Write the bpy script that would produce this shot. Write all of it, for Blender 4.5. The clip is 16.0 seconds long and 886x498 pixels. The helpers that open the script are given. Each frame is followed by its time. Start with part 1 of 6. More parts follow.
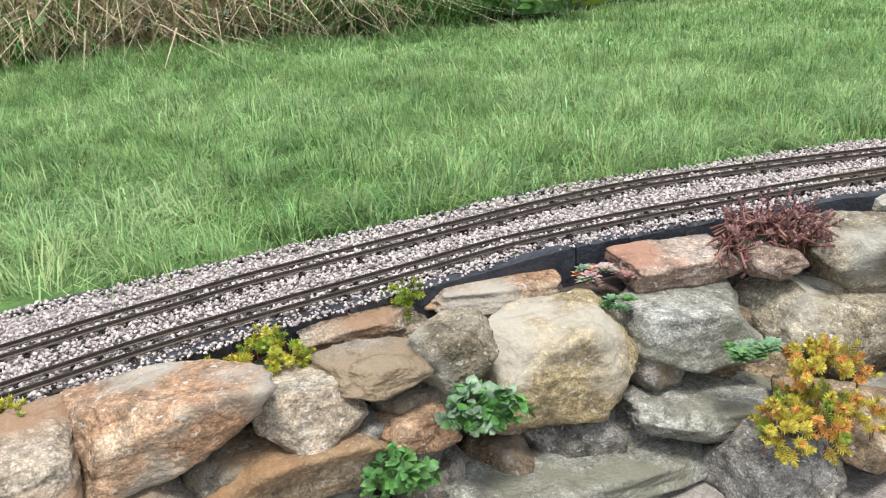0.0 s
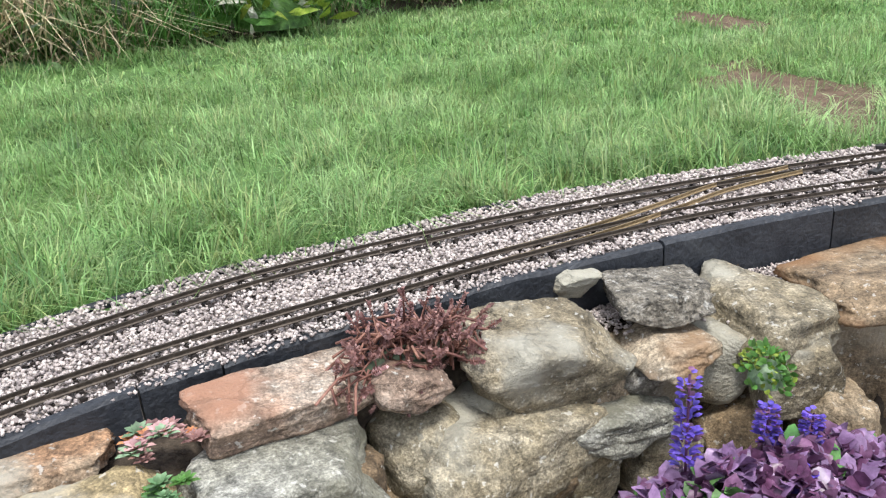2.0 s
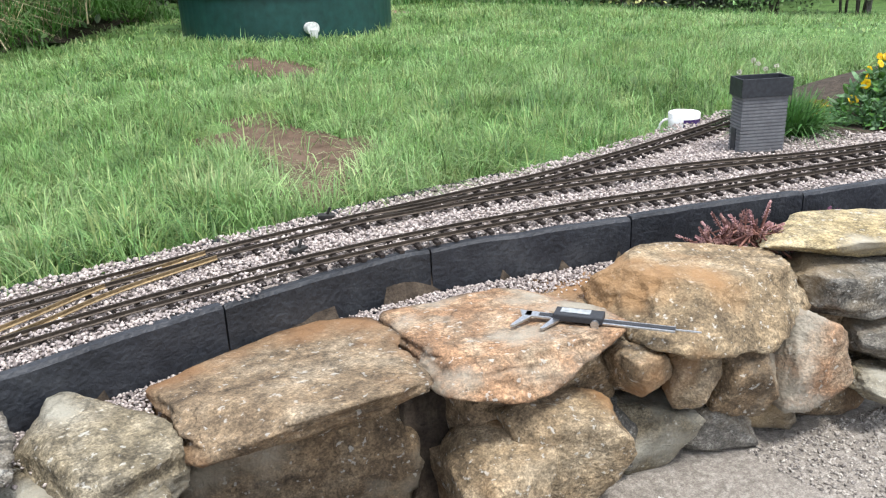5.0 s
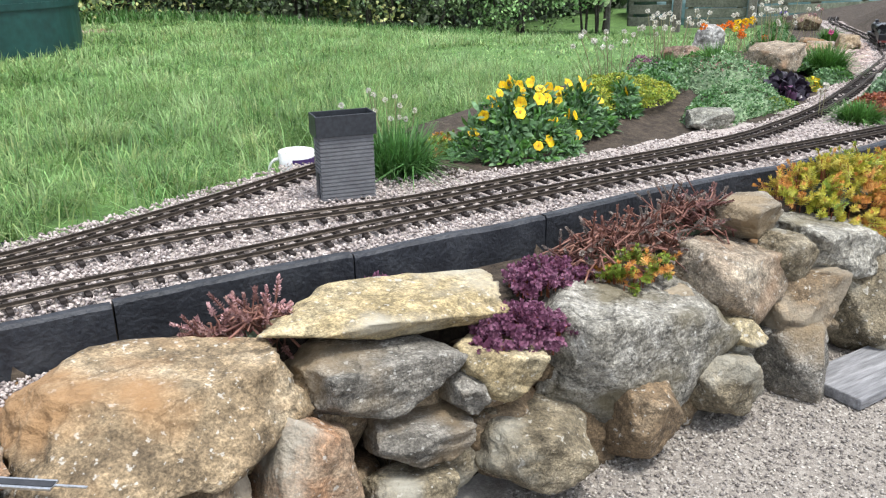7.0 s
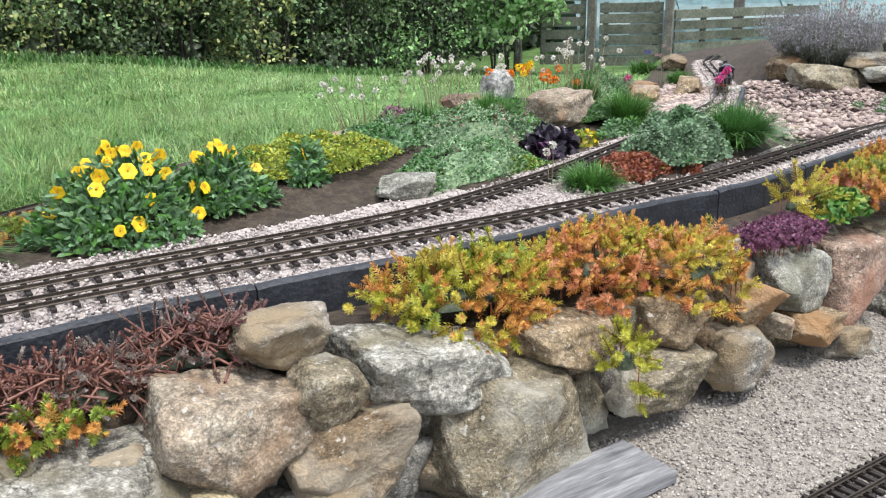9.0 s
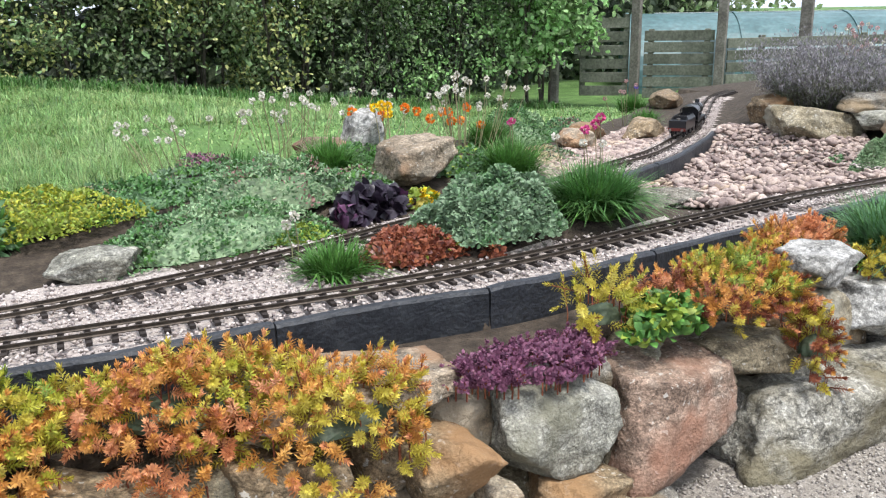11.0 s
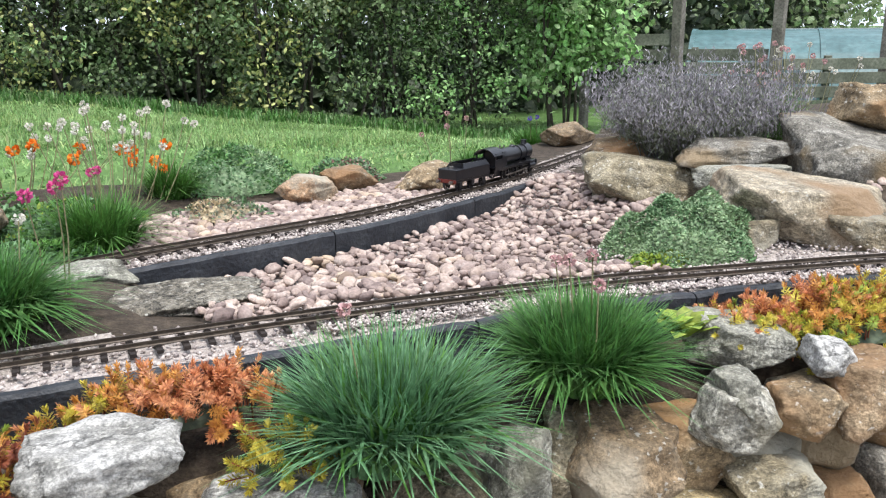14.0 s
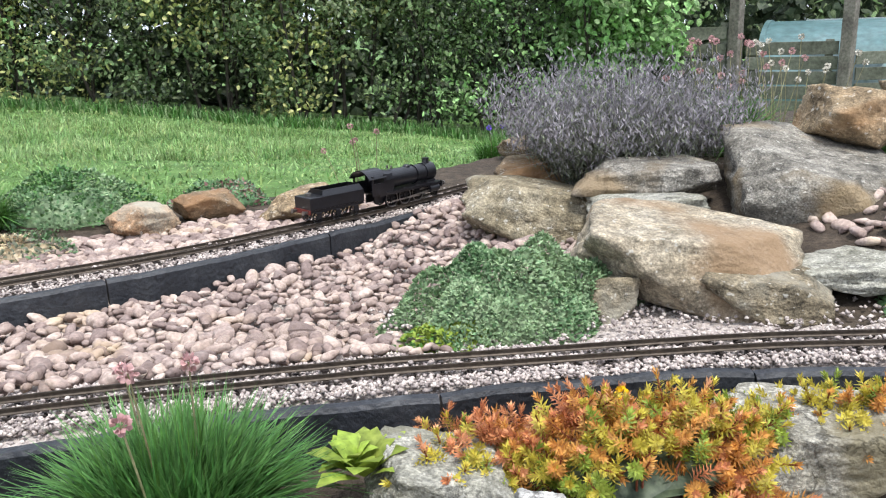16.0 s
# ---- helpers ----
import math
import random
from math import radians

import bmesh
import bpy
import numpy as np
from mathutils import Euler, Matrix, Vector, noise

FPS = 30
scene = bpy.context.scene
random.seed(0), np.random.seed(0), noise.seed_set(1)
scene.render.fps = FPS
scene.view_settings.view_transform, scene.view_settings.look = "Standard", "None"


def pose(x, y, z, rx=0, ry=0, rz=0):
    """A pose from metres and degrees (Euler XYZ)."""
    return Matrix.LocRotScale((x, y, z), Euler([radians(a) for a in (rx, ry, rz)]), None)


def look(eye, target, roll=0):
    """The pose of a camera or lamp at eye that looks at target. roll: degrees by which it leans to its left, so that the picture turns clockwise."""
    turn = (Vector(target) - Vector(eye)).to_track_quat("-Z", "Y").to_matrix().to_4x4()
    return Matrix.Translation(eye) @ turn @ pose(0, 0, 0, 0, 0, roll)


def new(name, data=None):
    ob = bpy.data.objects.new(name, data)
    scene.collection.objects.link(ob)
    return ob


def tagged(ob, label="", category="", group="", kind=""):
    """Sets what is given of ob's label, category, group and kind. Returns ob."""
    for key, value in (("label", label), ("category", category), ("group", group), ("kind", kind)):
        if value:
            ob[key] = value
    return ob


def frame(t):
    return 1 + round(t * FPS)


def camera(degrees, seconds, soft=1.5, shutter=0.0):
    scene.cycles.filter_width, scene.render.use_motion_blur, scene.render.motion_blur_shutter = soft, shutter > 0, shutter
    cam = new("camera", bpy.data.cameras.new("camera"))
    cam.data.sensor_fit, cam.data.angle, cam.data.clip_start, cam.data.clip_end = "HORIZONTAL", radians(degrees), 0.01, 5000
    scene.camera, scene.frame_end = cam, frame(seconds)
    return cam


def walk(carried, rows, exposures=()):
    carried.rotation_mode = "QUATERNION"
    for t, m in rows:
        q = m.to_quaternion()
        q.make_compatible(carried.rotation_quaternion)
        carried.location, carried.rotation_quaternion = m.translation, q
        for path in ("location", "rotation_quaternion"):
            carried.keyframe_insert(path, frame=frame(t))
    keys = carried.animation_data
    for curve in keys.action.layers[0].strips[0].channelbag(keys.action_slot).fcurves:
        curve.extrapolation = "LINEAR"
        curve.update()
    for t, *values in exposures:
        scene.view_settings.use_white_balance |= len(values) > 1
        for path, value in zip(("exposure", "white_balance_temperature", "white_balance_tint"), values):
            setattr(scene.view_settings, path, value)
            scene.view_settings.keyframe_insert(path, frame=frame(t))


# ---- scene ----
cam = camera(55.6, 16.0, soft=1.2)
METRES, EYE, TILT, LEAN, TURN = 5.4, 0.926, -21.0, 4.0, 0.0
ROWS = [
    (0.0, 0.0, 0.0, 0.0, -0.0, 0.0, -0.0),
    (0.5, 0.0217, 0.0188, 0.008, -2.48, -0.11, 1.11),
    (1.0, 0.0429, 0.0297, 0.0121, -5.32, -0.25, 2.2),
    (1.5, 0.0587, 0.0467, 0.0191, -8.2, -0.29, 3.22),
    (2.0, 0.0712, 0.0625, 0.0269, -10.93, -0.17, 4.13),
    (2.5, 0.0842, 0.0641, 0.0291, -13.8, 0.12, 5.03),
    (3.0, 0.1002, 0.059, 0.0277, -17.22, 0.38, 6.2),
    (3.5, 0.1143, 0.0644, 0.0308, -21.1, 0.39, 7.45),
    (4.0, 0.1333, 0.0731, 0.035, -24.9, 0.31, 8.64),
    (6.5, 0.2401, 0.069, 0.038, -42.33, -2.19, 12.3),
    (7.0, 0.2769, 0.0598, 0.0351, -45.11, -2.22, 13.24),
    (7.5, 0.314, 0.0552, 0.0362, -46.59, -1.91, 13.92),
    (8.0, 0.3496, 0.044, 0.0336, -46.98, -1.41, 14.08),
    (8.5, 0.3919, 0.0219, 0.0288, -46.89, -0.91, 13.92),
    (9.0, 0.4261, 0.0108, 0.0244, -46.04, -0.15, 13.76),
    (11.5, 0.6243, -0.0343, 0.0184, -37.42, 3.6, 10.69),
    (12.0, 0.6674, -0.0489, 0.0153, -35.99, 4.1, 10.14),
    (12.5, 0.7075, -0.0489, 0.0158, -34.25, 4.59, 9.59),
    (13.0, 0.7487, -0.0434, 0.0223, -32.5, 4.97, 8.89),
    (13.5, 0.7867, -0.0481, 0.0228, -30.73, 5.29, 8.13),
    (14.0, 0.8237, -0.0519, 0.023, -29.15, 5.59, 7.52),
    (14.5, 0.8554, -0.0431, 0.0255, -27.41, 5.89, 7.07),
    (15.0, 0.8848, -0.0363, 0.031, -25.53, 6.14, 6.73),
    (15.5, 0.9177, -0.0367, 0.0316, -23.67, 6.33, 6.42),
    (16.0, 0.9412, -0.0375, 0.0349, -22.1, 6.36, 6.29),
]
walk(cam, [(t, pose(0, 0, EYE, TILT, LEAN, TURN) @ pose(METRES * x, METRES * y, METRES * z, 90 + pitch, roll, yaw)) for t, x, y, z, yaw, pitch, roll in ROWS])

# ---- world and light: bright overcast sky ----
world = bpy.data.worlds.new("sky")
scene.world = world
world.use_nodes = True
wn = world.node_tree
sky = wn.nodes.new("ShaderNodeTexSky")
sky.sky_type, sky.sun_disc = "NISHITA", False
sky.sun_elevation, sky.sun_rotation = radians(71), radians(174)
sky.air_density, sky.dust_density, sky.ozone_density = 1.0, 4.0, 1.0
soft_sky = wn.nodes.new("ShaderNodeMixRGB")
soft_sky.inputs[0].default_value = 0.75
soft_sky.inputs[2].default_value = (6.9, 7.5, 8.7, 1)
wn.links.new(sky.outputs[0], soft_sky.inputs[1])
wn.links.new(soft_sky.outputs[0], wn.nodes["Background"].inputs[0])
wn.nodes["Background"].inputs[1].default_value = 0.215
sun = new("sun", bpy.data.lights.new("sun", "SUN"))
sun.data.energy, sun.data.angle, sun.data.color = 4.3, radians(14), (1.0, 0.98, 0.95)
sun.matrix_world = look((3.5, -1.9, 9.0), (3.2, 1.0, 0.4))


# ---- materials ----
def mat(name, cols, scale=20.0, rough=0.8, bump=0.3, grain=6.0, metal=0.0, rnd=0.0, stain=None, spec=0.4, detail=8, trans=0.0, deep=.004, lo=.72, hi=1.22, bed=0.0, spread=.2, flecks=.55):
    """A procedural surface: a ramp of colours over noise, finer grain over it, relief, and a shift of its own for each piece."""
    m = bpy.data.materials.new(name)
    m.use_nodes = True
    nt, N, L = m.node_tree, m.node_tree.nodes, m.node_tree.links
    b = N["Principled BSDF"]
    co = N.new("ShaderNodeTexCoord")
    info = N.new("ShaderNodeObjectInfo")
    add = N.new("ShaderNodeVectorMath")
    add.operation = "ADD"
    mul = N.new("ShaderNodeVectorMath")
    mul.operation = "SCALE"
    mul.inputs[0].default_value = (31, 17, 23)
    L.new(info.outputs["Random"], mul.inputs["Scale"])
    if bed:
        sq = N.new("ShaderNodeVectorMath")
        sq.operation = "MULTIPLY"
        sq.inputs[1].default_value = (1, 1, bed)
        L.new(co.outputs["Object"], sq.inputs[0])
        L.new(sq.outputs[0], add.inputs[0])
    else:
        L.new(co.outputs["Object"], add.inputs[0])
    L.new(mul.outputs[0], add.inputs[1])
    n1 = N.new("ShaderNodeTexNoise")
    n1.inputs["Scale"].default_value, n1.inputs["Detail"].default_value = scale, detail
    n1.inputs["Roughness"].default_value = 0.65
    L.new(add.outputs[0], n1.inputs["Vector"])
    ramp = N.new("ShaderNodeValToRGB")
    els = ramp.color_ramp.elements
    while len(els) < len(cols):
        els.new(0.5)
    for k, c in enumerate(cols):
        els[k].position = 0.5 - spread + 2 * spread * k / max(1, len(cols) - 1)
        els[k].color = (*c, 1)
    L.new(n1.outputs["Fac"], ramp.inputs[0])
    n2 = N.new("ShaderNodeTexNoise")
    n2.inputs["Scale"].default_value, n2.inputs["Detail"].default_value = scale * grain, 4
    L.new(add.outputs[0], n2.inputs["Vector"])
    mr = N.new("ShaderNodeMapRange")
    mr.inputs[1].default_value, mr.inputs[2].default_value = 0.3, 0.7
    mr.inputs[3].default_value, mr.inputs[4].default_value = lo, hi
    L.new(n2.outputs["Fac"], mr.inputs[0])
    mx = N.new("ShaderNodeMixRGB")
    mx.blend_type = "MULTIPLY"
    mx.inputs[0].default_value = 1
    L.new(ramp.outputs[0], mx.inputs[1])
    L.new(mr.outputs[0], mx.inputs[2])
    out = mx.outputs[0]
    if bed:
        for sc, dt, lo4, hi4, b0, b1 in ((scale * 3.2, 7, .38, .62, .66, 1.25), (70, 5, .40, .60, .74, 1.18), (330, 3, .36, .64, .62, 1.30)):
            n4 = N.new("ShaderNodeTexNoise")
            n4.inputs["Scale"].default_value, n4.inputs["Detail"].default_value = sc, dt
            n4.inputs["Roughness"].default_value = 0.7
            L.new(add.outputs[0], n4.inputs["Vector"])
            r4 = N.new("ShaderNodeMapRange")
            r4.inputs[1].default_value, r4.inputs[2].default_value = lo4, hi4
            r4.inputs[3].default_value, r4.inputs[4].default_value = b0, b1
            L.new(n4.outputs["Fac"], r4.inputs[0])
            m4 = N.new("ShaderNodeMixRGB")
            m4.blend_type = "MULTIPLY"
            m4.inputs[0].default_value = 1
            L.new(out, m4.inputs[1])
            L.new(r4.outputs[0], m4.inputs[2])
            out = m4.outputs[0]
        # hairline cracks and pale lichen flecks
        wn_ = N.new("ShaderNodeVectorMath")
        wn_.operation = "MULTIPLY_ADD"
        wn_.inputs[1].default_value = (.12, .12, .12)
        L.new(n1.outputs["Color"], wn_.inputs[0])
        L.new(add.outputs[0], wn_.inputs[2])
        vo = N.new("ShaderNodeTexVoronoi")
        vo.feature = "DISTANCE_TO_EDGE"
        vo.inputs["Scale"].default_value = 8.5
        L.new(wn_.outputs[0], vo.inputs["Vector"])
        crack = N.new("ShaderNodeMapRange")
        crack.inputs[1].default_value, crack.inputs[2].default_value = 0.0, 0.022
        crack.inputs[3].default_value, crack.inputs[4].default_value = 0.55, 1.0
        L.new(vo.outputs["Distance"], crack.inputs[0])
        m5 = N.new("ShaderNodeMixRGB")
        m5.blend_type = "MULTIPLY"
        m5.inputs[0].default_value = .75
        L.new(out, m5.inputs[1])
        L.new(crack.outputs[0], m5.inputs[2])
        fleck = N.new("ShaderNodeTexNoise")
        fleck.inputs["Scale"].default_value, fleck.inputs["Detail"].default_value = 95, 3
        L.new(add.outputs[0], fleck.inputs["Vector"])
        fr5 = N.new("ShaderNodeMapRange")
        fr5.inputs[1].default_value, fr5.inputs[2].default_value = .635, .675
        fr5.inputs[4].default_value = flecks
        L.new(fleck.outputs["Fac"], fr5.inputs[0])
        m6 = N.new("ShaderNodeMixRGB")
        m6.inputs[2].default_value = (.52, .51, .46, 1)
        L.new(fr5.outputs[0], m6.inputs[0])
        L.new(m5.outputs[0], m6.inputs[1])
        out = m6.outputs[0]
    if stain:
        n3 = N.new("ShaderNodeTexNoise")
        n3.inputs["Scale"].default_value, n3.inputs["Detail"].default_value = stain[1], 6
        L.new(add.outputs[0], n3.inputs["Vector"])
        r3 = N.new("ShaderNodeMapRange")
        r3.inputs[1].default_value, r3.inputs[2].default_value = stain[2], stain[2] + 0.12
        r3.inputs[4].default_value = stain[3]
        L.new(n3.outputs["Fac"], r3.inputs[0])
        m3 = N.new("ShaderNodeMixRGB")
        m3.inputs[2].default_value = (*stain[0], 1)
        L.new(r3.outputs[0], m3.inputs[0])
        L.new(out, m3.inputs[1])
        out = m3.outputs[0]
    if rnd:
        geo = N.new("ShaderNodeNewGeometry")
        sm = N.new("ShaderNodeMath")
        sm.operation = "ADD"
        L.new(geo.outputs["Random Per Island"], sm.inputs[0])
        L.new(info.outputs["Random"], sm.inputs[1])
        fr = N.new("ShaderNodeMath")
        fr.operation = "FRACT"
        L.new(sm.outputs[0], fr.inputs[0])
        vr = N.new("ShaderNodeMapRange")
        vr.inputs[3].default_value, vr.inputs[4].default_value = 1 - rnd, 1 + rnd
        L.new(fr.outputs[0], vr.inputs[0])
        hs = N.new("ShaderNodeHueSaturation")
        hr = N.new("ShaderNodeMapRange")
        hr.inputs[3].default_value, hr.inputs[4].default_value = 0.5 - 0.03 * rnd, 0.5 + 0.03 * rnd
        L.new(fr.outputs[0], hr.inputs[0])
        L.new(hr.outputs[0], hs.inputs["Hue"])
        L.new(vr.outputs[0], hs.inputs["Value"])
        L.new(out, hs.inputs["Color"])
        out = hs.outputs[0]
    L.new(out, b.inputs["Base Color"])
    b.inputs["Roughness"].default_value, b.inputs["Metallic"].default_value = rough, metal
    b.inputs["Specular IOR Level"].default_value = spec
    if bump:
        bp = N.new("ShaderNodeBump")
        bp.inputs["Strength"].default_value, bp.inputs["Distance"].default_value = bump, deep
        sm2 = N.new("ShaderNodeMath")
        sm2.operation = "ADD"
        L.new(n1.outputs["Fac"], sm2.inputs[0])
        L.new(n2.outputs["Fac"], sm2.inputs[1])
        if bed:
            sm3 = N.new("ShaderNodeMath")
            sm3.operation = "MULTIPLY_ADD"
            sm3.inputs[1].default_value = .9
            L.new(crack.outputs[0], sm3.inputs[0])
            L.new(sm2.outputs[0], sm3.inputs[2])
            sm2 = sm3
        L.new(sm2.outputs[0], bp.inputs["Height"])
        L.new(bp.outputs[0], b.inputs["Normal"])
    if trans:
        b.inputs["Subsurface Weight"].default_value = 0.0
        tr = N.new("ShaderNodeBsdfTranslucent")
        L.new(out, tr.inputs[0])
        ms = N.new("ShaderNodeMixShader")
        ms.inputs[0].default_value = trans
        L.new(b.outputs[0], ms.inputs[1])
        L.new(tr.outputs[0], ms.inputs[2])
        L.new(ms.outputs[0], N["Material Output"].inputs[0])
    return m


ROCK = {
    "tan": mat("sandstone tan", [(0.126, 0.089, 0.052), (0.252, 0.185, 0.111), (0.340, 0.274, 0.185)], 9, .85, .55, 19, rnd=.12, stain=((0.266, 0.148, 0.067), 5.2, .50, .85), deep=.008, lo=.70, hi=1.25, bed=1.1, spread=.17, detail=12),
    "orange": mat("sandstone orange", [(0.178, 0.104, 0.059), (0.311, 0.185, 0.104), (0.385, 0.296, 0.200)], 9, .85, .5, 19, rnd=.1, stain=((0.333, 0.311, 0.252), 6.0, .50, .85), deep=.008, lo=.70, hi=1.25, bed=1.1, spread=.17, detail=12),
    "cream": mat("sandstone cream", [(0.193, 0.148, 0.097), (0.303, 0.244, 0.174), (0.367, 0.322, 0.244)], 9, .85, .5, 19, rnd=.1, stain=((0.258, 0.155, 0.084), 6.0, .50, .85), deep=.008, lo=.70, hi=1.25, bed=1.1, spread=.17, detail=12),
    "yellow": mat("sandstone yellow", [(0.229, 0.178, 0.089), (0.348, 0.274, 0.148), (0.400, 0.340, 0.215)], 8, .85, .45, 19, rnd=.08, stain=((0.385, 0.355, 0.281), 5.2, .50, .85), deep=.008, lo=.70, hi=1.25, bed=1.1, spread=.17, detail=12),
    "olive": mat("sandstone olive", [(0.118, 0.096, 0.059), (0.229, 0.192, 0.126), (0.311, 0.274, 0.200)], 10, .88, .6, 19, rnd=.1, stain=((0.340, 0.326, 0.266), 6.8, .50, .85), deep=.008, lo=.70, hi=1.25, bed=1.1, spread=.17, detail=12),
    "grey": mat("gritstone grey", [(0.096, 0.089, 0.074), (0.207, 0.192, 0.163), (0.311, 0.296, 0.259)], 12, .88, .7, 19, rnd=.1, stain=((0.259, 0.192, 0.111), 5.2, .50, .85), deep=.008, lo=.70, hi=1.25, bed=1.1, spread=.17, detail=12),
    "pale": mat("gritstone pale", [(0.151, 0.145, 0.113), (0.264, 0.258, 0.214), (0.346, 0.340, 0.302)], 11, .88, .6, 19, rnd=.08, stain=((0.157, 0.151, 0.107), 6.8, .50, .85), deep=.008, lo=.70, hi=1.25, bed=1.1, spread=.17, detail=12),
    "white": mat("stone pale with lichen", [(0.192, 0.185, 0.163), (0.333, 0.326, 0.303), (0.459, 0.451, 0.429)], 16, .88, .7, 5, rnd=.08, deep=.008, lo=.70, hi=1.25, bed=1.1, spread=.17, detail=12),
    "granite": mat("granite speckled", [(0.15, 0.14, 0.112), (0.29, 0.275, 0.23), (0.43, 0.415, 0.365)], 26, .88, .8, 5, rnd=.08, stain=((0.148, 0.126, 0.074), 6.0, .50, .85), deep=.008, lo=.70, hi=1.25, bed=1.1, spread=.17, detail=12),
    "pink": mat("sandstone pink", [(0.163, 0.104, 0.074), (0.281, 0.200, 0.148), (0.370, 0.311, 0.252)], 10, .86, .55, 19, rnd=.1, stain=((0.281, 0.141, 0.089), 6.0, .50, .85), deep=.008, lo=.70, hi=1.25, bed=1.1, spread=.17, detail=12),
    "brown": mat("sandstone brown", [(0.104, 0.074, 0.044), (0.200, 0.141, 0.081), (0.296, 0.229, 0.148)], 9, .86, .55, 19, rnd=.1, stain=((0.340, 0.296, 0.222), 6.0, .50, .85), deep=.008, lo=.70, hi=1.25, bed=1.1, spread=.17, detail=12),
    "conglo": mat("conglomerate", [(0.089, 0.081, 0.067), (0.200, 0.178, 0.141), (0.333, 0.311, 0.266)], 45, .95, 1.0, 3, rnd=.05, deep=.008, lo=.70, hi=1.25, bed=1.1, spread=.17, detail=12),
    "slab": mat("sandstone flat slab", [(0.204, 0.164, 0.109), (0.313, 0.266, 0.190), (0.381, 0.340, 0.266)], 8, .85, .5, 19, rnd=.05, stain=((0.232, 0.150, 0.082), 3.8, .50, .85), deep=.008, lo=.70, hi=1.25, bed=1.1, spread=.17, detail=12),
}
M_SLATE = mat("black slate", [(.012, .014, .018), (.022, .025, .031), (.042, .046, .052)], 14, .55, .7, 9, rnd=.15, stain=((.13, .135, .14), 12, .66, .4))
M_SLEEPER = mat("brown plastic sleeper", [(.018, .013, .011), (.03, .022, .018)], 60, .7, .2, 3, rnd=.2)
M_RAIL = mat("weathered nickel rail", [(.045, .035, .028), (.085, .068, .052)], 80, .55, .1, 3, metal=.55)
M_RAILGOLD = mat("bare brassy rail", [(.24, .17, .09), (.36, .27, .15)], 80, .45, .1, 3, metal=.7)
M_BALLAST = mat("granite ballast", [(.22, .185, .17), (.34, .295, .275), (.46, .41, .385)], 120, .9, .8, 3, rnd=.4)
M_CHIP = mat("granite chip", [(.27, .225, .205), (.41, .355, .33), (.54, .485, .455)], 150, .9, .2, 3, rnd=.45)
M_PATHCHIP = mat("path chipping", [(.17, .15, .13), (.30, .27, .24), (.46, .43, .39)], 150, .9, .2, 3, rnd=.55)
M_GRAVEL = mat("path gravel", [(.13, .115, .10), (.22, .195, .17), (.34, .31, .275)], 110, .9, .9, 3, rnd=.4, stain=((.55, .53, .5), 2.5, .6, .5))
M_PEBBLE = mat("pink pebble", [(.20, .145, .125), (.32, .245, .215), (.45, .37, .33)], 30, .8, .4, 6, rnd=.45, stain=((.40, .30, .20), 9, .58, .6))
M_SOIL = mat("dark soil", [(.02, .015, .01), (.05, .037, .026), (.09, .07, .05)], 40, .95, .9, 5)
M_EARTH = mat("trodden earth", [(.06, .035, .02), (.11, .07, .045), (.16, .11, .075)], 25, .95, .9, 5)
M_TURF = mat("turf", [(.045, .09, .02), (.08, .16, .038), (.14, .24, .07)], 5, .9, .8, 14)
M_GRASS = mat("grass blade", [(.14, .24, .07), (.24, .38, .135), (.37, .50, .23)], 2.2, .5, 0, 8, rnd=.4, trans=.4)
M_GRASSDEEP = mat("deep green grass blade", [(.07, .15, .045), (.13, .25, .08), (.22, .34, .135)], 2.2, .5, 0, 8, rnd=.4, trans=.4)
M_GRASSPALE = mat("pale grass blade", [(.20, .27, .08), (.33, .42, .16), (.48, .54, .27)], 2.2, .5, 0, 8, rnd=.35, trans=.4)


# ---- building helpers ----
def mesh_object(name, bm, material, smooth=False):
    me = bpy.data.meshes.new(name)
    bm.to_mesh(me)
    bm.free()
    for m in material if isinstance(material, (list, tuple)) else [material]:
        me.materials.append(m)
    if smooth:
        me.polygons.foreach_set("use_smooth", [True] * len(me.polygons))
    return new(name, me)


def raw(name, verts, faces, material, idx=None, smooth=False):
    """A mesh object from arrays of corners and faces of equal size."""
    me = bpy.data.meshes.new(name)
    verts, faces = np.asarray(verts, np.float32), np.asarray(faces, np.int32)
    n, k = faces.shape
    me.vertices.add(len(verts))
    me.vertices.foreach_set("co", verts.ravel())
    me.loops.add(n * k)
    me.loops.foreach_set("vertex_index", faces.ravel())
    me.polygons.add(n)
    me.polygons.foreach_set("loop_start", np.arange(0, n * k, k, dtype=np.int32))
    me.polygons.foreach_set("loop_total", np.full(n, k, np.int32))
    for m in material if isinstance(material, (list, tuple)) else [material]:
        me.materials.append(m)
    if idx is not None:
        me.polygons.foreach_set("material_index", np.asarray(idx, np.int32))
    if smooth:
        me.polygons.foreach_set("use_smooth", np.ones(n, bool))
    me.update(calc_edges=True)
    return new(name, me)


def part(name, bm, material, parent, label="", smooth=False):
    ob = mesh_object(name, bm, material, smooth)
    ob.parent = parent
    return tagged(ob, label) if label else ob


def under(ob, parent):
    ob.parent = parent
    if ob.name.split(".")[0] in ("foliage", "stem_growth", "crown", "straw", "weeds"):
        ob["kind"] = "stuff"
    return ob


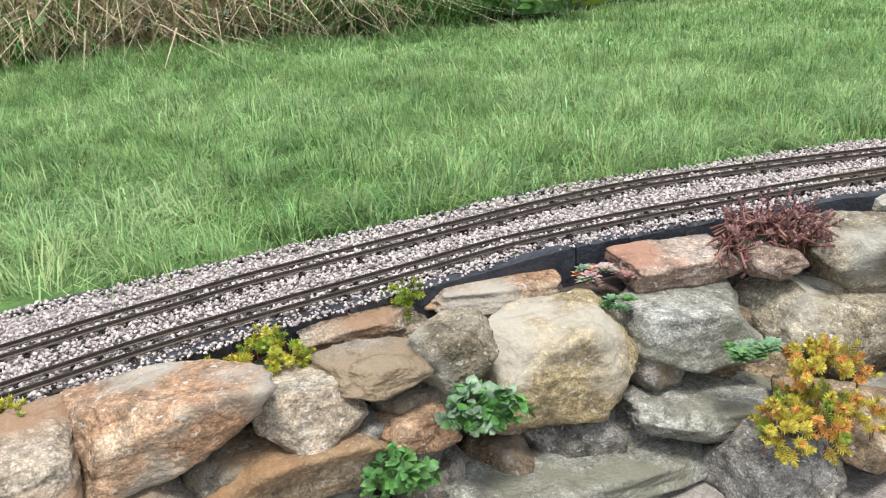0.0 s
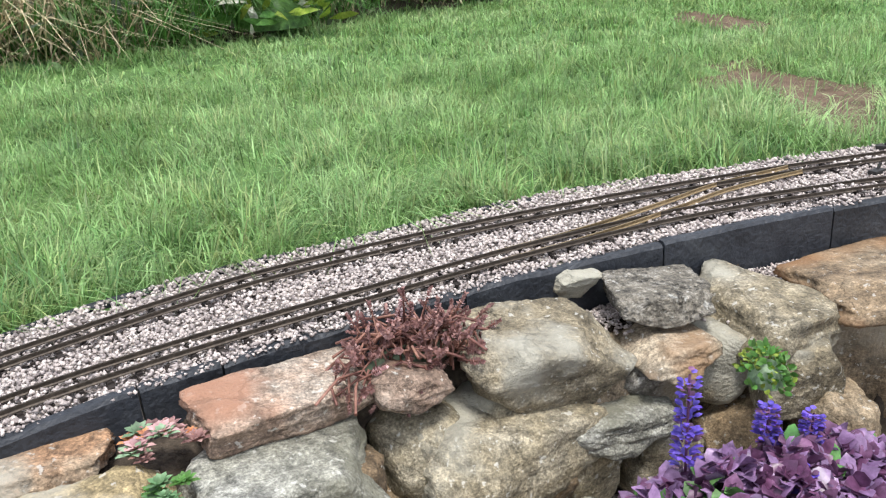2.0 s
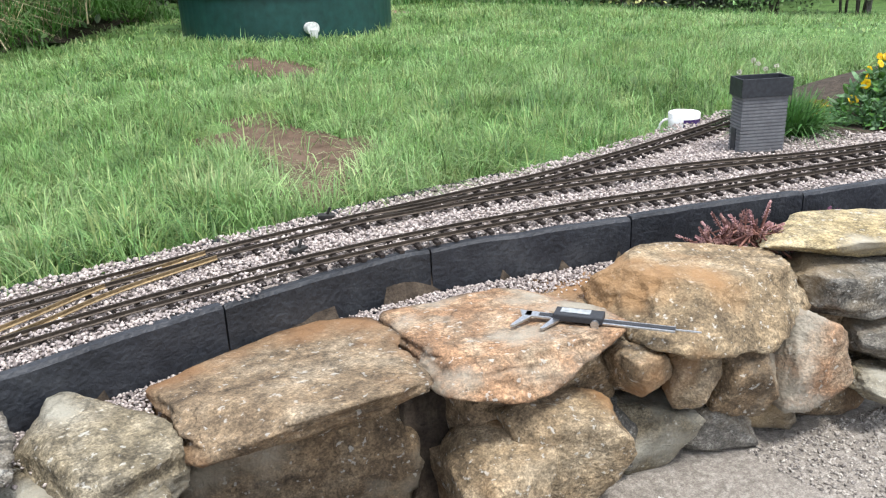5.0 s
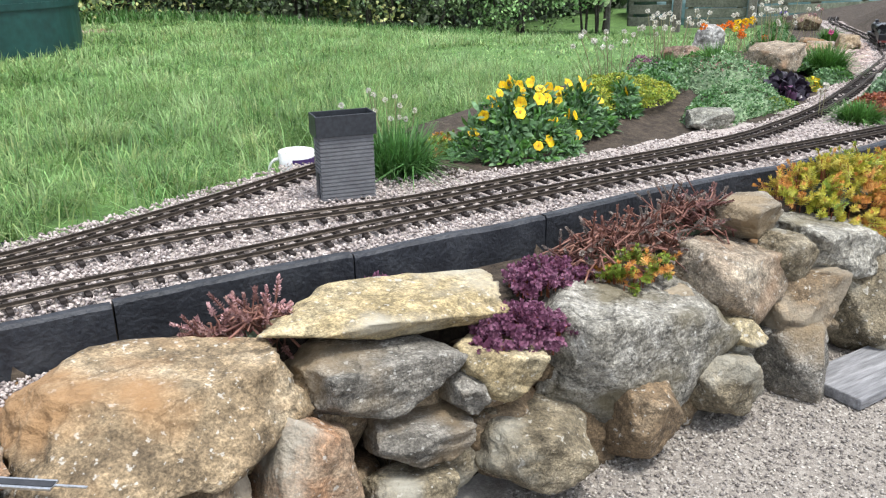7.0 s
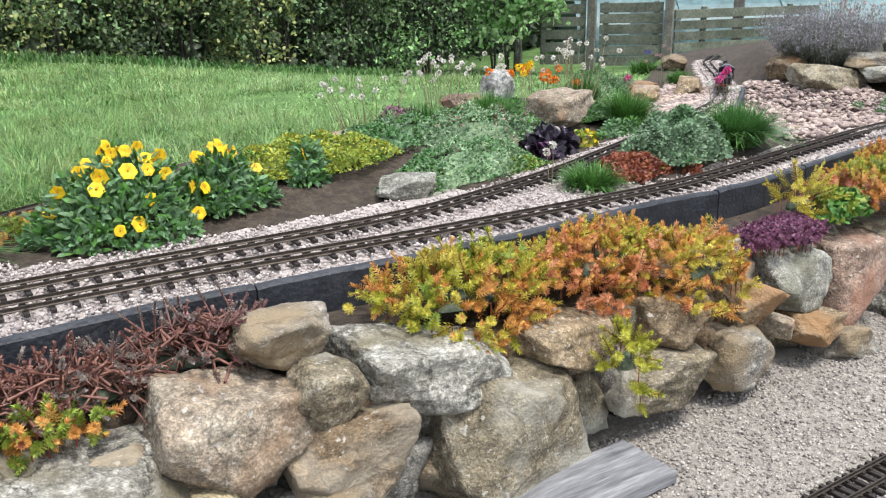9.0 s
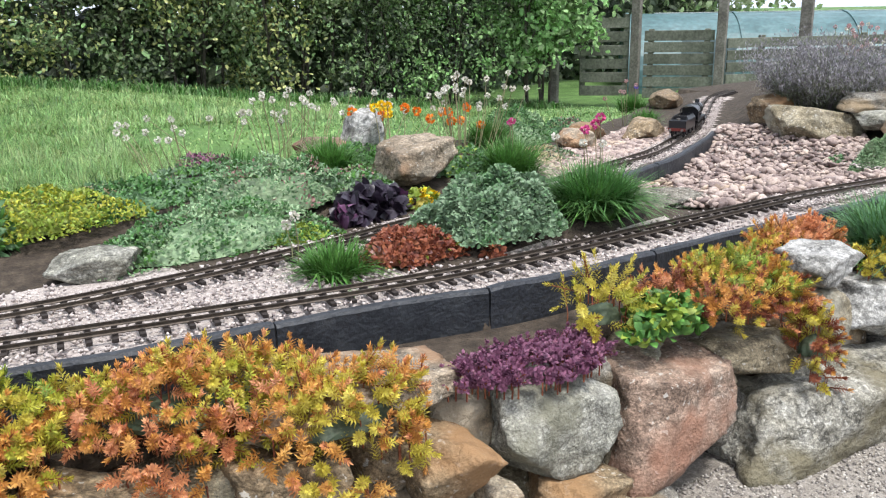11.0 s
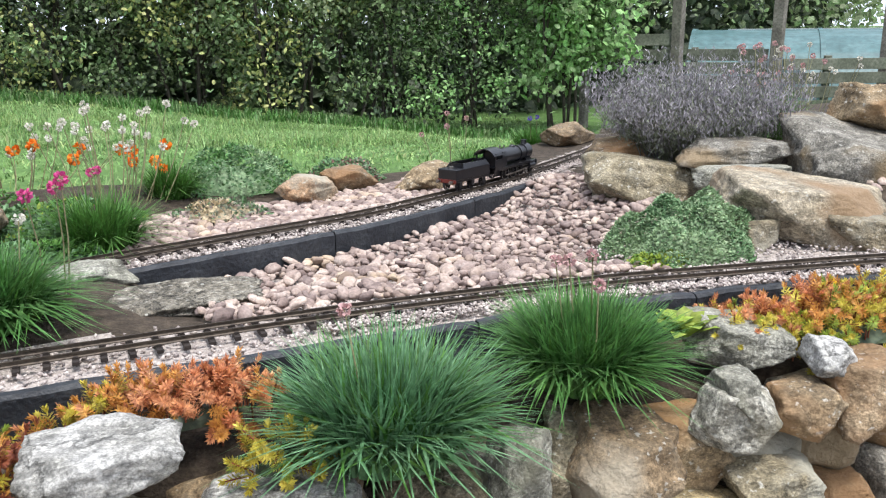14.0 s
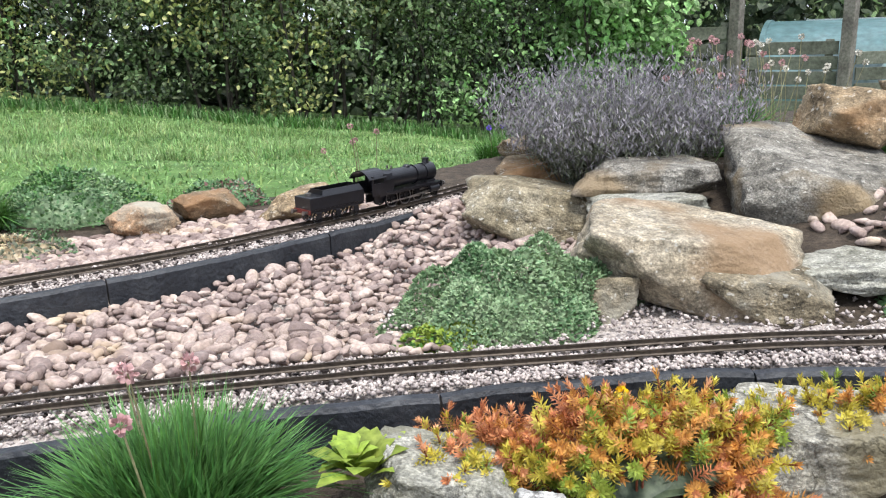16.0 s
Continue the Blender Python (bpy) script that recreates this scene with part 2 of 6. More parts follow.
def box(bm, cx, cy, cz, sx, sy, sz, m=None, bevel=0.0):
    r = bmesh.ops.create_cube(bm, size=1, matrix=Matrix.Translation((cx, cy, cz)) @ Matrix.Diagonal((sx, sy, sz, 1)))
    vs = r["verts"]
    if bevel:
        es = {e for v in vs for e in v.link_edges}
        out = bmesh.ops.bevel(bm, geom=list(es), offset=bevel, segments=2, affect="EDGES", profile=0.5)
        vs = list({v for f in out["faces"] for v in f.verts} | {v for v in vs if v.is_valid})
    if m is not None:
        bmesh.ops.transform(bm, matrix=m, verts=vs)
    return vs


def cyl(bm, m, r1, r2, depth, seg=20, caps=True):
    return bmesh.ops.create_cone(bm, cap_ends=caps, segments=seg, radius1=r1, radius2=r2, depth=depth, matrix=m)["verts"]


def smooth_line(pts, step):
    """A Catmull-Rom line through plan points, at even steps: places and headings."""
    p = np.array([pts[0]] + list(pts) + [pts[-1]], float)
    p[0], p[-1] = 2 * p[1] - p[2], 2 * p[-2] - p[-3]
    out = []
    for i in range(1, len(p) - 2):
        for s in np.linspace(0, 1, 24, endpoint=False):
            a, b, c, d = p[i - 1:i + 3]
            out.append(0.5 * (2 * b + (c - a) * s + (2 * a - 5 * b + 4 * c - d) * s * s + (3 * b - a - 3 * c + d) * s ** 3))
    out.append(p[-2])
    out = np.array(out)
    cum = np.concatenate([[0], np.cumsum(np.linalg.norm(np.diff(out, axis=0), axis=1))])
    at = np.arange(0, cum[-1], step)
    q = np.stack([np.interp(at, cum, out[:, k]) for k in range(out.shape[1])], 1)
    d = np.gradient(q, axis=0)
    return q, np.arctan2(d[:, 1], d[:, 0])


rng = np.random.default_rng(7)

# ---- plan ----
ZK = 0.433          # top of the slate kerb and of the ballast
ZR = 0.447          # rail head
ZP = 0.135          # gravel path
LINE_A = [(-1.3, .33), (-.9, .63), (-.52, .915), (-.4, 1.0), (-.26, 1.085), (-.1, 1.176), (.07, 1.275), (.27, 1.355), (.49, 1.425), (.72, 1.493), (.98, 1.548), (1.25, 1.568),
          (1.56, 1.556), (1.9, 1.503), (2.15, 1.438), (2.5, 1.36), (2.93, 1.243), (3.34, 1.108), (3.85, .965), (4.1, .92), (4.47, .886), (4.93, .84), (5.3, .768), (5.51, .708), (5.78, .624), (5.95, .553), (6.3, .4), (6.8, .12)]
LINE_B = [(-1.3, .49), (-.9, .78), (-.56, 1.03), (-.43, 1.12), (-.285, 1.215), (.19, 1.475), (.43, 1.565), (.78, 1.64), (1.2, 1.69), (1.57, 1.700), (1.82, 1.697), (1.98, 1.698), (2.12, 1.71), (2.3, 1.73), (2.54, 1.768), (2.7, 1.80), (3.0, 1.87)]
LINE_M = [(1.56, 1.700), (1.77, 1.668), (1.9, 1.643), (2.04, 1.613), (2.2, 1.572), (2.32, 1.53), (2.5, 1.455), (2.67, 1.41), (2.9, 1.355), (3.22, 1.268), (3.45, 1.222), (3.65, 1.214), (3.8, 1.217), (3.95, 1.226), (4.13, 1.25),
          (4.4, 1.29), (4.7, 1.341), (4.95, 1.385), (5.2, 1.435), (5.42, 1.515), (5.65, 1.605), (5.77, 1.665), (6.1, 1.85), (6.39, 2.02), (6.72, 2.2), (7.1, 2.33)]
LINE_X = [(.66, 1.478), (.82, 1.525), (1.0, 1.597), (1.12, 1.65), (1.3, 1.695)]
KERB = [(-1.3, .25), (-.9, .55), (-.5, .873), (-.3, 1.02), (-.06, 1.143), (.18, 1.262), (.42, 1.35), (.67, 1.418), (.94, 1.468), (1.23, 1.508), (1.45, 1.52), (1.62, 1.51), (1.95, 1.42), (2.2, 1.35), (2.41, 1.285),
        (2.66, 1.21), (2.96, 1.14), (3.42, 1.0), (3.8, .918), (4.03, .847), (4.25, .815), (4.65, .77), (5.15, .712), (5.36, .668), (5.54, .628), (5.73, .568), (5.9, .49), (6.3, .31), (6.8, .03)]
WALL = [(-1.3, .2), (-.8, .5), (-.2, .83), (0, .92), (.24, 1.02), (.5, 1.14), (.8, 1.22), (1.1, 1.24), (1.4, 1.19), (1.8, 1.12), (2.17, 1.05), (2.4, .95), (2.7, .88), (3.1, .8), (3.78, .64), (4.3, .56), (4.75, .48), (5.1, .41), (5.6, .3), (6.2, .05), (6.8, -.25)]


def along(line, x):
    a = np.array(line)
    return np.interp(x, a[:, 0], a[:, 1])


def lawn_edge(x):
    """Where the lawn begins behind the tracks and the planted bank."""
    return np.interp(x, [-1.3, -.7, -.48, -.31, .21, .85, 1.6, 2.1, 2.7, 3.0, 3.5, 3.9, 4.4, 5.0, 5.6, 6.1, 6.5, 7.2],
                     [.75, 1.14, 1.255, 1.345, 1.6, 1.775, 1.80, 1.805, 1.90, 1.95, 2.0, 2.0, 2.05, 2.05, 2.0, 2.2, 2.4, 2.7])


def lawn_z(x, y):
    z = 0.42 - 0.115 * np.clip(x - 4.6, 0, 3.4) * np.clip((y - 1.9) / 2.5, 0, 1) - .055 * np.exp(-((x - 2.64) / .22) ** 2 - ((y - 1.95) / .2) ** 2)
    z = z + 0.10 * np.clip((-x + 0.3) / 1.5, 0, 1) * np.clip((y - 1.6) / 2, 0, 1) + 0.05 * np.clip((y - 2.5) / 2, 0, 1) * np.clip((1.5 - x) / 1.5, 0, 1)
    return z + 0.012 * np.sin(x * 3.1 + y * 1.7) * np.sin(y * 2.3 - x) * np.clip((y - 1.9) / .5, 0, 1)


def bank_z(x, y):
    """The planted ground between the tracks and behind them, from the third metre on."""
    m, e = along(LINE_M, x), lawn_edge(x)
    a = along(LINE_A, x)
    back = np.clip((y - m - .18) / .22, 0, 1) * np.clip((e + .05 - y) / .15, 0, 1) * np.clip((x - 2.75) / .5, 0, 1) * np.clip((5.3 - x) / .6, 0, 1)
    mid = np.clip((y - a - .06) / .08, 0, 1) * np.clip((m - .05 - y) / .08, 0, 1) * np.clip((x - 3.95) / .2, 0, 1) * np.clip((4.75 - x) / .25, 0, 1)
    hollow = np.clip((y - a - .07) / .22, 0, 1) * np.clip((m - .062 - y) / .012, 0, 1) * np.clip((x - 4.62) / .15, 0, 1) * np.clip((5.75 - x) / .2, 0, 1)
    return ZK - .008 + 0.05 * back + 0.03 * mid - .046 * hollow


def ground_z(x, y):
    x, y = np.asarray(x, float), np.asarray(y, float)
    w, k, e = along(WALL, x), along(KERB, x), lawn_edge(x)
    z = np.where(y < w + .13, ZP, np.where(y < k + .012, 0.30, np.where(y < e, bank_z(x, y), lawn_z(x, y))))
    rise = np.clip((x - 5.95) / .35, 0, 1) * np.clip((y - along(LINE_A, x) - .12) / .2, 0, 1) * np.clip((along(LINE_M, x) - .12 - y) / .2, 0, 1)
    return z + .10 * rise


# ---- ground: one sheet out to the horizon ----
gx = np.concatenate([[-600, -120, -30, -10, -5, -2.6], np.arange(-1.6, 7.2, .035), np.arange(7.3, 13, .3), [16, 25, 60, 150, 600]])
gy = np.concatenate([[-600, -120, -30, -8, -4, -2], np.arange(-1.2, 2.4, .03), np.arange(2.5, 9, .16), [10, 12, 16, 30, 80, 200, 600]])
GX, GY = np.meshgrid(gx, gy)
GZ = ground_z(GX, GY)
nx, ny = len(gx), len(gy)
q = (np.arange(ny - 1)[:, None] * nx + np.arange(nx - 1)[None]).ravel()
cxm, cym = (GX[:-1, :-1] + GX[1:, 1:]).ravel() / 2, (GY[:-1, :-1] + GY[1:, 1:]).ravel() / 2
w_, k_, e_ = along(WALL, cxm), along(KERB, cxm), lawn_edge(cxm)
gi = np.where(cym < w_ + .08, 0, np.where(cym < k_ + .012, 1, np.where(cym < e_, 2, 3)))
bedded = ((cxm > 2.75) & (cym > along(LINE_M, cxm) + np.where(cxm < 3.7, .15, np.where((cxm > 4.7) & (cxm < 5.6), .2, .085)))) | ((cxm > 3.95) & (cxm < 4.8) & (cym > along(LINE_A, cxm) + .07) & (cym < along(LINE_M, cxm) - .07))
gi = np.where((gi == 2) & bedded, 1, gi)
gi = np.where((gi == 2) & (cxm > 5.9) & (cym > along(LINE_A, cxm) + .1) & (cym < along(LINE_M, cxm) - .06), 1, gi)
bare = ((cxm - 1.70 - .16 * (cym - 2.3) - .06 * np.sin(cym * 9)) / .17) ** 2 + ((cym - 2.35) / .45) ** 2 < 1 + .3 * np.sin(cxm * 21) * np.sin(cym * 17)
bare |= ((cxm - 2.25) / .14) ** 2 + ((cym - 3.7) / .35) ** 2 < 1
gi = np.where((gi == 3) & bare, 4, gi)
gi = np.where((gi == 2) & (cxm > 6.95), 1, gi)
ground = raw("ground", np.stack([GX, GY, GZ], -1).reshape(-1, 3), np.stack([q, q + 1, q + nx + 1, q + nx], 1), [M_GRAVEL, M_SOIL, M_BALLAST, M_TURF, M_EARTH], gi)
tagged(ground, "garden ground with mown lawn, ballast bed and gravel path", "ground", kind="structure")


# ---- slate kerbs ----
def kerb(line, name, label, zt, height, joints, thick=.02):
    ob = tagged(new(name), label, "kerb", kind="structure")
    p, h = smooth_line(line, .01)
    r = random.Random(3)
    ends = [int(np.argmin(abs(p[:, 0] - x))) for x in joints]
    for i0, i1 in zip(ends, ends[1:]):
        ids = list(range(i0, i1 - 1, 2)) + [i1]
        seg, hd = p[ids], h[ids]
        if len(seg) < 4:
            continue
        bm = bmesh.new()
        dz, rows = r.uniform(-.002, .002), []
        for j, ((x, y), a) in enumerate(zip(seg, hd)):
            g = .0015 if j in (0, len(seg) - 1) else 0
            nx_, ny_ = -math.sin(a), math.cos(a)
            wob = .003 * noise.noise((x * 14, y * 14, 1)) - (.0012 if j in (0, len(seg) - 1) else 0)
            sh = (1 if j == 0 else -1) * g
            bx, by = x + math.cos(a) * sh, y + math.sin(a) * sh
            off = .0015 * noise.noise((x * 30, y * 30, 5))
            rows.append([bm.verts.new((bx + nx_ * t, by + ny_ * t, z)) for t, z in ((off, zt - height), (off, zt - .005 + dz + wob), (.004, zt + dz + wob), (thick - .004, zt + dz + wob), (thick, zt - .005 + dz + wob), (thick, zt - height))])
        for a_, b_ in zip(rows, rows[1:]):
            for k in range(6):
                bm.faces.new((a_[k], b_[k], b_[(k + 1) % 6], a_[(k + 1) % 6]))
        bm.faces.new(rows[0])
        bm.faces.new(rows[-1][::-1])
        bmesh.ops.recalc_face_normals(bm, faces=bm.faces)
        part("slate_slab", bm, M_SLATE, ob)
    return ob


kerb(KERB, "kerb_front", "black slate kerb along the railway's stone wall", ZK, .15, [-1.25, -.87, -.5, -.17, .18, .27, .6, .92, 1.235, 1.59, 1.945, 2.29, 2.64, 2.99, 3.34, 3.67, 4.0, 4.35, 4.7, 5.05, 5.4, 5.75, 6.1, 6.5])
kerb([(x, y - .085 * 1.02) for x, y in LINE_M if 4.35 < x < 5.95], "kerb_back", "black slate kerb beside the pebble bed", ZK + .004, .09, [4.56, 5.08, 5.5, 5.9])
kerb([(x, lawn_edge(x)) for x in np.arange(-1.25, 2.2, .1)], "kerb_lawn", "thin slate edging between ballast and lawn", ZK - .002, .08, list(np.arange(-1.25, 2.2, .4)), .014)


# ---- railway track ----
def sleeper_mesh():
    bm = bmesh.new()
    box(bm, 0, 0, 0, .0085, .064, .006, bevel=.0008)
    for s in (-1, 1):
        for t in (-1, 1):
            box(bm, 0, s * .0165 + t * .0042, .004, .006, .0035, .004)
    me = bpy.data.meshes.new("sleeper")
    bm.to_mesh(me)
    bm.free()
    me.materials.append(M_SLEEPER)
    return me


SLEEPER = sleeper_mesh()


def track(line, name, label, gap=.0335, sink=0.0, skip=(), metal=None):
    ob = tagged(new(name), label, "track", group="garden railway")
    p, h = smooth_line(line, .02)
    for side in (-1, 1):
        bm, rows = bmesh.new(), []
        for (x, y), a in zip(p, h):
            nx_, ny_ = -math.sin(a), math.cos(a)
            ring = []
            for u, v in ((-.0022, -.0075), (-.0022, -.0065), (-.0008, -.005), (-.0008, -.0025), (-.0011, -.002), (-.0011, 0), (.0011, 0), (.0011, -.002), (.0008, -.0025), (.0008, -.005), (.0022, -.0065), (.0022, -.0075)):
                o = side * .0168 + u
                ring.append(bm.verts.new((x + nx_ * o, y + ny_ * o, ZR + v)))
            rows.append(ring)
        for a_, b_ in zip(rows, rows[1:]):
            for k in range(12):
                bm.faces.new((a_[k], b_[k], b_[(k + 1) % 12], a_[(k + 1) % 12]))
        bm.faces.new(rows[0])
        bm.faces.new(rows[-1][::-1])
        bmesh.ops.recalc_face_normals(bm, faces=bm.faces)
        part("rail", bm, metal or M_RAIL, ob)
    p, h = smooth_line(line, gap)
    r = random.Random(5)
    for (x, y), a in zip(p, h):
        if any(s0 < x < s1 for s0, s1 in skip):
            continue
        s = new("sleeper", SLEEPER)
        s.matrix_basis = pose(x + r.uniform(-.001, .001), y, ZR - .0108 - sink - (.003 + .0035 * r.random() if x > 4.9 or x < 1.3 else .0015 * r.random()), r.uniform(-1, 1), 0, math.degrees(a) + r.uniform(-1.5, 1.5))
        s.parent = ob
    return ob


track(LINE_A, "railway_track", "narrow model railway track on granite ballast beside slate kerb")
track(LINE_B, "railway_track", "weathered model railway track beside the lawn edge")
track(LINE_M, "railway_track", "model railway track curving through the planted bank", skip=((1.5, 1.75),))
track(LINE_X, "railway_track", "model railway crossover between two tracks", skip=((.6, 1.4),), metal=M_RAILGOLD)


# ---- dry-stone wall ----
def rock_mesh(w, d, h, seed, rough=.05, sub=5, hard=90, flat=False):
    """A broken block: slanting flat faces meeting in worn edges, knocked-off corners, bedding steps and a roughened skin."""
    r = random.Random(seed)
    bm = bmesh.new()
    bmesh.ops.create_icosphere(bm, subdivisions=sub, radius=1)
    planes = []
    for ax in range(3):
        for sg in (-1, 1):
            n = Vector((r.gauss(0, .2), r.gauss(0, .14), r.gauss(0, .16))) * (.7 if ax == 2 else 1)
            n[ax] += sg
            n.normalize()
            planes.append((n, r.uniform(.88, .99)))
    for _ in range(7):
        n = Vector((r.choice((-1, 1)) * r.uniform(.35, 1), r.choice((-1, 1)) * r.uniform(.1, 1), r.choice((-1, 1)) * r.uniform(.25, 1))).normalized()
        planes.append((n, r.uniform(1.02, 1.26)))
    for sx in (-1, 1):
        n = Vector((sx * r.uniform(.6, 1), -r.uniform(.2, 1), r.choice((-1, 1)) * r.uniform(.3, 1))).normalized()
        planes.append((n, r.uniform(.94, 1.08)))
    if flat:
        planes[5] = (Vector((r.gauss(0, .04), -.1, 1)).normalized(), .8)
    off = Vector((seed * 3.1, seed * 1.7, seed * .9))
    chip = Vector((r.gauss(0, 1), -1, r.uniform(0, .8))).normalized()
    for v in bm.verts:
        c = v.co.normalized()
        wob = noise.noise(c * 2.4 + off) * .05 + noise.noise(c * 6 + off) * .022
        k = sum(max(0.0, n.dot(c) / (o + wob)) ** hard for n, o in planes) ** (-1 / hard)
        p = c * k
        q = p * 1.6 + off
        step = noise.noise((p.x * .7 + off.x, p.y * .7, p.z * 4 + off.z))
        step = (math.floor(step * 5) + min(1.0, (step * 5 - math.floor(step * 5)) * 4)) / 5
        g = rough * (.4 * noise.noise(q) - .5 * abs(noise.noise(q * 2.3)) - .5 * abs(noise.noise(q * 6.5)) - .42 * abs(noise.noise(q * 15)) - .22 * noise.noise(q * 29) + .42 * step) + rough * .5
        g -= .06 * max(0.0, min(1.0, (chip.dot(c) - .86) * 14))
        p *= 1 + g
        v.co = (p.x * w / 2, p.y * d / 2, p.z * h / 2)
    return bm


def stone(kind, x, y, z, w, d, h, yaw=0, tilt=0, seed=1, name="wall_stone", label="", pitch=0, rough=.068, category="stone", group="dry-stone wall", sub=5, flat=False):
    words = {"tan": "rough tan sandstone block in the dry-stone wall", "orange": "orange-brown sandstone block in the dry-stone wall", "cream": "pale cream sandstone block in the dry-stone wall",
             "yellow": "yellowish smooth sandstone block in the dry-stone wall", "olive": "olive-brown weathered stone in the dry-stone wall", "grey": "grey rough stone in the dry-stone wall",
             "pale": "pale grey weathered stone in the dry-stone wall", "white": "whitish lichen-covered stone in the wall", "granite": "speckled grey granite boulder in the wall",
             "pink": "pinkish flat sandstone on top of the wall", "brown": "brown sandstone block in the dry-stone wall", "conglo": "rough grey conglomerate lump on the wall", "slab": "flat pale sandstone slab"}
    ob = mesh_object(name, rock_mesh(w, d, h, seed, rough=rough, sub=sub, flat=flat), ROCK[kind], smooth=True)
    ob.matrix_basis = pose(x, y, z, pitch, tilt, yaw)
    return tagged(ob, label or words[kind], category, group)


stone("cream", -0.502, 0.783, 0.408, 0.112, 0.130, 0.059, 29, 3, 1)
stone("orange", -0.371, 0.868, 0.399, 0.209, 0.160, 0.102, 29, 0, 2)
stone("cream", -0.215, 0.931, 0.369, 0.135, 0.130, 0.076, 27, 4, 3)
stone("cream", -0.161, 1.102, 0.395, 0.193, 0.110, 0.046, 25, 3, 4)
stone("grey", -0.129, 0.972, 0.395, 0.138, 0.120, 0.046, 24, 2, 5)
stone("olive", -0.021, 1.002, 0.398, 0.104, 0.080, 0.084, 24, -4, 6)
stone("orange", -0.083, 0.962, 0.314, 0.109, 0.100, 0.046, 24, 4, 7)
stone("tan", -0.233, 0.908, 0.308, 0.245, 0.140, 0.070, 28, 0, 8)
stone("orange", 0.043, 1.194, 0.395, 0.239, 0.100, 0.046, 23, 5, 9, flat=True)
stone("yellow", 0.119, 1.080, 0.335, 0.243, 0.150, 0.138, 23, 5, 10)
stone("pale", 0.329, 1.170, 0.328, 0.223, 0.150, 0.113, 25, 6, 11, flat=True)
stone("pink", 0.336, 1.248, 0.398, 0.225, 0.110, 0.052, 25, 7, 12, flat=True)
stone("pink", 0.487, 1.241, 0.395, 0.097, 0.080, 0.047, 21, 7, 13)
stone("olive", 0.669, 1.309, 0.369, 0.216, 0.160, 0.125, 15, 5, 14, flat=True)
stone("olive", 0.595, 1.247, 0.270, 0.232, 0.150, 0.126, 15, 8, 15)
stone("pale", 0.371, 1.135, 0.206, 0.337, 0.160, 0.070, 25, 11, 16)
stone("pale", 0.125, 1.029, 0.171, 0.448, 0.200, 0.070, 23, 7, 17)
stone("pale", 0.667, 1.209, 0.165, 0.126, 0.140, 0.052, 15, 9, 18)
stone("grey", 0.424, 1.093, 0.113, 0.131, 0.120, 0.046, 25, 12, 19)
stone("olive", 0.759, 1.454, 0.404, 0.065, 0.070, 0.046, 13, 9, 20)
stone("conglo", 0.864, 1.383, 0.389, 0.124, 0.130, 0.048, 4, 3, 21)
stone("cream", 0.865, 1.315, 0.337, 0.117, 0.110, 0.052, 4, 5, 22)
stone("pale", 0.753, 1.287, 0.274, 0.219, 0.140, 0.059, 14, 8, 23)
stone("olive", 1.025, 1.360, 0.342, 0.157, 0.200, 0.099, 4, 3, 24, flat=True)
stone("olive", 1.031, 1.277, 0.286, 0.113, 0.080, 0.108, 4, 5, 25)
stone("tan", 1.588, 1.190, 0.232, 0.173, 0.130, 0.153, -10, -2, 28)
stone("olive", 1.496, 1.170, 0.209, 0.052, 0.080, 0.046, -10, 6, 29)
stone("tan", 1.901, 1.226, 0.372, 0.332, 0.200, 0.116, -11, 5, 30, flat=True)
stone("tan", 1.721, 1.183, 0.315, 0.082, 0.080, 0.070, -10, 10, 31)
stone("tan", 1.802, 1.161, 0.298, 0.080, 0.080, 0.105, -10, 10, 32)
stone("brown", 1.886, 1.131, 0.272, 0.091, 0.080, 0.113, -11, 10, 33)
stone("orange", 2.031, 1.123, 0.260, 0.117, 0.130, 0.137, -11, 13, 34)
stone("grey", 2.151, 1.137, 0.345, 0.189, 0.130, 0.084, -15, 5, 35)
stone("yellow", 2.229, 1.164, 0.408, 0.326, 0.130, 0.044, -23, 2, 36, flat=True)
stone("yellow", 2.322, 1.056, 0.321, 0.124, 0.120, 0.081, -23, 10, 37)
stone("grey", 2.255, 1.058, 0.307, 0.050, 0.080, 0.046, -23, 11, 38)
stone("grey", 2.189, 1.088, 0.260, 0.144, 0.130, 0.054, -19, 6, 39)
stone("olive", 2.142, 1.050, 0.206, 0.123, 0.080, 0.046, -14, 10, 40)
stone("olive", 2.339, 1.007, 0.207, 0.162, 0.150, 0.106, -23, 6, 41, flat=True)
stone("granite", 2.580, 0.988, 0.279, 0.365, 0.180, 0.212, -13, 7, 42, flat=True)
stone("brown", 2.509, 0.920, 0.207, 0.105, 0.080, 0.109, -13, 3, 43)
stone("cream", 2.807, 0.949, 0.335, 0.205, 0.150, 0.146, -11, 11, 44, flat=True)
stone("yellow", 2.748, 0.901, 0.278, 0.067, 0.080, 0.046, -11, 10, 45)
stone("olive", 2.704, 0.899, 0.206, 0.142, 0.130, 0.098, -12, 9, 46)
stone("brown", 2.946, 0.879, 0.263, 0.181, 0.130, 0.123, -11, 3, 47)
stone("grey", 2.894, 0.849, 0.193, 0.113, 0.120, 0.134, -11, 2, 48)
stone("olive", 2.927, 0.896, 0.356, 0.100, 0.080, 0.082, -11, 8, 49)
stone("granite", 3.106, 0.885, 0.337, 0.242, 0.140, 0.098, -12, 8, 50, flat=True)
stone("grey", 2.923, 0.981, 0.418, 0.138, 0.110, 0.066, -11, 3, 51)
stone("olive", 3.215, 0.812, 0.214, 0.278, 0.160, 0.194, -13, 5, 52)
stone("tan", 3.351, 0.822, 0.318, 0.171, 0.140, 0.075, -13, 6, 53)
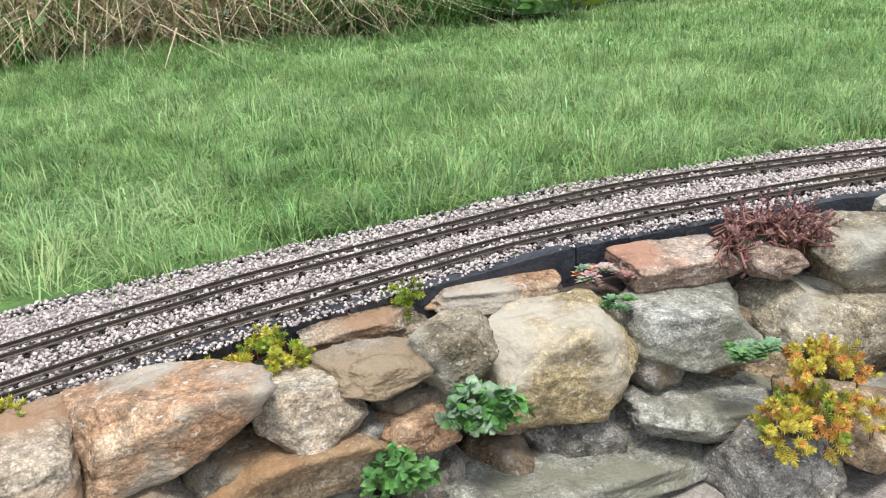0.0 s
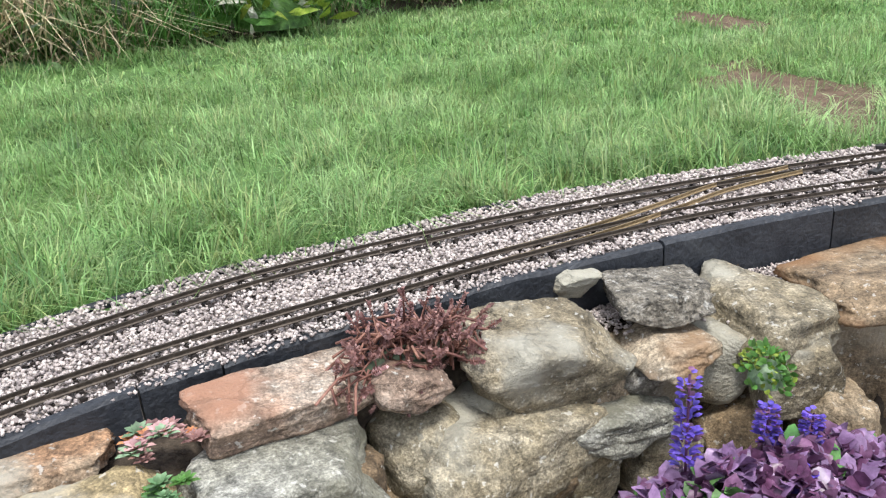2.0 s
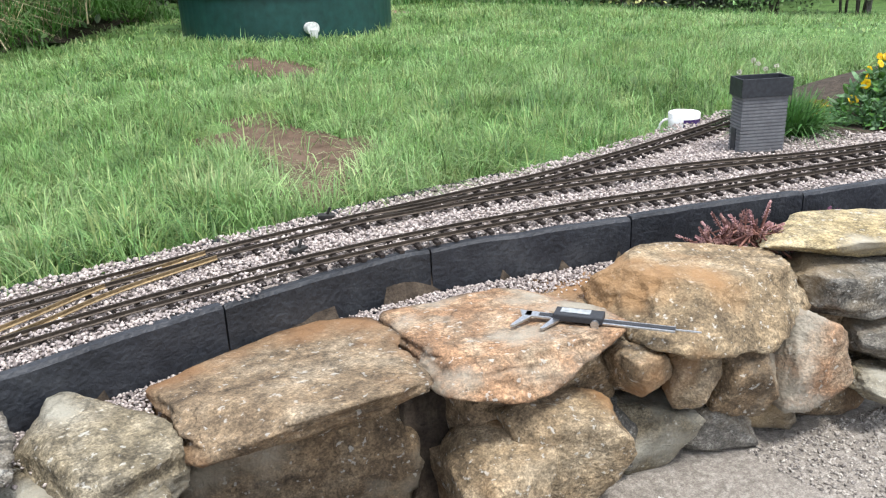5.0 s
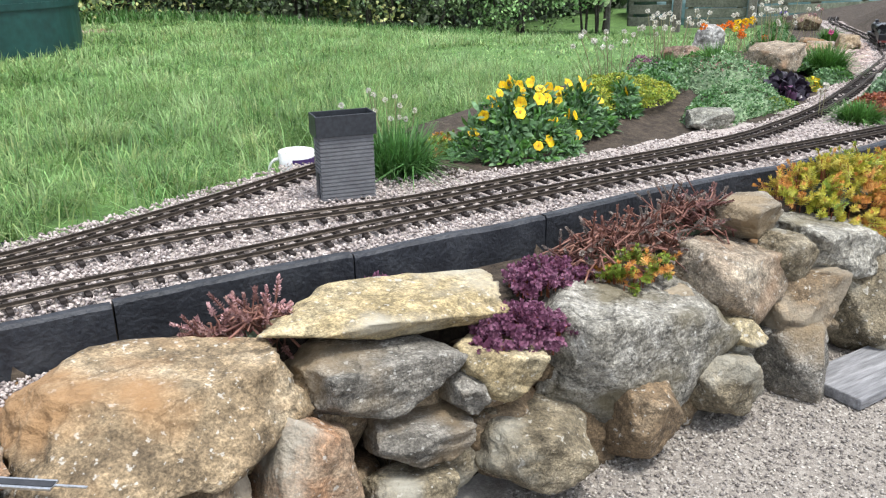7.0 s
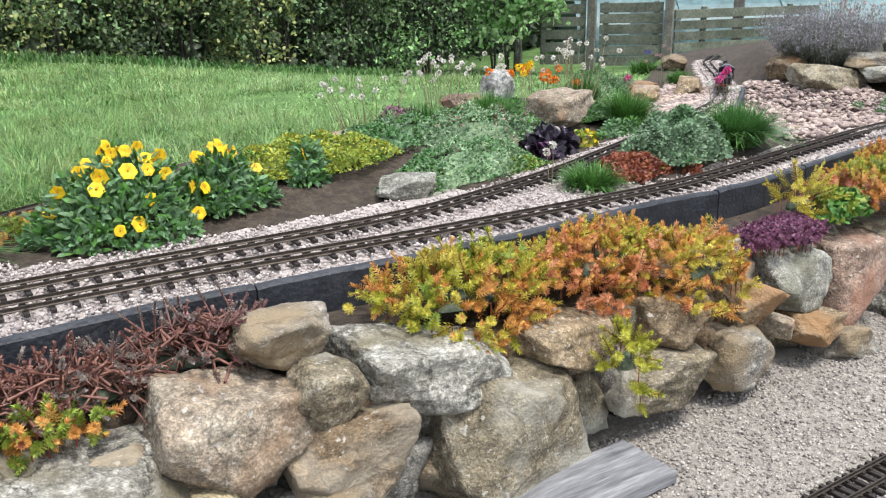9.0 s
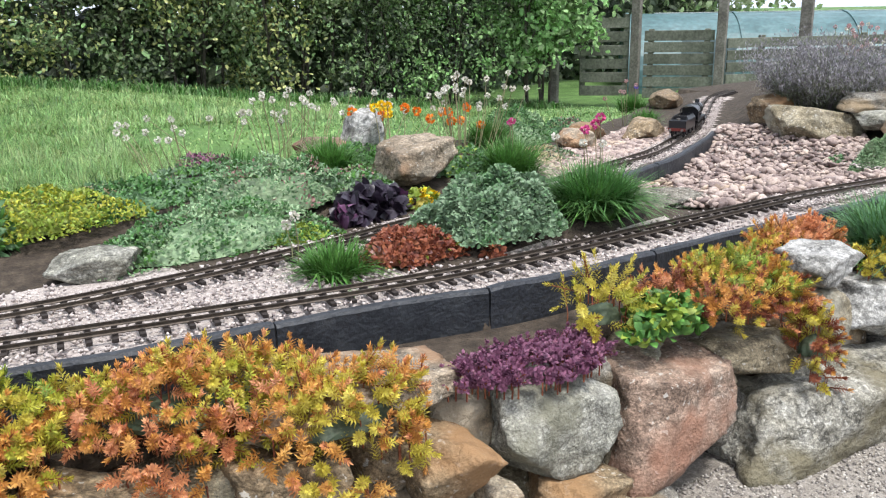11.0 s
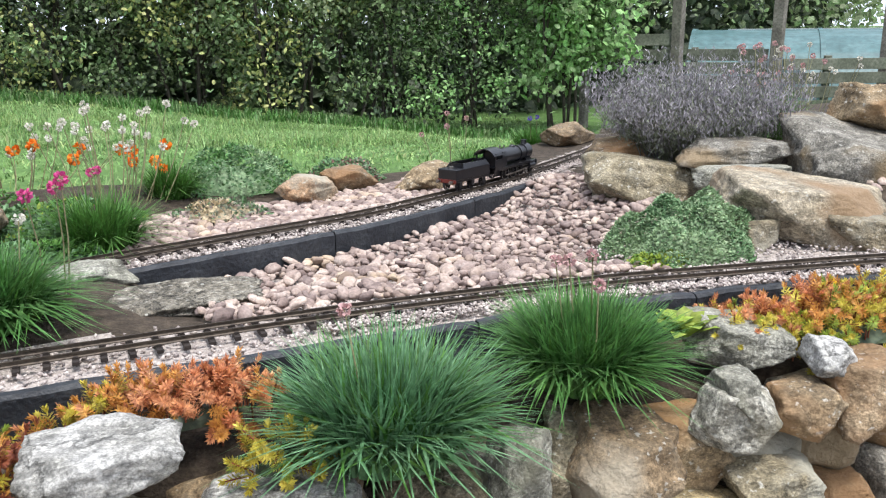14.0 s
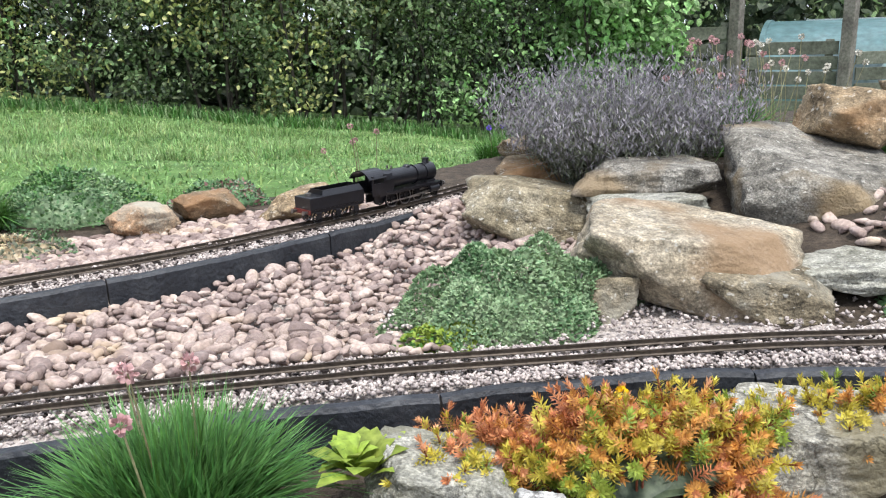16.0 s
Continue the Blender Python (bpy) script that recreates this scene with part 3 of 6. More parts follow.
stone("tan", 3.570, 0.758, 0.303, 0.140, 0.130, 0.099, -13, 8, 54)
stone("olive", 3.508, 0.735, 0.218, 0.178, 0.140, 0.095, -13, 5, 55)
stone("tan", 3.759, 0.701, 0.289, 0.101, 0.120, 0.089, -12, 9, 56)
stone("grey", 3.686, 0.658, 0.208, 0.146, 0.080, 0.113, -13, 8, 57)
stone("cream", 3.812, 0.642, 0.239, 0.050, 0.070, 0.046, -10, 14, 58)
stone("tan", 3.937, 0.625, 0.205, 0.123, 0.110, 0.061, -9, 8, 59)
stone("pale", 3.947, 0.678, 0.294, 0.205, 0.130, 0.126, -9, 9, 60)
stone("grey", 4.028, 0.582, 0.147, 0.154, 0.110, 0.078, -9, 9, 61)
stone("cream", 3.688, 0.781, 0.391, 0.266, 0.130, 0.052, -13, 7, 62, flat=True)
stone("pink", 4.157, 0.641, 0.264, 0.242, 0.150, 0.171, -9, 5, 63, flat=True)
stone("olive", 4.340, 0.619, 0.309, 0.178, 0.120, 0.062, -10, 5, 64)
stone("granite", 4.518, 0.532, 0.148, 0.513, 0.170, 0.222, -10, 6, 65)
stone("white", 4.526, 0.602, 0.422, 0.148, 0.110, 0.065, -10, 2, 66, flat=True)
stone("white", 4.693, 0.567, 0.321, 0.177, 0.130, 0.094, -10, 5, 67)
stone("olive", 4.523, 0.577, 0.339, 0.091, 0.080, 0.092, -10, 4, 68)
stone("tan", 4.799, 0.501, 0.228, 0.191, 0.130, 0.087, -11, 3, 69)
stone("olive", 4.981, 0.447, 0.242, 0.100, 0.080, 0.069, -11, 7, 70)
stone("brown", 5.106, 0.486, 0.321, 0.132, 0.130, 0.099, -12, 4, 71, flat=True)
stone("granite", 5.248, 0.439, 0.358, 0.101, 0.080, 0.079, -12, 9, 72, rough=.04)
stone("olive", 5.291, 0.418, 0.277, 0.124, 0.120, 0.048, -12, 4, 73)
stone("yellow", 5.170, 0.442, 0.240, 0.190, 0.150, 0.046, -12, 4, 74)
stone("pale", 4.958, 0.494, 0.334, 0.061, 0.080, 0.106, -11, 6, 75)
stone("tan", 5.342, 0.417, 0.354, 0.092, 0.080, 0.069, -12, 8, 76)
stone("tan", 5.051, 0.423, 0.162, 0.268, 0.140, 0.079, -11, 5, 77)
stone("pale", 5.345, 0.527, 0.415, 0.125, 0.100, 0.060, -12, 4, 78, flat=True)
stone("white", 5.398, 0.423, 0.415, 0.050, 0.060, 0.046, -12, 2, 79)
stone("pale", 5.250, 0.447, 0.392, 0.050, 0.080, 0.046, -12, 4, 80)
stone("tan", 1.262, 1.375, 0.356, 0.345, 0.27, 0.066, -3, 0, 26, pitch=-7, rough=.04, flat=True)
stone("orange", 1.575, 1.315, 0.352, 0.315, 0.29, 0.068, -14, 0, 27, pitch=-6, rough=.04, flat=True)
stone("tan", 5.440, 0.399, 0.373, 0.113, 0.100, 0.083, -12, 0, 173)
stone("granite", 5.717, 0.476, 0.395, 0.185, 0.160, 0.090, -18, 0, 175)
stone("tan", 1.75, 1.38, .315, .18, .20, .08, -20, 0, 108)
# the recess in the wall: a wide back stone and a broad low seat stone, with packing stones behind the face
stone("brown", 1.27, 1.385, .245, .37, .14, .19, -12, 0, 101)
stone("slab", 1.31, 1.04, .175, .42, .30, .09, -20, 0, 102, label="broad flat cream stone serving as a low seat")
stone("tan", 1.08, 1.25, .20, .10, .14, .14, -10, 8, 103)
stone("tan", 1.47, 1.19, .21, .12, .15, .12, -20, 0, 104)
stone("grey", .43, 1.02, .17, .16, .14, .10, 22, 0, 105)
stone("tan", .56, 1.06, .20, .15, .14, .09, 22, 0, 106)
stone("tan", .68, 1.10, .16, .16, .14, .10, 15, 0, 107)
stone("olive", 1.10, 1.43, .30, .16, .12, .06, 0, 0, 109)
stone("tan", 1.42, 1.45, .305, .2, .12, .065, -10, 0, 110)
fill = random.Random(11)
for x in np.arange(-1.0, 6.3, .115):
    for z in (.19, .29):
        if 1.02 < x < 1.5:
            continue
        a = math.degrees(math.atan2(along(WALL, x + .05) - along(WALL, x - .05), .1))
        stone(fill.choice(("brown", "grey", "tan", "olive")), x + fill.uniform(-.02, .02), float(along(WALL, x)) + .165 - (.40 - z) * .35, z + fill.uniform(-.015, .015),
              fill.uniform(.11, .15), .12, fill.uniform(.09, .13), a, fill.uniform(-10, 10), fill.randint(200, 9000), label="smaller packing stone set back in the wall", sub=4)
M_BAG = mat("white crumpled plastic", [(.6, .6, .6), (.75, .75, .76)], 30, .4, .4, 4)
tagged(mesh_object("plastic_bag", rock_mesh(.085, .06, .06, 77, rough=.35), M_BAG, smooth=True), "white crumpled plastic bag lying below the wall", "bag").matrix_basis = pose(1.625, 1.03, ZP + .03, 0, 0, 20)
# rough filling of smaller stones and soil behind the face
def backing():
    x = np.arange(-1.3, 6.8, .05)
    w, k = along(WALL, x), along(KERB, x)
    rows = []
    for z, t in ((ZP - .05, .10), (.2, .11), (.3, .12), (.36, .13), (.37, .5), (.365, 1.0)):
        rows.append(np.stack([x, w + .14 + (k - w - .135) * (0 if t < .2 else t) + (0 if t >= .2 else t * .2), np.where((x > .75) & (x < 2.0), min(z, .345), z)], 1))
    v = np.concatenate(rows)
    n = len(x)
    f = [(r * n + i, r * n + i + 1, (r + 1) * n + i + 1, (r + 1) * n + i) for r in range(len(rows) - 1) for i in range(n - 1)]
    return tagged(raw("wall_core", v, f, M_SOIL), "dark soil packed behind the wall stones", "soil", kind="structure")


backing()


# ---- the train, standing on the curve ----
M_BLACK = mat("satin black paint", [(.006, .006, .008), (.011, .011, .014)], 40, .3, .05, 4, spec=.5)
M_STEEL = mat("oiled steel", [(.20, .19, .18), (.34, .32, .30)], 90, .35, .05, 3, metal=.9)
M_RED = mat("red buffer beam", [(.12, .02, .015), (.2, .03, .02)], 60, .5, .05, 3)
M_COAL = mat("coal black", [(.006, .006, .006), (.02, .02, .02)], 120, .7, .9, 3)


def wheel(parent, x, y, r, name="wheel", spokes=10):
    bm = bmesh.new()
    R90 = Matrix.Rotation(math.pi / 2, 4, "X")
    outer = bmesh.ops.create_cone(bm, cap_ends=False, segments=28, radius1=r, radius2=r, depth=.005, matrix=Matrix.Translation((x, y, r)) @ R90)
    bmesh.ops.create_cone(bm, cap_ends=False, segments=28, radius1=r * .86, radius2=r * .86, depth=.005, matrix=Matrix.Translation((x, y, r)) @ R90)
    for s in (-1, 1):
        ring = bmesh.ops.create_circle(bm, segments=28, radius=r, matrix=Matrix.Translation((x, y + s * .0025, r)) @ R90)["verts"]
        ring2 = bmesh.ops.create_circle(bm, segments=28, radius=r * .86, matrix=Matrix.Translation((x, y + s * .0025, r)) @ R90)["verts"]
        for k in range(28):
            bm.faces.new((ring[k], ring[(k + 1) % 28], ring2[(k + 1) % 28], ring2[k]))
    cyl(bm, Matrix.Translation((x, y, r)) @ R90, r * .2, r * .2, .006, 14)
    for k in range(spokes):
        a = 2 * math.pi * k / spokes
        box(bm, 0, 0, 0, r * .7, .002, .0018, Matrix.Translation((x + math.cos(a) * r * .5, y, r + math.sin(a) * r * .5)) @ Matrix.Rotation(-a, 4, "Y"))
    return part(name, bm, M_BLACK, parent)


def tyre(parent, x, y, r):
    bm = bmesh.new()
    bmesh.ops.create_cone(bm, cap_ends=False, segments=28, radius1=r * 1.005, radius2=r * 1.005, depth=.0015, matrix=Matrix.Translation((x, y, r)) @ Matrix.Rotation(math.pi / 2, 4, "X"))
    a = bmesh.ops.create_circle(bm, segments=28, radius=r * 1.005, matrix=Matrix.Translation((x, y, r)) @ Matrix.Rotation(math.pi / 2, 4, "X"))["verts"]
    b = bmesh.ops.create_circle(bm, segments=28, radius=r * .9, matrix=Matrix.Translation((x, y, r)) @ Matrix.Rotation(math.pi / 2, 4, "X"))["verts"]
    for k in range(28):
        bm.faces.new((a[k], a[(k + 1) % 28], b[(k + 1) % 28], b[k]))
    return part("tyre", bm, M_STEEL, parent, "worn bright steel tyre")


def extrude_profile(bm, pts, x0, x1):
    """A closed profile in y, z drawn along x."""
    a = [bm.verts.new((x0, y, z)) for y, z in pts]
    b = [bm.verts.new((x1, y, z)) for y, z in pts]
    n = len(pts)
    for k in range(n):
        bm.faces.new((a[k], b[k], b[(k + 1) % n], a[(k + 1) % n]))
    bm.faces.new(a)
    bm.faces.new(b[::-1])


def locomotive():
    ob = tagged(new("steam_locomotive"), "black live-steam model locomotive standing on the curved track", "locomotive", "model train")
    AX = Matrix.Rotation(math.pi / 2, 4, "Y")
    bm = bmesh.new()
    cyl(bm, Matrix.Translation((.108, 0, .058)) @ AX, .0215, .0195, .118, 32)
    part("boiler", bm, M_BLACK, ob, smooth=False)
    for x in (.134,):
        bm = bmesh.new()
        cyl(bm, Matrix.Translation((x, 0, .058)) @ AX, .0222, .0222, .002, 32)
        part("boiler_band", bm, M_BLACK, ob)
    bm = bmesh.new()
    cyl(bm, Matrix.Translation((.181, 0, .058)) @ AX, .0212, .0212, .03, 32)
    cyl(bm, Matrix.Translation((.1975, 0, .058)) @ AX, .017, .012, .004, 28)
    box(bm, .181, 0, .035, .028, .034, .012)
    part("smokebox", bm, M_BLACK, ob)
    bm = bmesh.new()
    cyl(bm, Matrix.Translation((.182, 0, .083)), .0085, .007, .01, 24)
    cyl(bm, Matrix.Translation((.182, 0, .0885)), .0088, .0088, .002, 24)
    part("chimney", bm, M_BLACK, ob)
    bm = bmesh.new()
    bmesh.ops.create_uvsphere(bm, u_segments=20, v_segments=12, radius=.0085, matrix=Matrix.Translation((.118, 0, .078)) @ Matrix.Diagonal((1.1, 1, .6, 1)))
    part("dome", bm, M_BLACK, ob, smooth=True)
    for y in (-.006, .006):
        bm = bmesh.new()
        cyl(bm, Matrix.Translation((.062, y, .084)), .0022, .0022, .008, 10)
        part("safety_valve", bm, M_STEEL, ob)
    bm = bmesh.new()
    extrude_profile(bm, [(-.0225, .03), (.0225, .03), (.0225, .062), (.018, .074), (.01, .0795), (-.01, .0795), (-.018, .074), (-.0225, .062)], .02, .052)
    part("firebox", bm, M_BLACK, ob)
    bm = bmesh.new()
    for s in (-1, 1):
        box(bm, .0, s * .0285, .047, .042, .0016, .026)
        box(bm, -.018, s * .0285, .068, .006, .0016, .018)
        box(bm, .018, s * .0285, .068, .006, .0016, .018)
    box(bm, .02, 0, .055, .0016, .056, .044)
    arc = [(math.sin(a) * .034, .0585 + math.cos(a) * .030) for a in np.linspace(-1.15, 1.15, 14)]
    inner = [(y * .95, z - .0016) for y, z in arc[::-1]]
    extrude_profile(bm, arc + inner, -.030, .022)
    part("cab", bm, M_BLACK, ob)
    bm = bmesh.new()
    box(bm, .1, 0, .0345, .2, .058, .0022)
    for s in (-1, 1):
        box(bm, .1, s * .0285, .0325, .2, .0012, .005)
    part("running_board", bm, M_BLACK, ob)
    bm = bmesh.new()
    for s in (-1, 1):
        box(bm, .1, s * .0135, .022, .2, .002, .018)
    box(bm, .205, 0, .0285, .0025, .058, .014)
    part("chassis", bm, M_BLACK, ob)
    bm = bmesh.new()
    for s in (-1, 1):
        cyl(bm, Matrix.Translation((.213, s * .0195, .027)) @ AX, .002, .002, .014, 10)
        cyl(bm, Matrix.Translation((.220, s * .0195, .027)) @ AX, .0048, .0048, .0015, 14)
    part("buffers", bm, M_STEEL, ob)
    for s in (-1, 1):
        for x in (.045, .087, .129):
            w = wheel(ob, x, s * .0185, .0185)
            tyre(w, x, s * .0213, .0185)
        wheel(ob, .188, s * .018, .0105, "leading_wheel", 8)
        bm = bmesh.new()
        box(bm, .087, s * .0235, .013, .09, .0016, .003)
        part("coupling_rod", bm, M_STEEL, ob)
        bm = bmesh.new()
        box(bm, .130, s * .026, .0165, .085, .0016, .0032, Matrix.Translation((.13, 0, .0165)) @ Matrix.Rotation(-.07, 4, "Y") @ Matrix.Translation((-.13, 0, -.0165)))
        box(bm, .150, s * .0262, .026, .04, .0014, .0024)
        part("connecting_rod", bm, M_STEEL, ob)
        bm = bmesh.new()
        cyl(bm, Matrix.Translation((.178, s * .0255, .022)) @ AX, .0082, .0082, .03, 18)
        box(bm, .178, s * .0255, .0305, .026, .011, .009, bevel=.001)
        part("cylinder", bm, M_BLACK, ob)
    return ob


def tender():
    ob = tagged(new("locomotive_tender"), "black six-axle-sided model tender with empty coal bunker behind the locomotive", "tender", "model train")
    bm = bmesh.new()
    box(bm, -.107, 0, .042, .138, .056, .026, bevel=.0015)
    part("tank_body", bm, M_BLACK, ob)
    bm = bmesh.new()
    for s in (-1, 1):
        vs = [bm.verts.new(p) for p in ((-.145, s * .0275, .055), (-.04, s * .0275, .055), (-.045, s * .021, .066), (-.138, s * .021, .066))]
        vs2 = [bm.verts.new((v.co.x, v.co.y - s * .0014, v.co.z)) for v in vs]
        for k in range(4):
            bm.faces.new((vs[k], vs[(k + 1) % 4], vs2[(k + 1) % 4], vs2[k]))
        bm.faces.new(vs)
        bm.faces.new(vs2[::-1])
    box(bm, -.1395, 0, .0605, .0014, .042, .011)
    box(bm, -.044, 0, .0605, .0014, .042, .011)
    bmesh.ops.recalc_face_normals(bm, faces=bm.faces)
    part("coal_rails", bm, M_BLACK, ob)
    bm = bmesh.new()
    box(bm, -.092, 0, .0562, .09, .044, .001)
    part("coal_floor", bm, M_COAL, ob)
    bm = bmesh.new()
    cyl(bm, Matrix.Translation((-.16, .0, .058)), .006, .006, .006, 16)
    part("water_filler", bm, M_STEEL, ob, "dull metal filler cap")
    bm = bmesh.new()
    for s in (-1, 1):
        box(bm, -.107, s * .0255, .0265, .136, .0016, .006)
        for x in (-.155, -.107, -.06):
            box(bm, x, s * .0258, .0165, .012, .003, .014, bevel=.001)
    box(bm, -.107, 0, .027, .14, .04, .004)
    part("frame", bm, M_BLACK, ob)
    bm = bmesh.new()
    box(bm, -.1775, 0, .026, .002, .056, .009)
    part("buffer_beam", bm, M_RED, ob, "dull red buffer beam")
    bm = bmesh.new()
    for s in (-1, 1):
        cyl(bm, Matrix.Translation((-.184, s * .0195, .026)) @ Matrix.Rotation(math.pi / 2, 4, "Y"), .0045, .002, .012, 12)
    part("buffers", bm, M_STEEL, ob)
    for x in (-.155, -.107, -.06):
        for s in (-1, 1):
            wheel(ob, x, s * .0185, .0115, "tender_wheel", 8)
    return ob


pm, hm = smooth_line(LINE_M, .01)
i_mid = int(np.argmin(abs(pm[:, 0] - 5.625)))
locomotive().matrix_basis = pose(pm[i_mid, 0], pm[i_mid, 1], ZR, 0, 0, math.degrees(hm[i_mid + 8]))
tender().matrix_basis = pose(pm[i_mid, 0], pm[i_mid, 1], ZR, 0, 0, math.degrees(hm[i_mid - 9]))


# ---- water tower, mug, caliper, plank and loose track ----
M_GREYBRICK = mat("grey moulded brick", [(.12, .122, .128), (.145, .148, .155), (.17, .173, .18)], 30, .8, .1, 4, lo=.9, hi=1.08)
M_TANKTOP = mat("dark grey painted tank", [(.022, .025, .03), (.032, .036, .042)], 30, .45, .1, 4)


def water_tower():
    ob = tagged(new("water_tower"), "grey brick model water tower with a dark open tank", "water tower")
    bm = bmesh.new()
    h, n = .125, 17
    for k in range(n):
        z = h * k / n
        box(bm, 0, 0, z + h / n * .46, .104 , .052, h / n * .7)
    box(bm, 0, 0, h / 2, .1, .048, h * .99)
    part("brick_base", bm, M_GREYBRICK, ob)
    bm = bmesh.new()
    for s in (-1, 1):
        box(bm, 0, s * .0285, .144, .116, .003, .04, bevel=.0008)
        box(bm, s * .0565, 0, .144, .003, .054, .04, bevel=.0008)
    box(bm, 0, 0, .128, .111, .053, .004)
    part("tank", bm, M_TANKTOP, ob, "dark grey open-topped tank")
    bm = bmesh.new()
    box(bm, -.0525, .004, .028, .002, .02, .05)
    part("door", bm, M_TANKTOP, ob, "narrow dark door")
    return ob


water_tower().matrix_basis = pose(2.504, 1.592, ZK - .004, 0, 0, -26)

M_GLAZE = mat("white glaze", [(.72, .71, .72), (.8, .79, .8)], 20, .2, .02, 3)
M_PURPLE = mat("purple print", [(.055, .03, .12), (.07, .04, .15)], 20, .25, .02, 3)


def mug():
    ob = tagged(new("mug"), "white china mug with a purple panel on the grass edge", "mug")
    bm = bmesh.new()
    prof = [(0, .0), (.034, 0), (.038, .004), (.041, .092), (.0395, .0935), (.038, .092), (.035, .008), (0, .006)]
    rings = []
    for r, z in prof:
        rings.append([bm.verts.new((r * math.cos(a), r * math.sin(a), z)) for a in np.linspace(0, 2 * math.pi, 32, endpoint=False)] if r else [bm.verts.new((0, 0, z))])
    for a, b in zip(rings, rings[1:]):
        for k in range(32):
            if len(a) == 1:
                bm.faces.new((a[0], b[k], b[(k + 1) % 32]))
            elif len(b) == 1:
                bm.faces.new((a[k], a[(k + 1) % 32], b[0]))
            else:
                bm.faces.new((a[k], a[(k + 1) % 32], b[(k + 1) % 32], b[k]))
    bmesh.ops.recalc_face_normals(bm, faces=bm.faces)
    part("cup", bm, M_GLAZE, ob, smooth=True)
    bm = bmesh.new()
    pan = []
    for a in np.linspace(-1.75, .1, 16):
        pan.append([bm.verts.new(((r + .0006) * math.cos(a), (r + .0006) * math.sin(a), z)) for r, z in ((.0384, .013), (.0405, .08))])
    for a, b in zip(pan, pan[1:]):
        bm.faces.new((a[0], b[0], b[1], a[1]))
    part("printed_panel", bm, M_PURPLE, ob, "deep purple printed panel")
    bm = bmesh.new()
    loop = []
    for a in np.linspace(-1.45, 1.45, 14):
        c = Vector((-.039 - .024 * math.cos(a), 0, .048 + .028 * math.sin(a)))
        t = Vector((math.sin(a), 0, math.cos(a)))
        n = Vector((math.cos(a), 0, -math.sin(a)))
        loop.append([bm.verts.new(c + (n * math.cos(b) * .0035 + Vector((0, 1, 0)) * math.sin(b) * .005)) for b in np.linspace(0, 2 * math.pi, 8, endpoint=False)])
    for a, b in zip(loop, loop[1:]):
        for k in range(8):
            bm.faces.new((a[k], a[(k + 1) % 8], b[(k + 1) % 8], b[k]))
    part("handle", bm, M_GLAZE, ob, smooth=True)
    return ob


mug().matrix_basis = pose(2.614, 1.894, .362, 0, 0, -40)

M_INOX = mat("brushed stainless steel", [(.45, .46, .47), (.6, .61, .62)], 120, .3, .05, 3, metal=.95)
M_GUNPLASTIC = mat("dark grey plastic", [(.02, .022, .026), (.035, .037, .042)], 60, .5, .1, 3)
M_LCD = mat("grey display", [(.28, .30, .30), (.38, .40, .40)], 30, .15, 0, 3)


def caliper():
    ob = tagged(new("digital_caliper"), "steel digital caliper with dark display lying on a flat stone", "caliper")
    bm = bmesh.new()
    box(bm, .115, 0, .004, .21, .016, .003, bevel=.0005)
    part("beam", bm, M_INOX, ob)
    bm = bmesh.new()
    box(bm, .125, 0, .0058, .19, .009, .0006)
    part("scale", bm, M_GUNPLASTIC, ob)
    for x0, nm in ((.0, "fixed_jaw"), (.042, "sliding_jaw")):
        bm = bmesh.new()
        extr = [(x0, .008), (x0 + .018, .008), (x0 + .020, -.012), (x0 + .004, -.045), (x0 - .001, -.045), (x0 + .008, -.012)]
        a = [bm.verts.new((x, y, .0025)) for x, y in extr]
        b = [bm.verts.new((x, y, .0055)) for x, y in extr]
        bm.faces.new(a[::-1])
        bm.faces.new(b)
        for k in range(6):
            bm.faces.new((a[k], a[(k + 1) % 6], b[(k + 1) % 6], b[k]))
        part(nm, bm, M_INOX, ob)
    bm = bmesh.new()
    box(bm, .087, .003, .008, .07, .028, .011, bevel=.002)
    housing = part("display_housing", bm, M_GUNPLASTIC, ob, "dark plastic housing")
    bm = bmesh.new()
    box(bm, .082, .005, .0139, .042, .014, .0008)
    part("display", bm, M_LCD, housing, "grey liquid-crystal display")
    bm = bmesh.new()
    cyl(bm, Matrix.Translation((.112, -.0125, .005)) @ Matrix.Rotation(math.pi / 2, 4, "X"), .006, .006, .006, 16)
    part("thumb_wheel", bm, M_INOX, ob)
    bm = bmesh.new()
    box(bm, .236, 0, .0042, .036, .003, .0015)
    part("depth_rod", bm, M_INOX, ob)
    return ob


caliper().matrix_basis = pose(1.603, 1.308, .386, 0, 0, -53)

M_PLANK = mat("weathered grey timber", [(.11, .11, .115), (.20, .20, .205), (.31, .31, .315)], 48, .8, .6, 5, stain=((.06, .058, .055), 30, .66, .8))


def plank():
    bm = bmesh.new()
    box(bm, 0, 0, 0, .5, .115, .022, bevel=.003)
    bmesh.ops.subdivide_edges(bm, edges=[e for e in bm.edges if e.calc_length() > .3], cuts=10)
    for v in bm.verts:
        v.co.z += .002 * noise.noise((v.co.x * 5, 0, 3))
        v.co.y += .0015 * noise.noise((v.co.x * 9, v.co.y * 3, 1))
        v.co.x /= 9
    return tagged(mesh_object("timber_plank", bm, M_PLANK), "weathered grey timber plank lying on the gravel path", "plank")


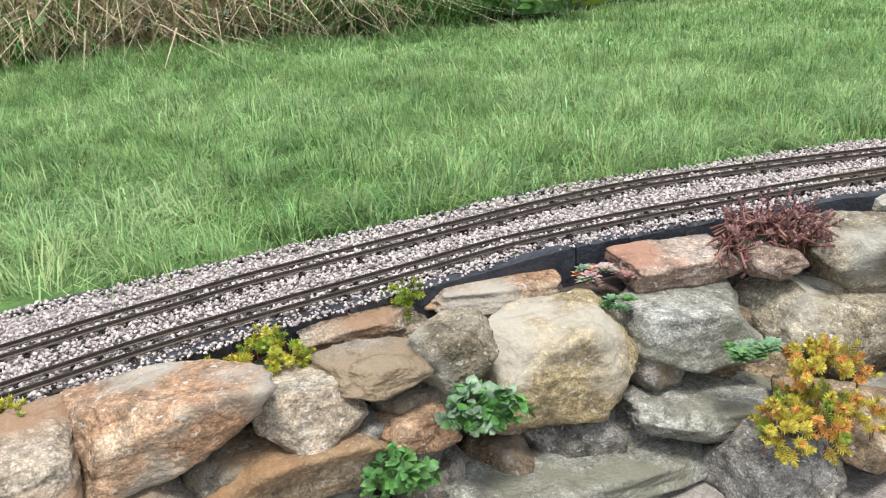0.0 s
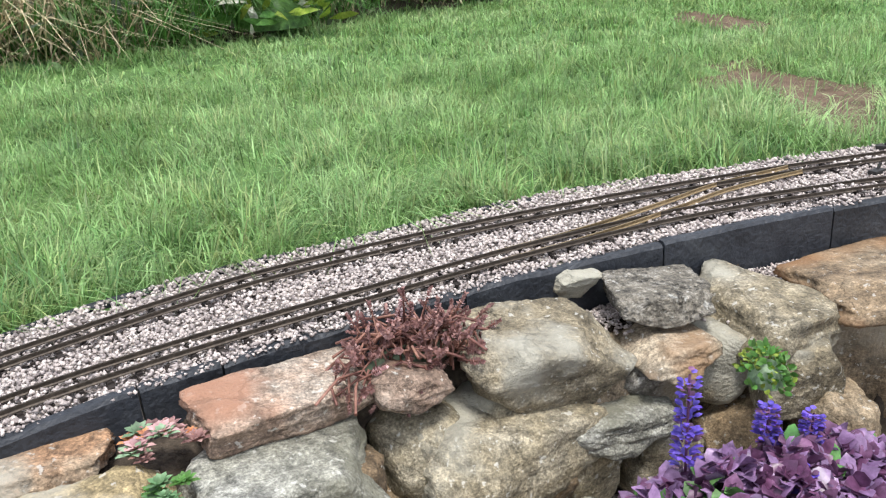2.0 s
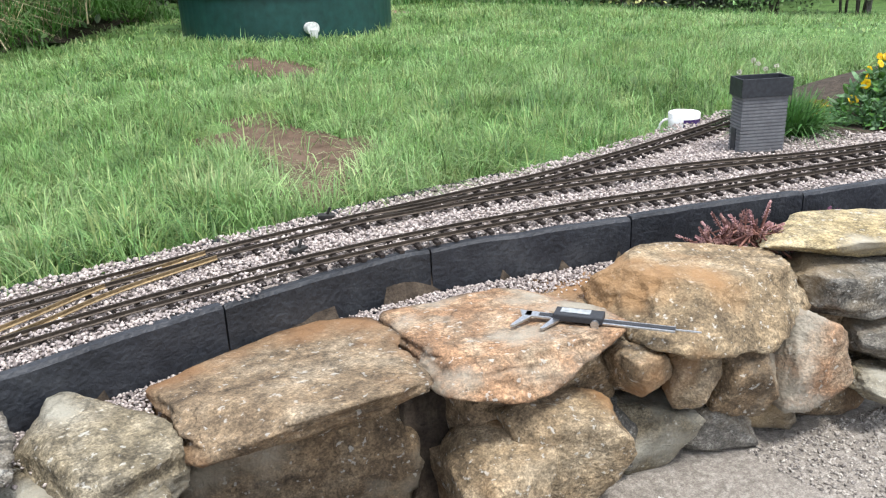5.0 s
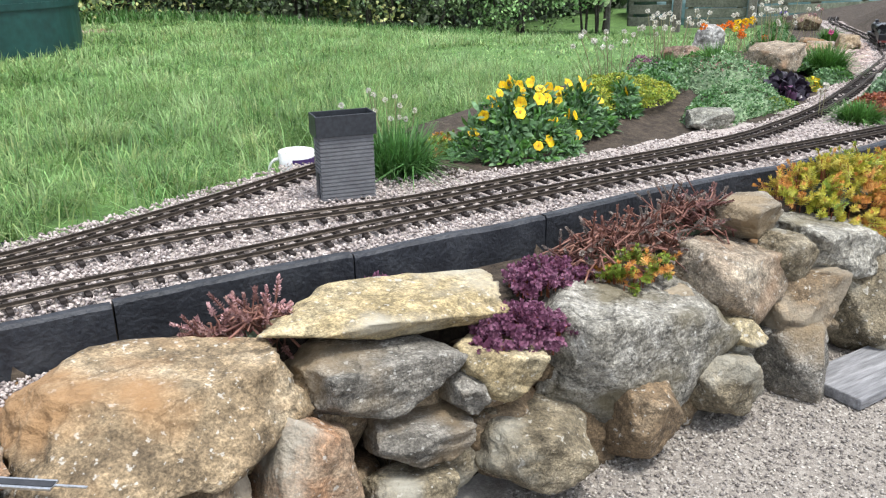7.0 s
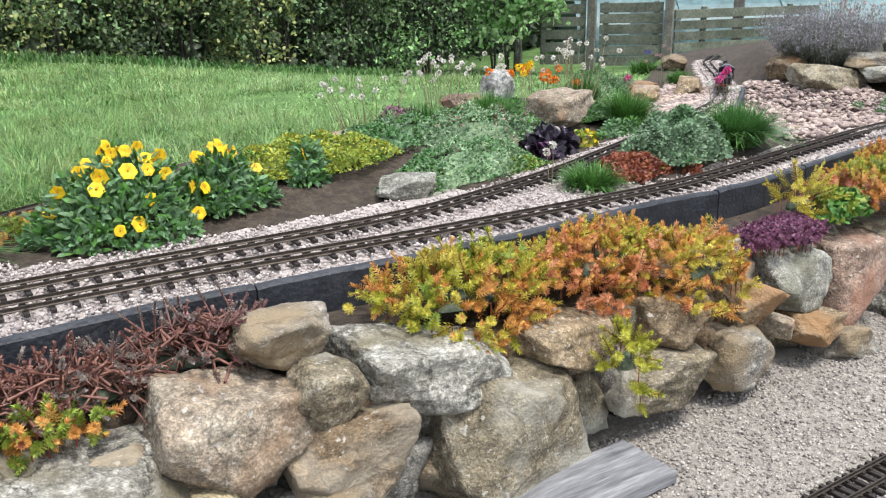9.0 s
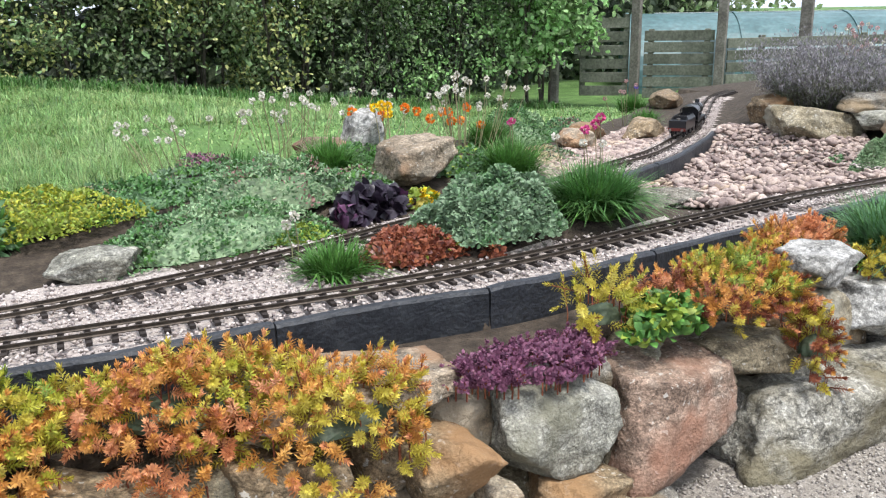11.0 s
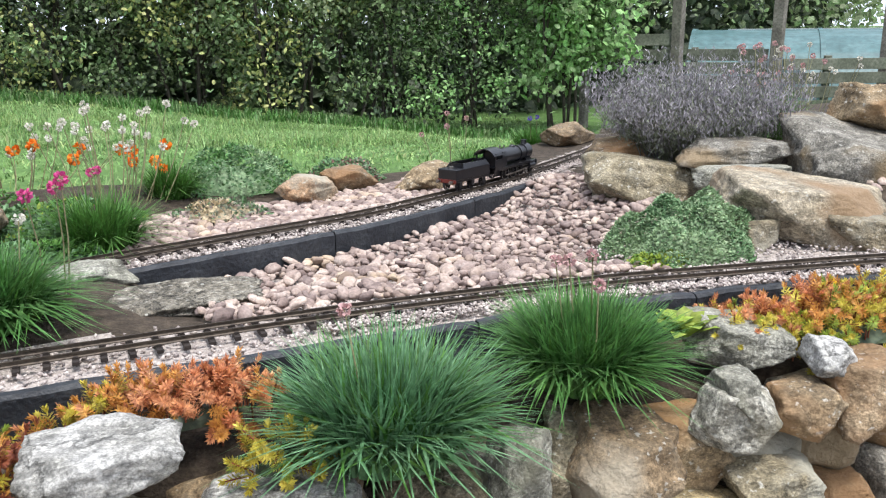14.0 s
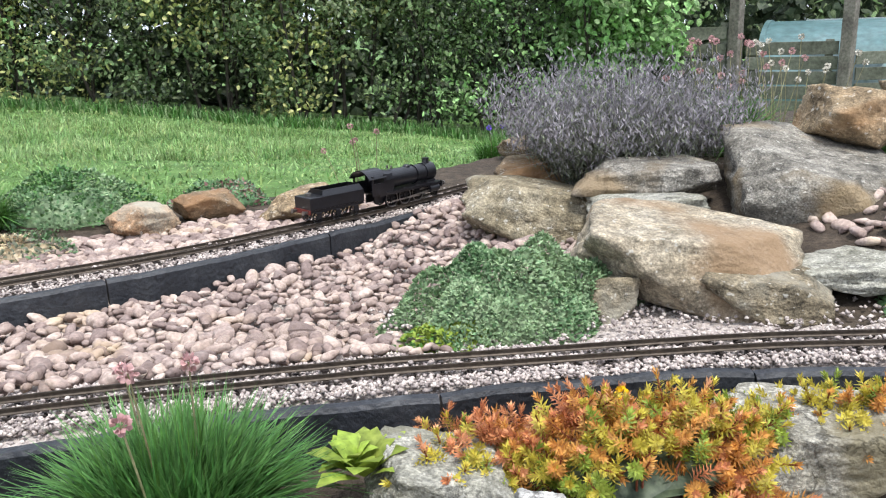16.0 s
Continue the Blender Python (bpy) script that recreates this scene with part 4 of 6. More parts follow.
plank().matrix_basis = pose(3.125, .715, ZP + .013, 0, 0, -14) @ Matrix.Diagonal((9, 1, 1, 1))
for dy in (0, -.085):
    loose = track([(3.2, .468 + dy), (3.42, .415 + dy), (3.64, .358 + dy), (3.95, .28 + dy)], "loose_track", "loose black model track lying on the gravel path", gap=.02)
    loose.matrix_basis = pose(0, 0, ZP + .016 - ZR)
bm = bmesh.new()
box(bm, 0, 0, 0, .22, .012, .008, bevel=.002)
tagged(mesh_object("wooden_stick", bm, mat("brown stick", [(.09, .06, .04), (.16, .11, .07)], 30, .9, .4)), "thin brown stick lying on the gravel", "stick").matrix_basis = pose(2.27, .9, ZP + .006, 0, 0, -16)

M_LEVER = mat("black moulding", [(.012, .011, .01), (.03, .028, .026)], 80, .6, .2)
for x, y, a in ((1.409, 1.635, 20), (1.523, 1.765, -30)):
    ob = tagged(new("point_lever"), "small black point lever beside the track", "lever", "point levers")
    bm = bmesh.new()
    box(bm, 0, 0, .004, .03, .016, .008, bevel=.001)
    part("base", bm, M_LEVER, ob)
    bm = bmesh.new()
    cyl(bm, Matrix.Translation((.004, 0, .012)) @ Matrix.Rotation(.5, 4, "Y"), .002, .003, .018, 10)
    part("arm", bm, M_LEVER, ob)
    ob.matrix_basis = pose(x, y, ZK + .001, 0, 0, a)


# ---- oil tank, fence, gate and shelter beyond the lawn ----
M_TANKGREEN = mat("dark green plastic tank", [(.008, .045, .04), (.012, .06, .053)], 4, .45, .05, 6)
M_WHITEP = mat("white plastic", [(.6, .6, .58), (.72, .72, .7)], 20, .4, .02)


def storage_tank():
    ob = tagged(new("storage_tank"), "dark green round plastic storage tank standing on the lawn", "tank")
    bm = bmesh.new()
    cyl(bm, Matrix.Translation((0, 0, .6)), .60, .60, 1.2, 64)
    cyl(bm, Matrix.Translation((0, 0, 1.27)), .60, .35, .14, 64)
    part("shell", bm, M_TANKGREEN, ob)
    for z in (.25, .55, .85, 1.1):
        bm = bmesh.new()
        cyl(bm, Matrix.Translation((0, 0, z)), .608, .608, .03, 64)
        part("rib", bm, M_TANKGREEN, ob)
    bm = bmesh.new()
    cyl(bm, Matrix.Translation((-.14, -.60, .08)) @ Matrix.Rotation(math.pi / 2, 4, "X"), .028, .034, .07, 16)
    cyl(bm, Matrix.Translation((-.14, -.635, .045)), .018, .022, .06, 12)
    part("tap", bm, M_WHITEP, ob, "white plastic outlet tap")
    return ob


storage_tank().matrix_basis = pose(2.95, 5.15, .40)
bm = bmesh.new()
box(bm, 0, 0, 0, .6, .5, .05, bevel=.006)
tagged(mesh_object("paving_slab", bm, ROCK["cream"]), "pale flat paving slab at the tank's foot", "slab").matrix_basis = pose(3.7, 5.5, .40)

M_FENCE = mat("weathered green-grey fence timber", [(.075, .08, .06), (.13, .135, .105), (.20, .20, .165)], 6, .9, .4, 8, rnd=.2)
M_POST = mat("weathered timber post", [(.09, .08, .07), (.16, .145, .125), (.24, .22, .195)], 8, .9, .4, 8)


def post(x, y, h, w=.075, lean=0.0, z=.06):
    bm = bmesh.new()
    box(bm, 0, 0, h / 2, w, w, h, bevel=.006)
    ob = tagged(mesh_object("fence_post", bm, M_POST), "weathered square timber fence post", "post", "garden fence posts")
    ob.matrix_basis = pose(x, y, z, 0, lean, 20)


post(9.23, 4.56, 1.5)
post(9.62, 3.98, 1.5, lean=2)
post(10.6, 3.75, 1.35, .1)
post(8.75, 5.05, .9, .06)


def plank_panel(name, label, x0, y0, x1, y1, z, rows, gap, h, upright=()):
    ob = tagged(new(name), label, "fence", "garden fence")
    a, n = math.atan2(y1 - y0, x1 - x0), math.hypot(x1 - x0, y1 - y0)
    r = random.Random(int(x0 * 10))
    for k in range(rows):
        bm = bmesh.new()
        box(bm, n / 2, r.uniform(-.004, .004), k * (h + gap) + h / 2, n, .018, h, bevel=.002)
        part("board", bm, M_FENCE, ob)
    for u in upright:
        bm = bmesh.new()
        box(bm, n * u, .024, rows * (h + gap) / 2, .05, .03, rows * (h + gap), bevel=.002)
        part("upright", bm, M_FENCE, ob)
    ob.matrix_basis = pose(x0, y0, z, 0, 0, math.degrees(a))


plank_panel("slatted_fence", "green-grey slatted timber fence beside the hedge", 8.93, 4.92, 9.2, 4.61, .12, 6, .03, .085, (.05, .95))
plank_panel("timber_gate", "weathered grey boarded timber gate between posts", 9.27, 4.5, 9.62, 4.04, .1, 6, .012, .085, (.1, .9))
plank_panel("board_fence", "low weathered board fence beyond the rockery", 9.68, 3.95, 11.2, 3.2, .12, 5, .02, .08, (.2, .8))
M_TARP = mat("teal polythene cover", [(.045, .10, .105), (.075, .15, .155), (.12, .2, .205)], 3, .45, .3, 6)
M_PALEBLUE = mat("faded blue panel", [(.16, .22, .24), (.24, .31, .33)], 4, .6, .2, 6)


def tunnel():
    ob = tagged(new("polytunnel"), "low teal polythene tunnel behind the timber fence", "polytunnel")
    bm = bmesh.new()
    arc = [(math.cos(a) * 1.0, .9 * math.sin(a) ** .8 if math.sin(a) > 0 else 0) for a in np.linspace(0, math.pi, 20)]
    extrude_profile(bm, arc, 0, 3.4)
    part("cover", bm, M_TARP, ob)
    bm = bmesh.new()
    extrude_profile(bm, [(y * 1.005, z * 1.01) for y, z in arc[9:11]] + [(0, .6)], .3, 2.6)
    part("ridge_sheet", bm, M_WHITEP, ob, "pale sheet along the ridge")
    for x in (.0, 1.1, 2.2, 3.4):
        bm = bmesh.new()
        extrude_profile(bm, [(y * 1.015, z * 1.015) for y, z in arc] + [(y * .99, z * .99) for y, z in arc[::-1]], x - .02, x + .02)
        part("hoop", bm, M_TARP, ob)
    return ob


tunnel().matrix_basis = pose(10.75, 5.85, -.1, 0, 0, -49)
bm = bmesh.new()
for k in range(16):
    box(bm, k * .03, .006 * math.sin(k * 1.3), .24, .031, .012, .48)
tagged(mesh_object("corrugated_sheet", bm, M_PALEBLUE), "faded blue corrugated sheet leaning behind the gate", "sheet").matrix_basis = pose(9.85, 4.5, .1, 0, 0, -50)


# ---- rockery boulders ----
RK = dict(group="rockery boulders")
stone("olive", 5.875, 1.28, .465, .31, .2, .115, -25, 4, 301, "boulder", "pale weathered boulder beside the pebble bed", **RK)
stone("tan", 5.955, 1.47, .505, .15, .14, .085, -20, -4, 302, "boulder", "small tan boulder beside the curved track", **RK)
stone("grey", 6.05, 1.165, .538, .24, .13, .065, -15, 3, 303, "boulder", "flat grey slate-like stone on the rockery", **RK)
stone("slab", 5.885, .875, .488, .33, .27, .115, -28, 5, 304, "boulder", "large flat-topped sandstone slab overhanging the track", rough=.04, flat=True, **RK)
stone("grey", 6.28, 1.0, .485, .31, .27, .19, -20, 6, 305, "boulder", "big rounded grey boulder on the rockery", **RK)
stone("tan", 6.48, 1.11, .63, .17, .17, .11, -15, 10, 306, "boulder", "tan block on top of the rockery", **RK)
stone("tan", 6.66, 1.02, .63, .15, .15, .11, -15, -5, 307, "boulder", "tan block on top of the rockery", **RK)
stone("olive", 5.93, .73, .445, .16, .12, .08, -28, 10, 308, "boulder", "low brown stone tucked under the slab", **RK)
stone("olive", 5.73, .84, .44, .08, .08, .07, -28, 0, 309, "boulder", "small brown stone under the slab", **RK)
stone("pale", 6.08, .72, .465, .22, .14, .04, -30, 0, 310, "boulder", "flat pale stone beside the track", **RK)
stone("pale", 5.98, 1.09, .495, .19, .14, .06, -20, 0, 311, "boulder", "small pale stone wedged below the flat one", **RK)
stone("orange", 5.165, 1.69, .458, .125, .09, .065, 10, 0, 312, "boulder", "orange sandstone lump edging the planted bank", **RK)
stone("tan", 5.31, 1.79, .455, .14, .1, .06, 10, 0, 313, "boulder", "tan stone edging the planted bank", **RK)
stone("tan", 5.52, 1.70, .455, .21, .1, .065, 25, 0, 314, "boulder", "long tan stone beside the curved track", **RK)
stone("cream", 4.41, 1.56, .50, .18, .15, .10, -5, -10, 315, "boulder", "cream boulder with a dark shaded face", **RK)
stone("white", 4.45, 1.83, .54, .10, .09, .12, 0, 0, 316, "boulder", "upright whitish rounded stone in the bank", **RK)
stone("pink", 4.36, 1.88, .49, .16, .12, .08, 0, 4, 317, "boulder", "pinkish flat stone behind the plants", **RK)
stone("tan", 3.76, 1.79, .47, .12, .09, .06, 0, 0, 318, "boulder", "tan stone at the lawn's edge", **RK)
stone("pale", 3.57, 1.38, .445, .13, .09, .05, -20, 0, 319, "boulder", "white stone beside the middle track", **RK)
stone("pale", 4.60, 1.25, .437, .13, .09, .04, 5, 0, 320, "boulder", "flat pale stone at the end of the kerb", **RK)
stone("tan", 6.35, 2.2, .46, .2, .12, .07, 25, 0, 321, "boulder", "tan stone beyond the curved track", **RK)
stone("olive", 2.98, 1.66, .435, .12, .08, .05, 0, 0, 322, "boulder", "small mossy stone among the flowers", **RK)
stone("conglo", 4.70, 1.08, .425, .24, .17, .035, 5, 0, 323, "boulder", "flat sandy grey stone between tuft and pebbles", **RK)


# ---- plants: leaves, blades and shoots ----
def leafmat(name, cols, rough=.55, rnd=.25, trans=.2, scale=25, spec=.4):
    return mat(name, cols, scale, rough, 0, 4, rnd=rnd, trans=trans, spec=spec)


G_TUFT = leafmat("dark tuft green", [(.045, .125, .032), (.08, .20, .05), (.14, .29, .09)])
G_TUFTPALE = leafmat("bluish tuft green", [(.07, .17, .075), (.12, .26, .12), (.20, .36, .20)])
G_GREY = leafmat("grey-green leaf", [(.105, .175, .095), (.175, .265, .155), (.27, .37, .235)])
G_THYME = leafmat("thyme green", [(.07, .14, .06), (.12, .23, .10), (.21, .33, .18)])
G_THYMEPALE = leafmat("pale thyme green", [(.15, .23, .12), (.26, .37, .20), (.40, .50, .31)])
G_LIME = leafmat("lime green", [(.14, .20, .02), (.23, .31, .04), (.34, .40, .08)])
G_MID = leafmat("mid green", [(.04, .11, .02), (.075, .19, .035), (.13, .28, .06)])
G_YELLOWGREEN = leafmat("yellow-green sedum", [(.24, .26, .02), (.38, .38, .04), (.52, .48, .08)])
G_GOLD = leafmat("golden sedum", [(.34, .28, .03), (.50, .42, .06), (.66, .56, .12)], trans=.3)
G_ORANGE = leafmat("orange sedum", [(.42, .17, .035), (.58, .28, .07), (.68, .42, .13)], trans=.3)
G_CORAL = leafmat("coral sedum", [(.46, .15, .06), (.60, .26, .12), (.70, .40, .22)], trans=.3)
G_RUST = leafmat("rust-red sedum", [(.14, .035, .02), (.24, .07, .035), (.34, .12, .06)])
G_STEM = leafmat("bare red-brown stem", [(.13, .05, .04), (.22, .10, .075), (.32, .17, .13)])
G_SHOOT = leafmat("grey-pink shoot", [(.13, .105, .09), (.22, .18, .155), (.33, .28, .24)])
G_PINKDRY = leafmat("dusty pink stonecrop", [(.17, .08, .075), (.28, .15, .135), (.40, .25, .22)])
G_PURPLE = leafmat("purple leaf", [(.07, .025, .06), (.13, .05, .11), (.22, .11, .20)], rough=.35)
G_MAUVE = leafmat("mauve leaf", [(.14, .07, .16), (.22, .13, .25), (.34, .22, .36)], rough=.35)
G_PLUMMAT = leafmat("plum stonecrop", [(.13, .04, .08), (.21, .08, .14), (.31, .15, .22)])
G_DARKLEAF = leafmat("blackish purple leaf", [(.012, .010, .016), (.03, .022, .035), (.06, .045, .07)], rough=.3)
F_VIOLET = leafmat("violet flower", [(.07, .04, .30), (.12, .07, .45), (.2, .13, .55)])
F_YELLOW = leafmat("yellow petal", [(.72, .42, .005), (.85, .56, .01), (.9, .66, .03)], rnd=.12)
F_ORANGE = leafmat("orange petal", [(.75, .17, .01), (.85, .26, .02)], rnd=.12)
F_PINK = leafmat("magenta petal", [(.5, .05, .2), (.65, .1, .3)], rnd=.15)
F_WHITE = leafmat("faded white flower", [(.5, .46, .38), (.68, .65, .57), (.78, .76, .7)], rnd=.15)
F_BLUSH = leafmat("faded pink flower", [(.45, .25, .25), (.58, .37, .36)], rnd=.15)
G_LAV = leafmat("lavender grey", [(.15, .14, .155), (.24, .225, .245), (.35, .33, .35)])
G_LAVGREEN = leafmat("lavender grey-green", [(.10, .12, .08), (.17, .19, .13), (.26, .28, .2)])
G_STRAW = leafmat("dry straw", [(.34, .26, .15), (.52, .42, .27), (.68, .58, .42)], rnd=.3)
G_STALK = leafmat("dry stalk", [(.22, .2, .1), (.34, .31, .18)], rnd=.2)
G_HEDGE = [leafmat("hedge olive", [(0.091, 0.129, 0.058), (0.182, 0.239, 0.117), (0.329, 0.372, 0.219)], rnd=.35, trans=.38), leafmat("hedge mid", [(0.109, 0.182, 0.080), (0.199, 0.301, 0.125), (0.336, 0.434, 0.227)], rnd=.35, trans=.38),
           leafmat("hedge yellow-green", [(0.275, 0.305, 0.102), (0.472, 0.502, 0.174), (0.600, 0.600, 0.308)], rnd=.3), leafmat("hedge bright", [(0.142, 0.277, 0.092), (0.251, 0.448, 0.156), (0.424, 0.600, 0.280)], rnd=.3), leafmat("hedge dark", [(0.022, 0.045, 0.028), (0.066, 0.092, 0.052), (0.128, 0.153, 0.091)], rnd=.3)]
M_BARK = mat("dark bark", [(.03, .025, .02), (.06, .05, .04), (.10, .085, .07)], 12, .9, .6, 6)


def blade_arrays(base, h, w, ang, lean):
    """Bent tapering blades: base places, heights, widths, headings and how far each bends over."""
    n = len(base)
    d = np.stack([np.cos(ang), np.sin(ang), np.zeros(n)], 1)
    s = np.stack([-np.sin(ang), np.cos(ang), np.zeros(n)], 1) * (w / 2)[:, None]
    up = np.array([0, 0, 1.0])
    m = base + d * (h * lean * .3)[:, None] + up * (h * (1 - .18 * lean))[:, None] * .55
    t = base + d * (h * lean)[:, None] + up * (h * np.clip(1 - .45 * lean ** 2, .1, 1))[:, None]
    v = np.stack([base - s, base + s, m + s * .8, m - s * .8, t], 1).reshape(-1, 3)
    k = np.arange(n)[:, None] * 5
    f = np.stack([k + [0, 1, 2], k + [0, 2, 3], k + [3, 2, 4]], 1).reshape(-1, 3)
    return v, f


def leaf_arrays(base, axis, normal, ln, wd, cup=.15):
    """Broad leaves of six corners, folded a little along the middle."""
    axis = axis / np.linalg.norm(axis, axis=1, keepdims=True)
    side = np.cross(axis, normal)
    side /= np.linalg.norm(side, axis=1, keepdims=True) + 1e-9
    nr = np.cross(side, axis)
    L, W = ln[:, None], wd[:, None] / 2
    p = [base, base + axis * L * .35 + side * W + nr * W * cup, base + axis * L * .72 + side * W * .85 + nr * W * cup, base + axis * L - nr * L * .08,
         base + axis * L * .72 - side * W * .85 + nr * W * cup, base + axis * L * .35 - side * W + nr * W * cup]
    v = np.stack(p, 1).reshape(-1, 3)
    k = np.arange(len(base))[:, None] * 6
    f = np.stack([k + [0, 1, 5], k + [1, 2, 5], k + [2, 4, 5], k + [2, 3, 4]], 1).reshape(-1, 3)
    return v, f


def needle_arrays(base, axis, normal, ln, wd):
    """Slim pointed needles of two faces."""
    axis = axis / np.linalg.norm(axis, axis=1, keepdims=True)
    side = np.cross(axis, normal)
    side /= np.linalg.norm(side, axis=1, keepdims=True) + 1e-9
    L, W = ln[:, None], wd[:, None] / 2
    v = np.stack([base, base + axis * L * .55 + side * W, base + axis * L, base + axis * L * .55 - side * W], 1).reshape(-1, 3)
    k = np.arange(len(base))[:, None] * 4
    return v, np.stack([k + [0, 1, 2], k + [0, 2, 3]], 1).reshape(-1, 3)


def unit(n):
    v = rng.normal(size=(n, 3))
    return v / np.linalg.norm(v, axis=1, keepdims=True)


def merge(sets):
    vs, fs, o = [], [], 0
    for v, f in sets:
        vs.append(v)
        fs.append(f + o)
        o += len(v)
    return np.concatenate(vs), np.concatenate(fs)


def tube(pts, r0, r1, seg=6):
    """A tapering stem through places."""
    pts = np.asarray(pts, float)
    n = len(pts)
    d = np.gradient(pts, axis=0)
    d /= np.linalg.norm(d, axis=1, keepdims=True) + 1e-9
    a = np.cross(d, [0.3, 0.9, 0.31])
    a /= np.linalg.norm(a, axis=1, keepdims=True) + 1e-9
    b = np.cross(d, a)
    r = np.linspace(r0, r1, n)[:, None, None]
    t = np.linspace(0, 2 * np.pi, seg, endpoint=False)
    ring = pts[:, None] + r * (a[:, None] * np.cos(t)[None, :, None] + b[:, None] * np.sin(t)[None, :, None])
    f = []
    for i in range(n - 1):
        for k in range(seg):
            q = (k + 1) % seg
            f += [(i * seg + k, i * seg + q, (i + 1) * seg + q), (i * seg + k, (i + 1) * seg + q, (i + 1) * seg + k)]
    return ring.reshape(-1, 3), np.array(f)


def plant(name, label, category, x, y, z, group=""):
    ob = tagged(new(name), label, category, group)
    if float(along(KERB, x)) + .03 < y < 2.6 and category != "tree":
        z = float(ground_z(x, y)) - .003
    ob.matrix_basis = pose(x, y, z)
    return ob


def tuft(x, y, z, r, h, n, m=None, label="dense dark green grassy tuft of thrift", heads=0, droop=1.0, flowerm=None):
    ob = plant("grass_tuft", label, "grass tuft", x, y, z, "thrift tufts")
    a = rng.uniform(0, 2 * np.pi, n)
    rr = r * .42 * np.sqrt(rng.random(n))
    base = np.stack([rr * np.cos(a), rr * np.sin(a), np.zeros(n) - .005], 1)
    out = rr / (r * .42)
    lean = np.clip(.1 + .9 * out * droop + rng.normal(0, .3, n), .02, 1.4)
    hh = h * rng.uniform(.65, 1.12, n) * (1 - .12 * (lean > .8))
    under(raw("foliage", *blade_arrays(base, hh, rng.uniform(.0026, .0052, n) * (1 + r), a + rng.normal(0, .75, n), lean), [m or G_TUFT, G_MID], np.repeat((rng.random(n) < .2).astype(int), 3)), ob)
    if heads:
        flower_heads(ob, [(rng.normal(0, r * .35), rng.normal(0, r * .4), h * rng.uniform(1.0, 1.35)) for _ in range(heads)], .011, flowerm or F_BLUSH)
    return ob


def flower_heads(parent, places, r, m, stem=True):
    """Round faded heads of many small petals, each on its own thin stalk."""
    for px, py, pz in places:
        k = 34
        u = unit(k)
        v, f = leaf_arrays(np.array([px, py, pz]) + u * r * .35, u, unit(k), np.full(k, r * .55), np.full(k, r * .5))
        head = under(raw("flower_head", v, f, [m]), parent)
        if stem:
            sx, sy = px * .6, py * .6
            under(raw("stalk", *tube([(sx, sy, 0), ((sx + px) / 2 + .004, (sy + py) / 2, pz * .5), (px, py, pz)], .0013, .0009, 5), [G_STALK]), parent)


def dome(rx, ry, h, n):
    """Places and outward directions over an uneven low dome."""
    a, u = rng.uniform(0, 2 * np.pi, n), np.sqrt(rng.random(n))
    wob = 1 + .14 * np.sin(3 * a + rx * 40) + .09 * np.sin(5 * a + ry * 70)
    px, py = rx * u * np.cos(a) * wob, ry * u * np.sin(a) * wob
    bump = 1 + .22 * np.sin(px * 60 + rx * 9) * np.sin(py * 55 + h * 90)
    pz = h * (1 - u ** 2.4) * bump
    nrm = np.stack([np.cos(a) * u * 1.1 / rx * h, np.sin(a) * u * 1.1 / ry * h, np.full(n, 1 - .55 * u)], 1) + rng.normal(0, .28, (n, 3))
    return np.stack([px, py, pz], 1), nrm / np.linalg.norm(nrm, axis=1, keepdims=True)


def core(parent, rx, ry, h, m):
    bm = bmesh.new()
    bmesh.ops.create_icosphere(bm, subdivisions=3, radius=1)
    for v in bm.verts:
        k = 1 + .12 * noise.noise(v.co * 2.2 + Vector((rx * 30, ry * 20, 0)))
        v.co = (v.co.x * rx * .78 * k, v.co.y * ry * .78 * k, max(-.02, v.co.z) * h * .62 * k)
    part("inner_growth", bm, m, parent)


def mound(name, label, x, y, z, rx, ry, h, n, ln, wd, mats, share=None, inner=None, yaw=0):
    """A low leafy cushion."""
    ob = plant(name, label, "plant", x, y, z, "rockery plants")
    ob.rotation_euler[2] = radians(yaw)
    n = int(n * 1.6)
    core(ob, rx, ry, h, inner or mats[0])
    p, nr = dome(rx, ry, h, n)
    ax = nr + unit(n) * .9
    ax[:, 2] = np.abs(ax[:, 2]) * .7
    v, f = leaf_arrays(p, ax, nr, ln * rng.uniform(.7, 1.25, n), wd * rng.uniform(.7, 1.25, n))
    w = np.cumsum(share or [1 / len(mats)] * len(mats))
    pick = np.searchsorted(w, np.clip(.5 + .34 * np.sin(p[:, 0] * 31 + rx * 50) * np.cos(p[:, 1] * 27) + rng.normal(0, .2, n), 0, .999) * w[-1])
    under(raw("foliage", v, f, mats, np.repeat(np.clip(pick, 0, len(mats) - 1), 4)), ob)
    return ob


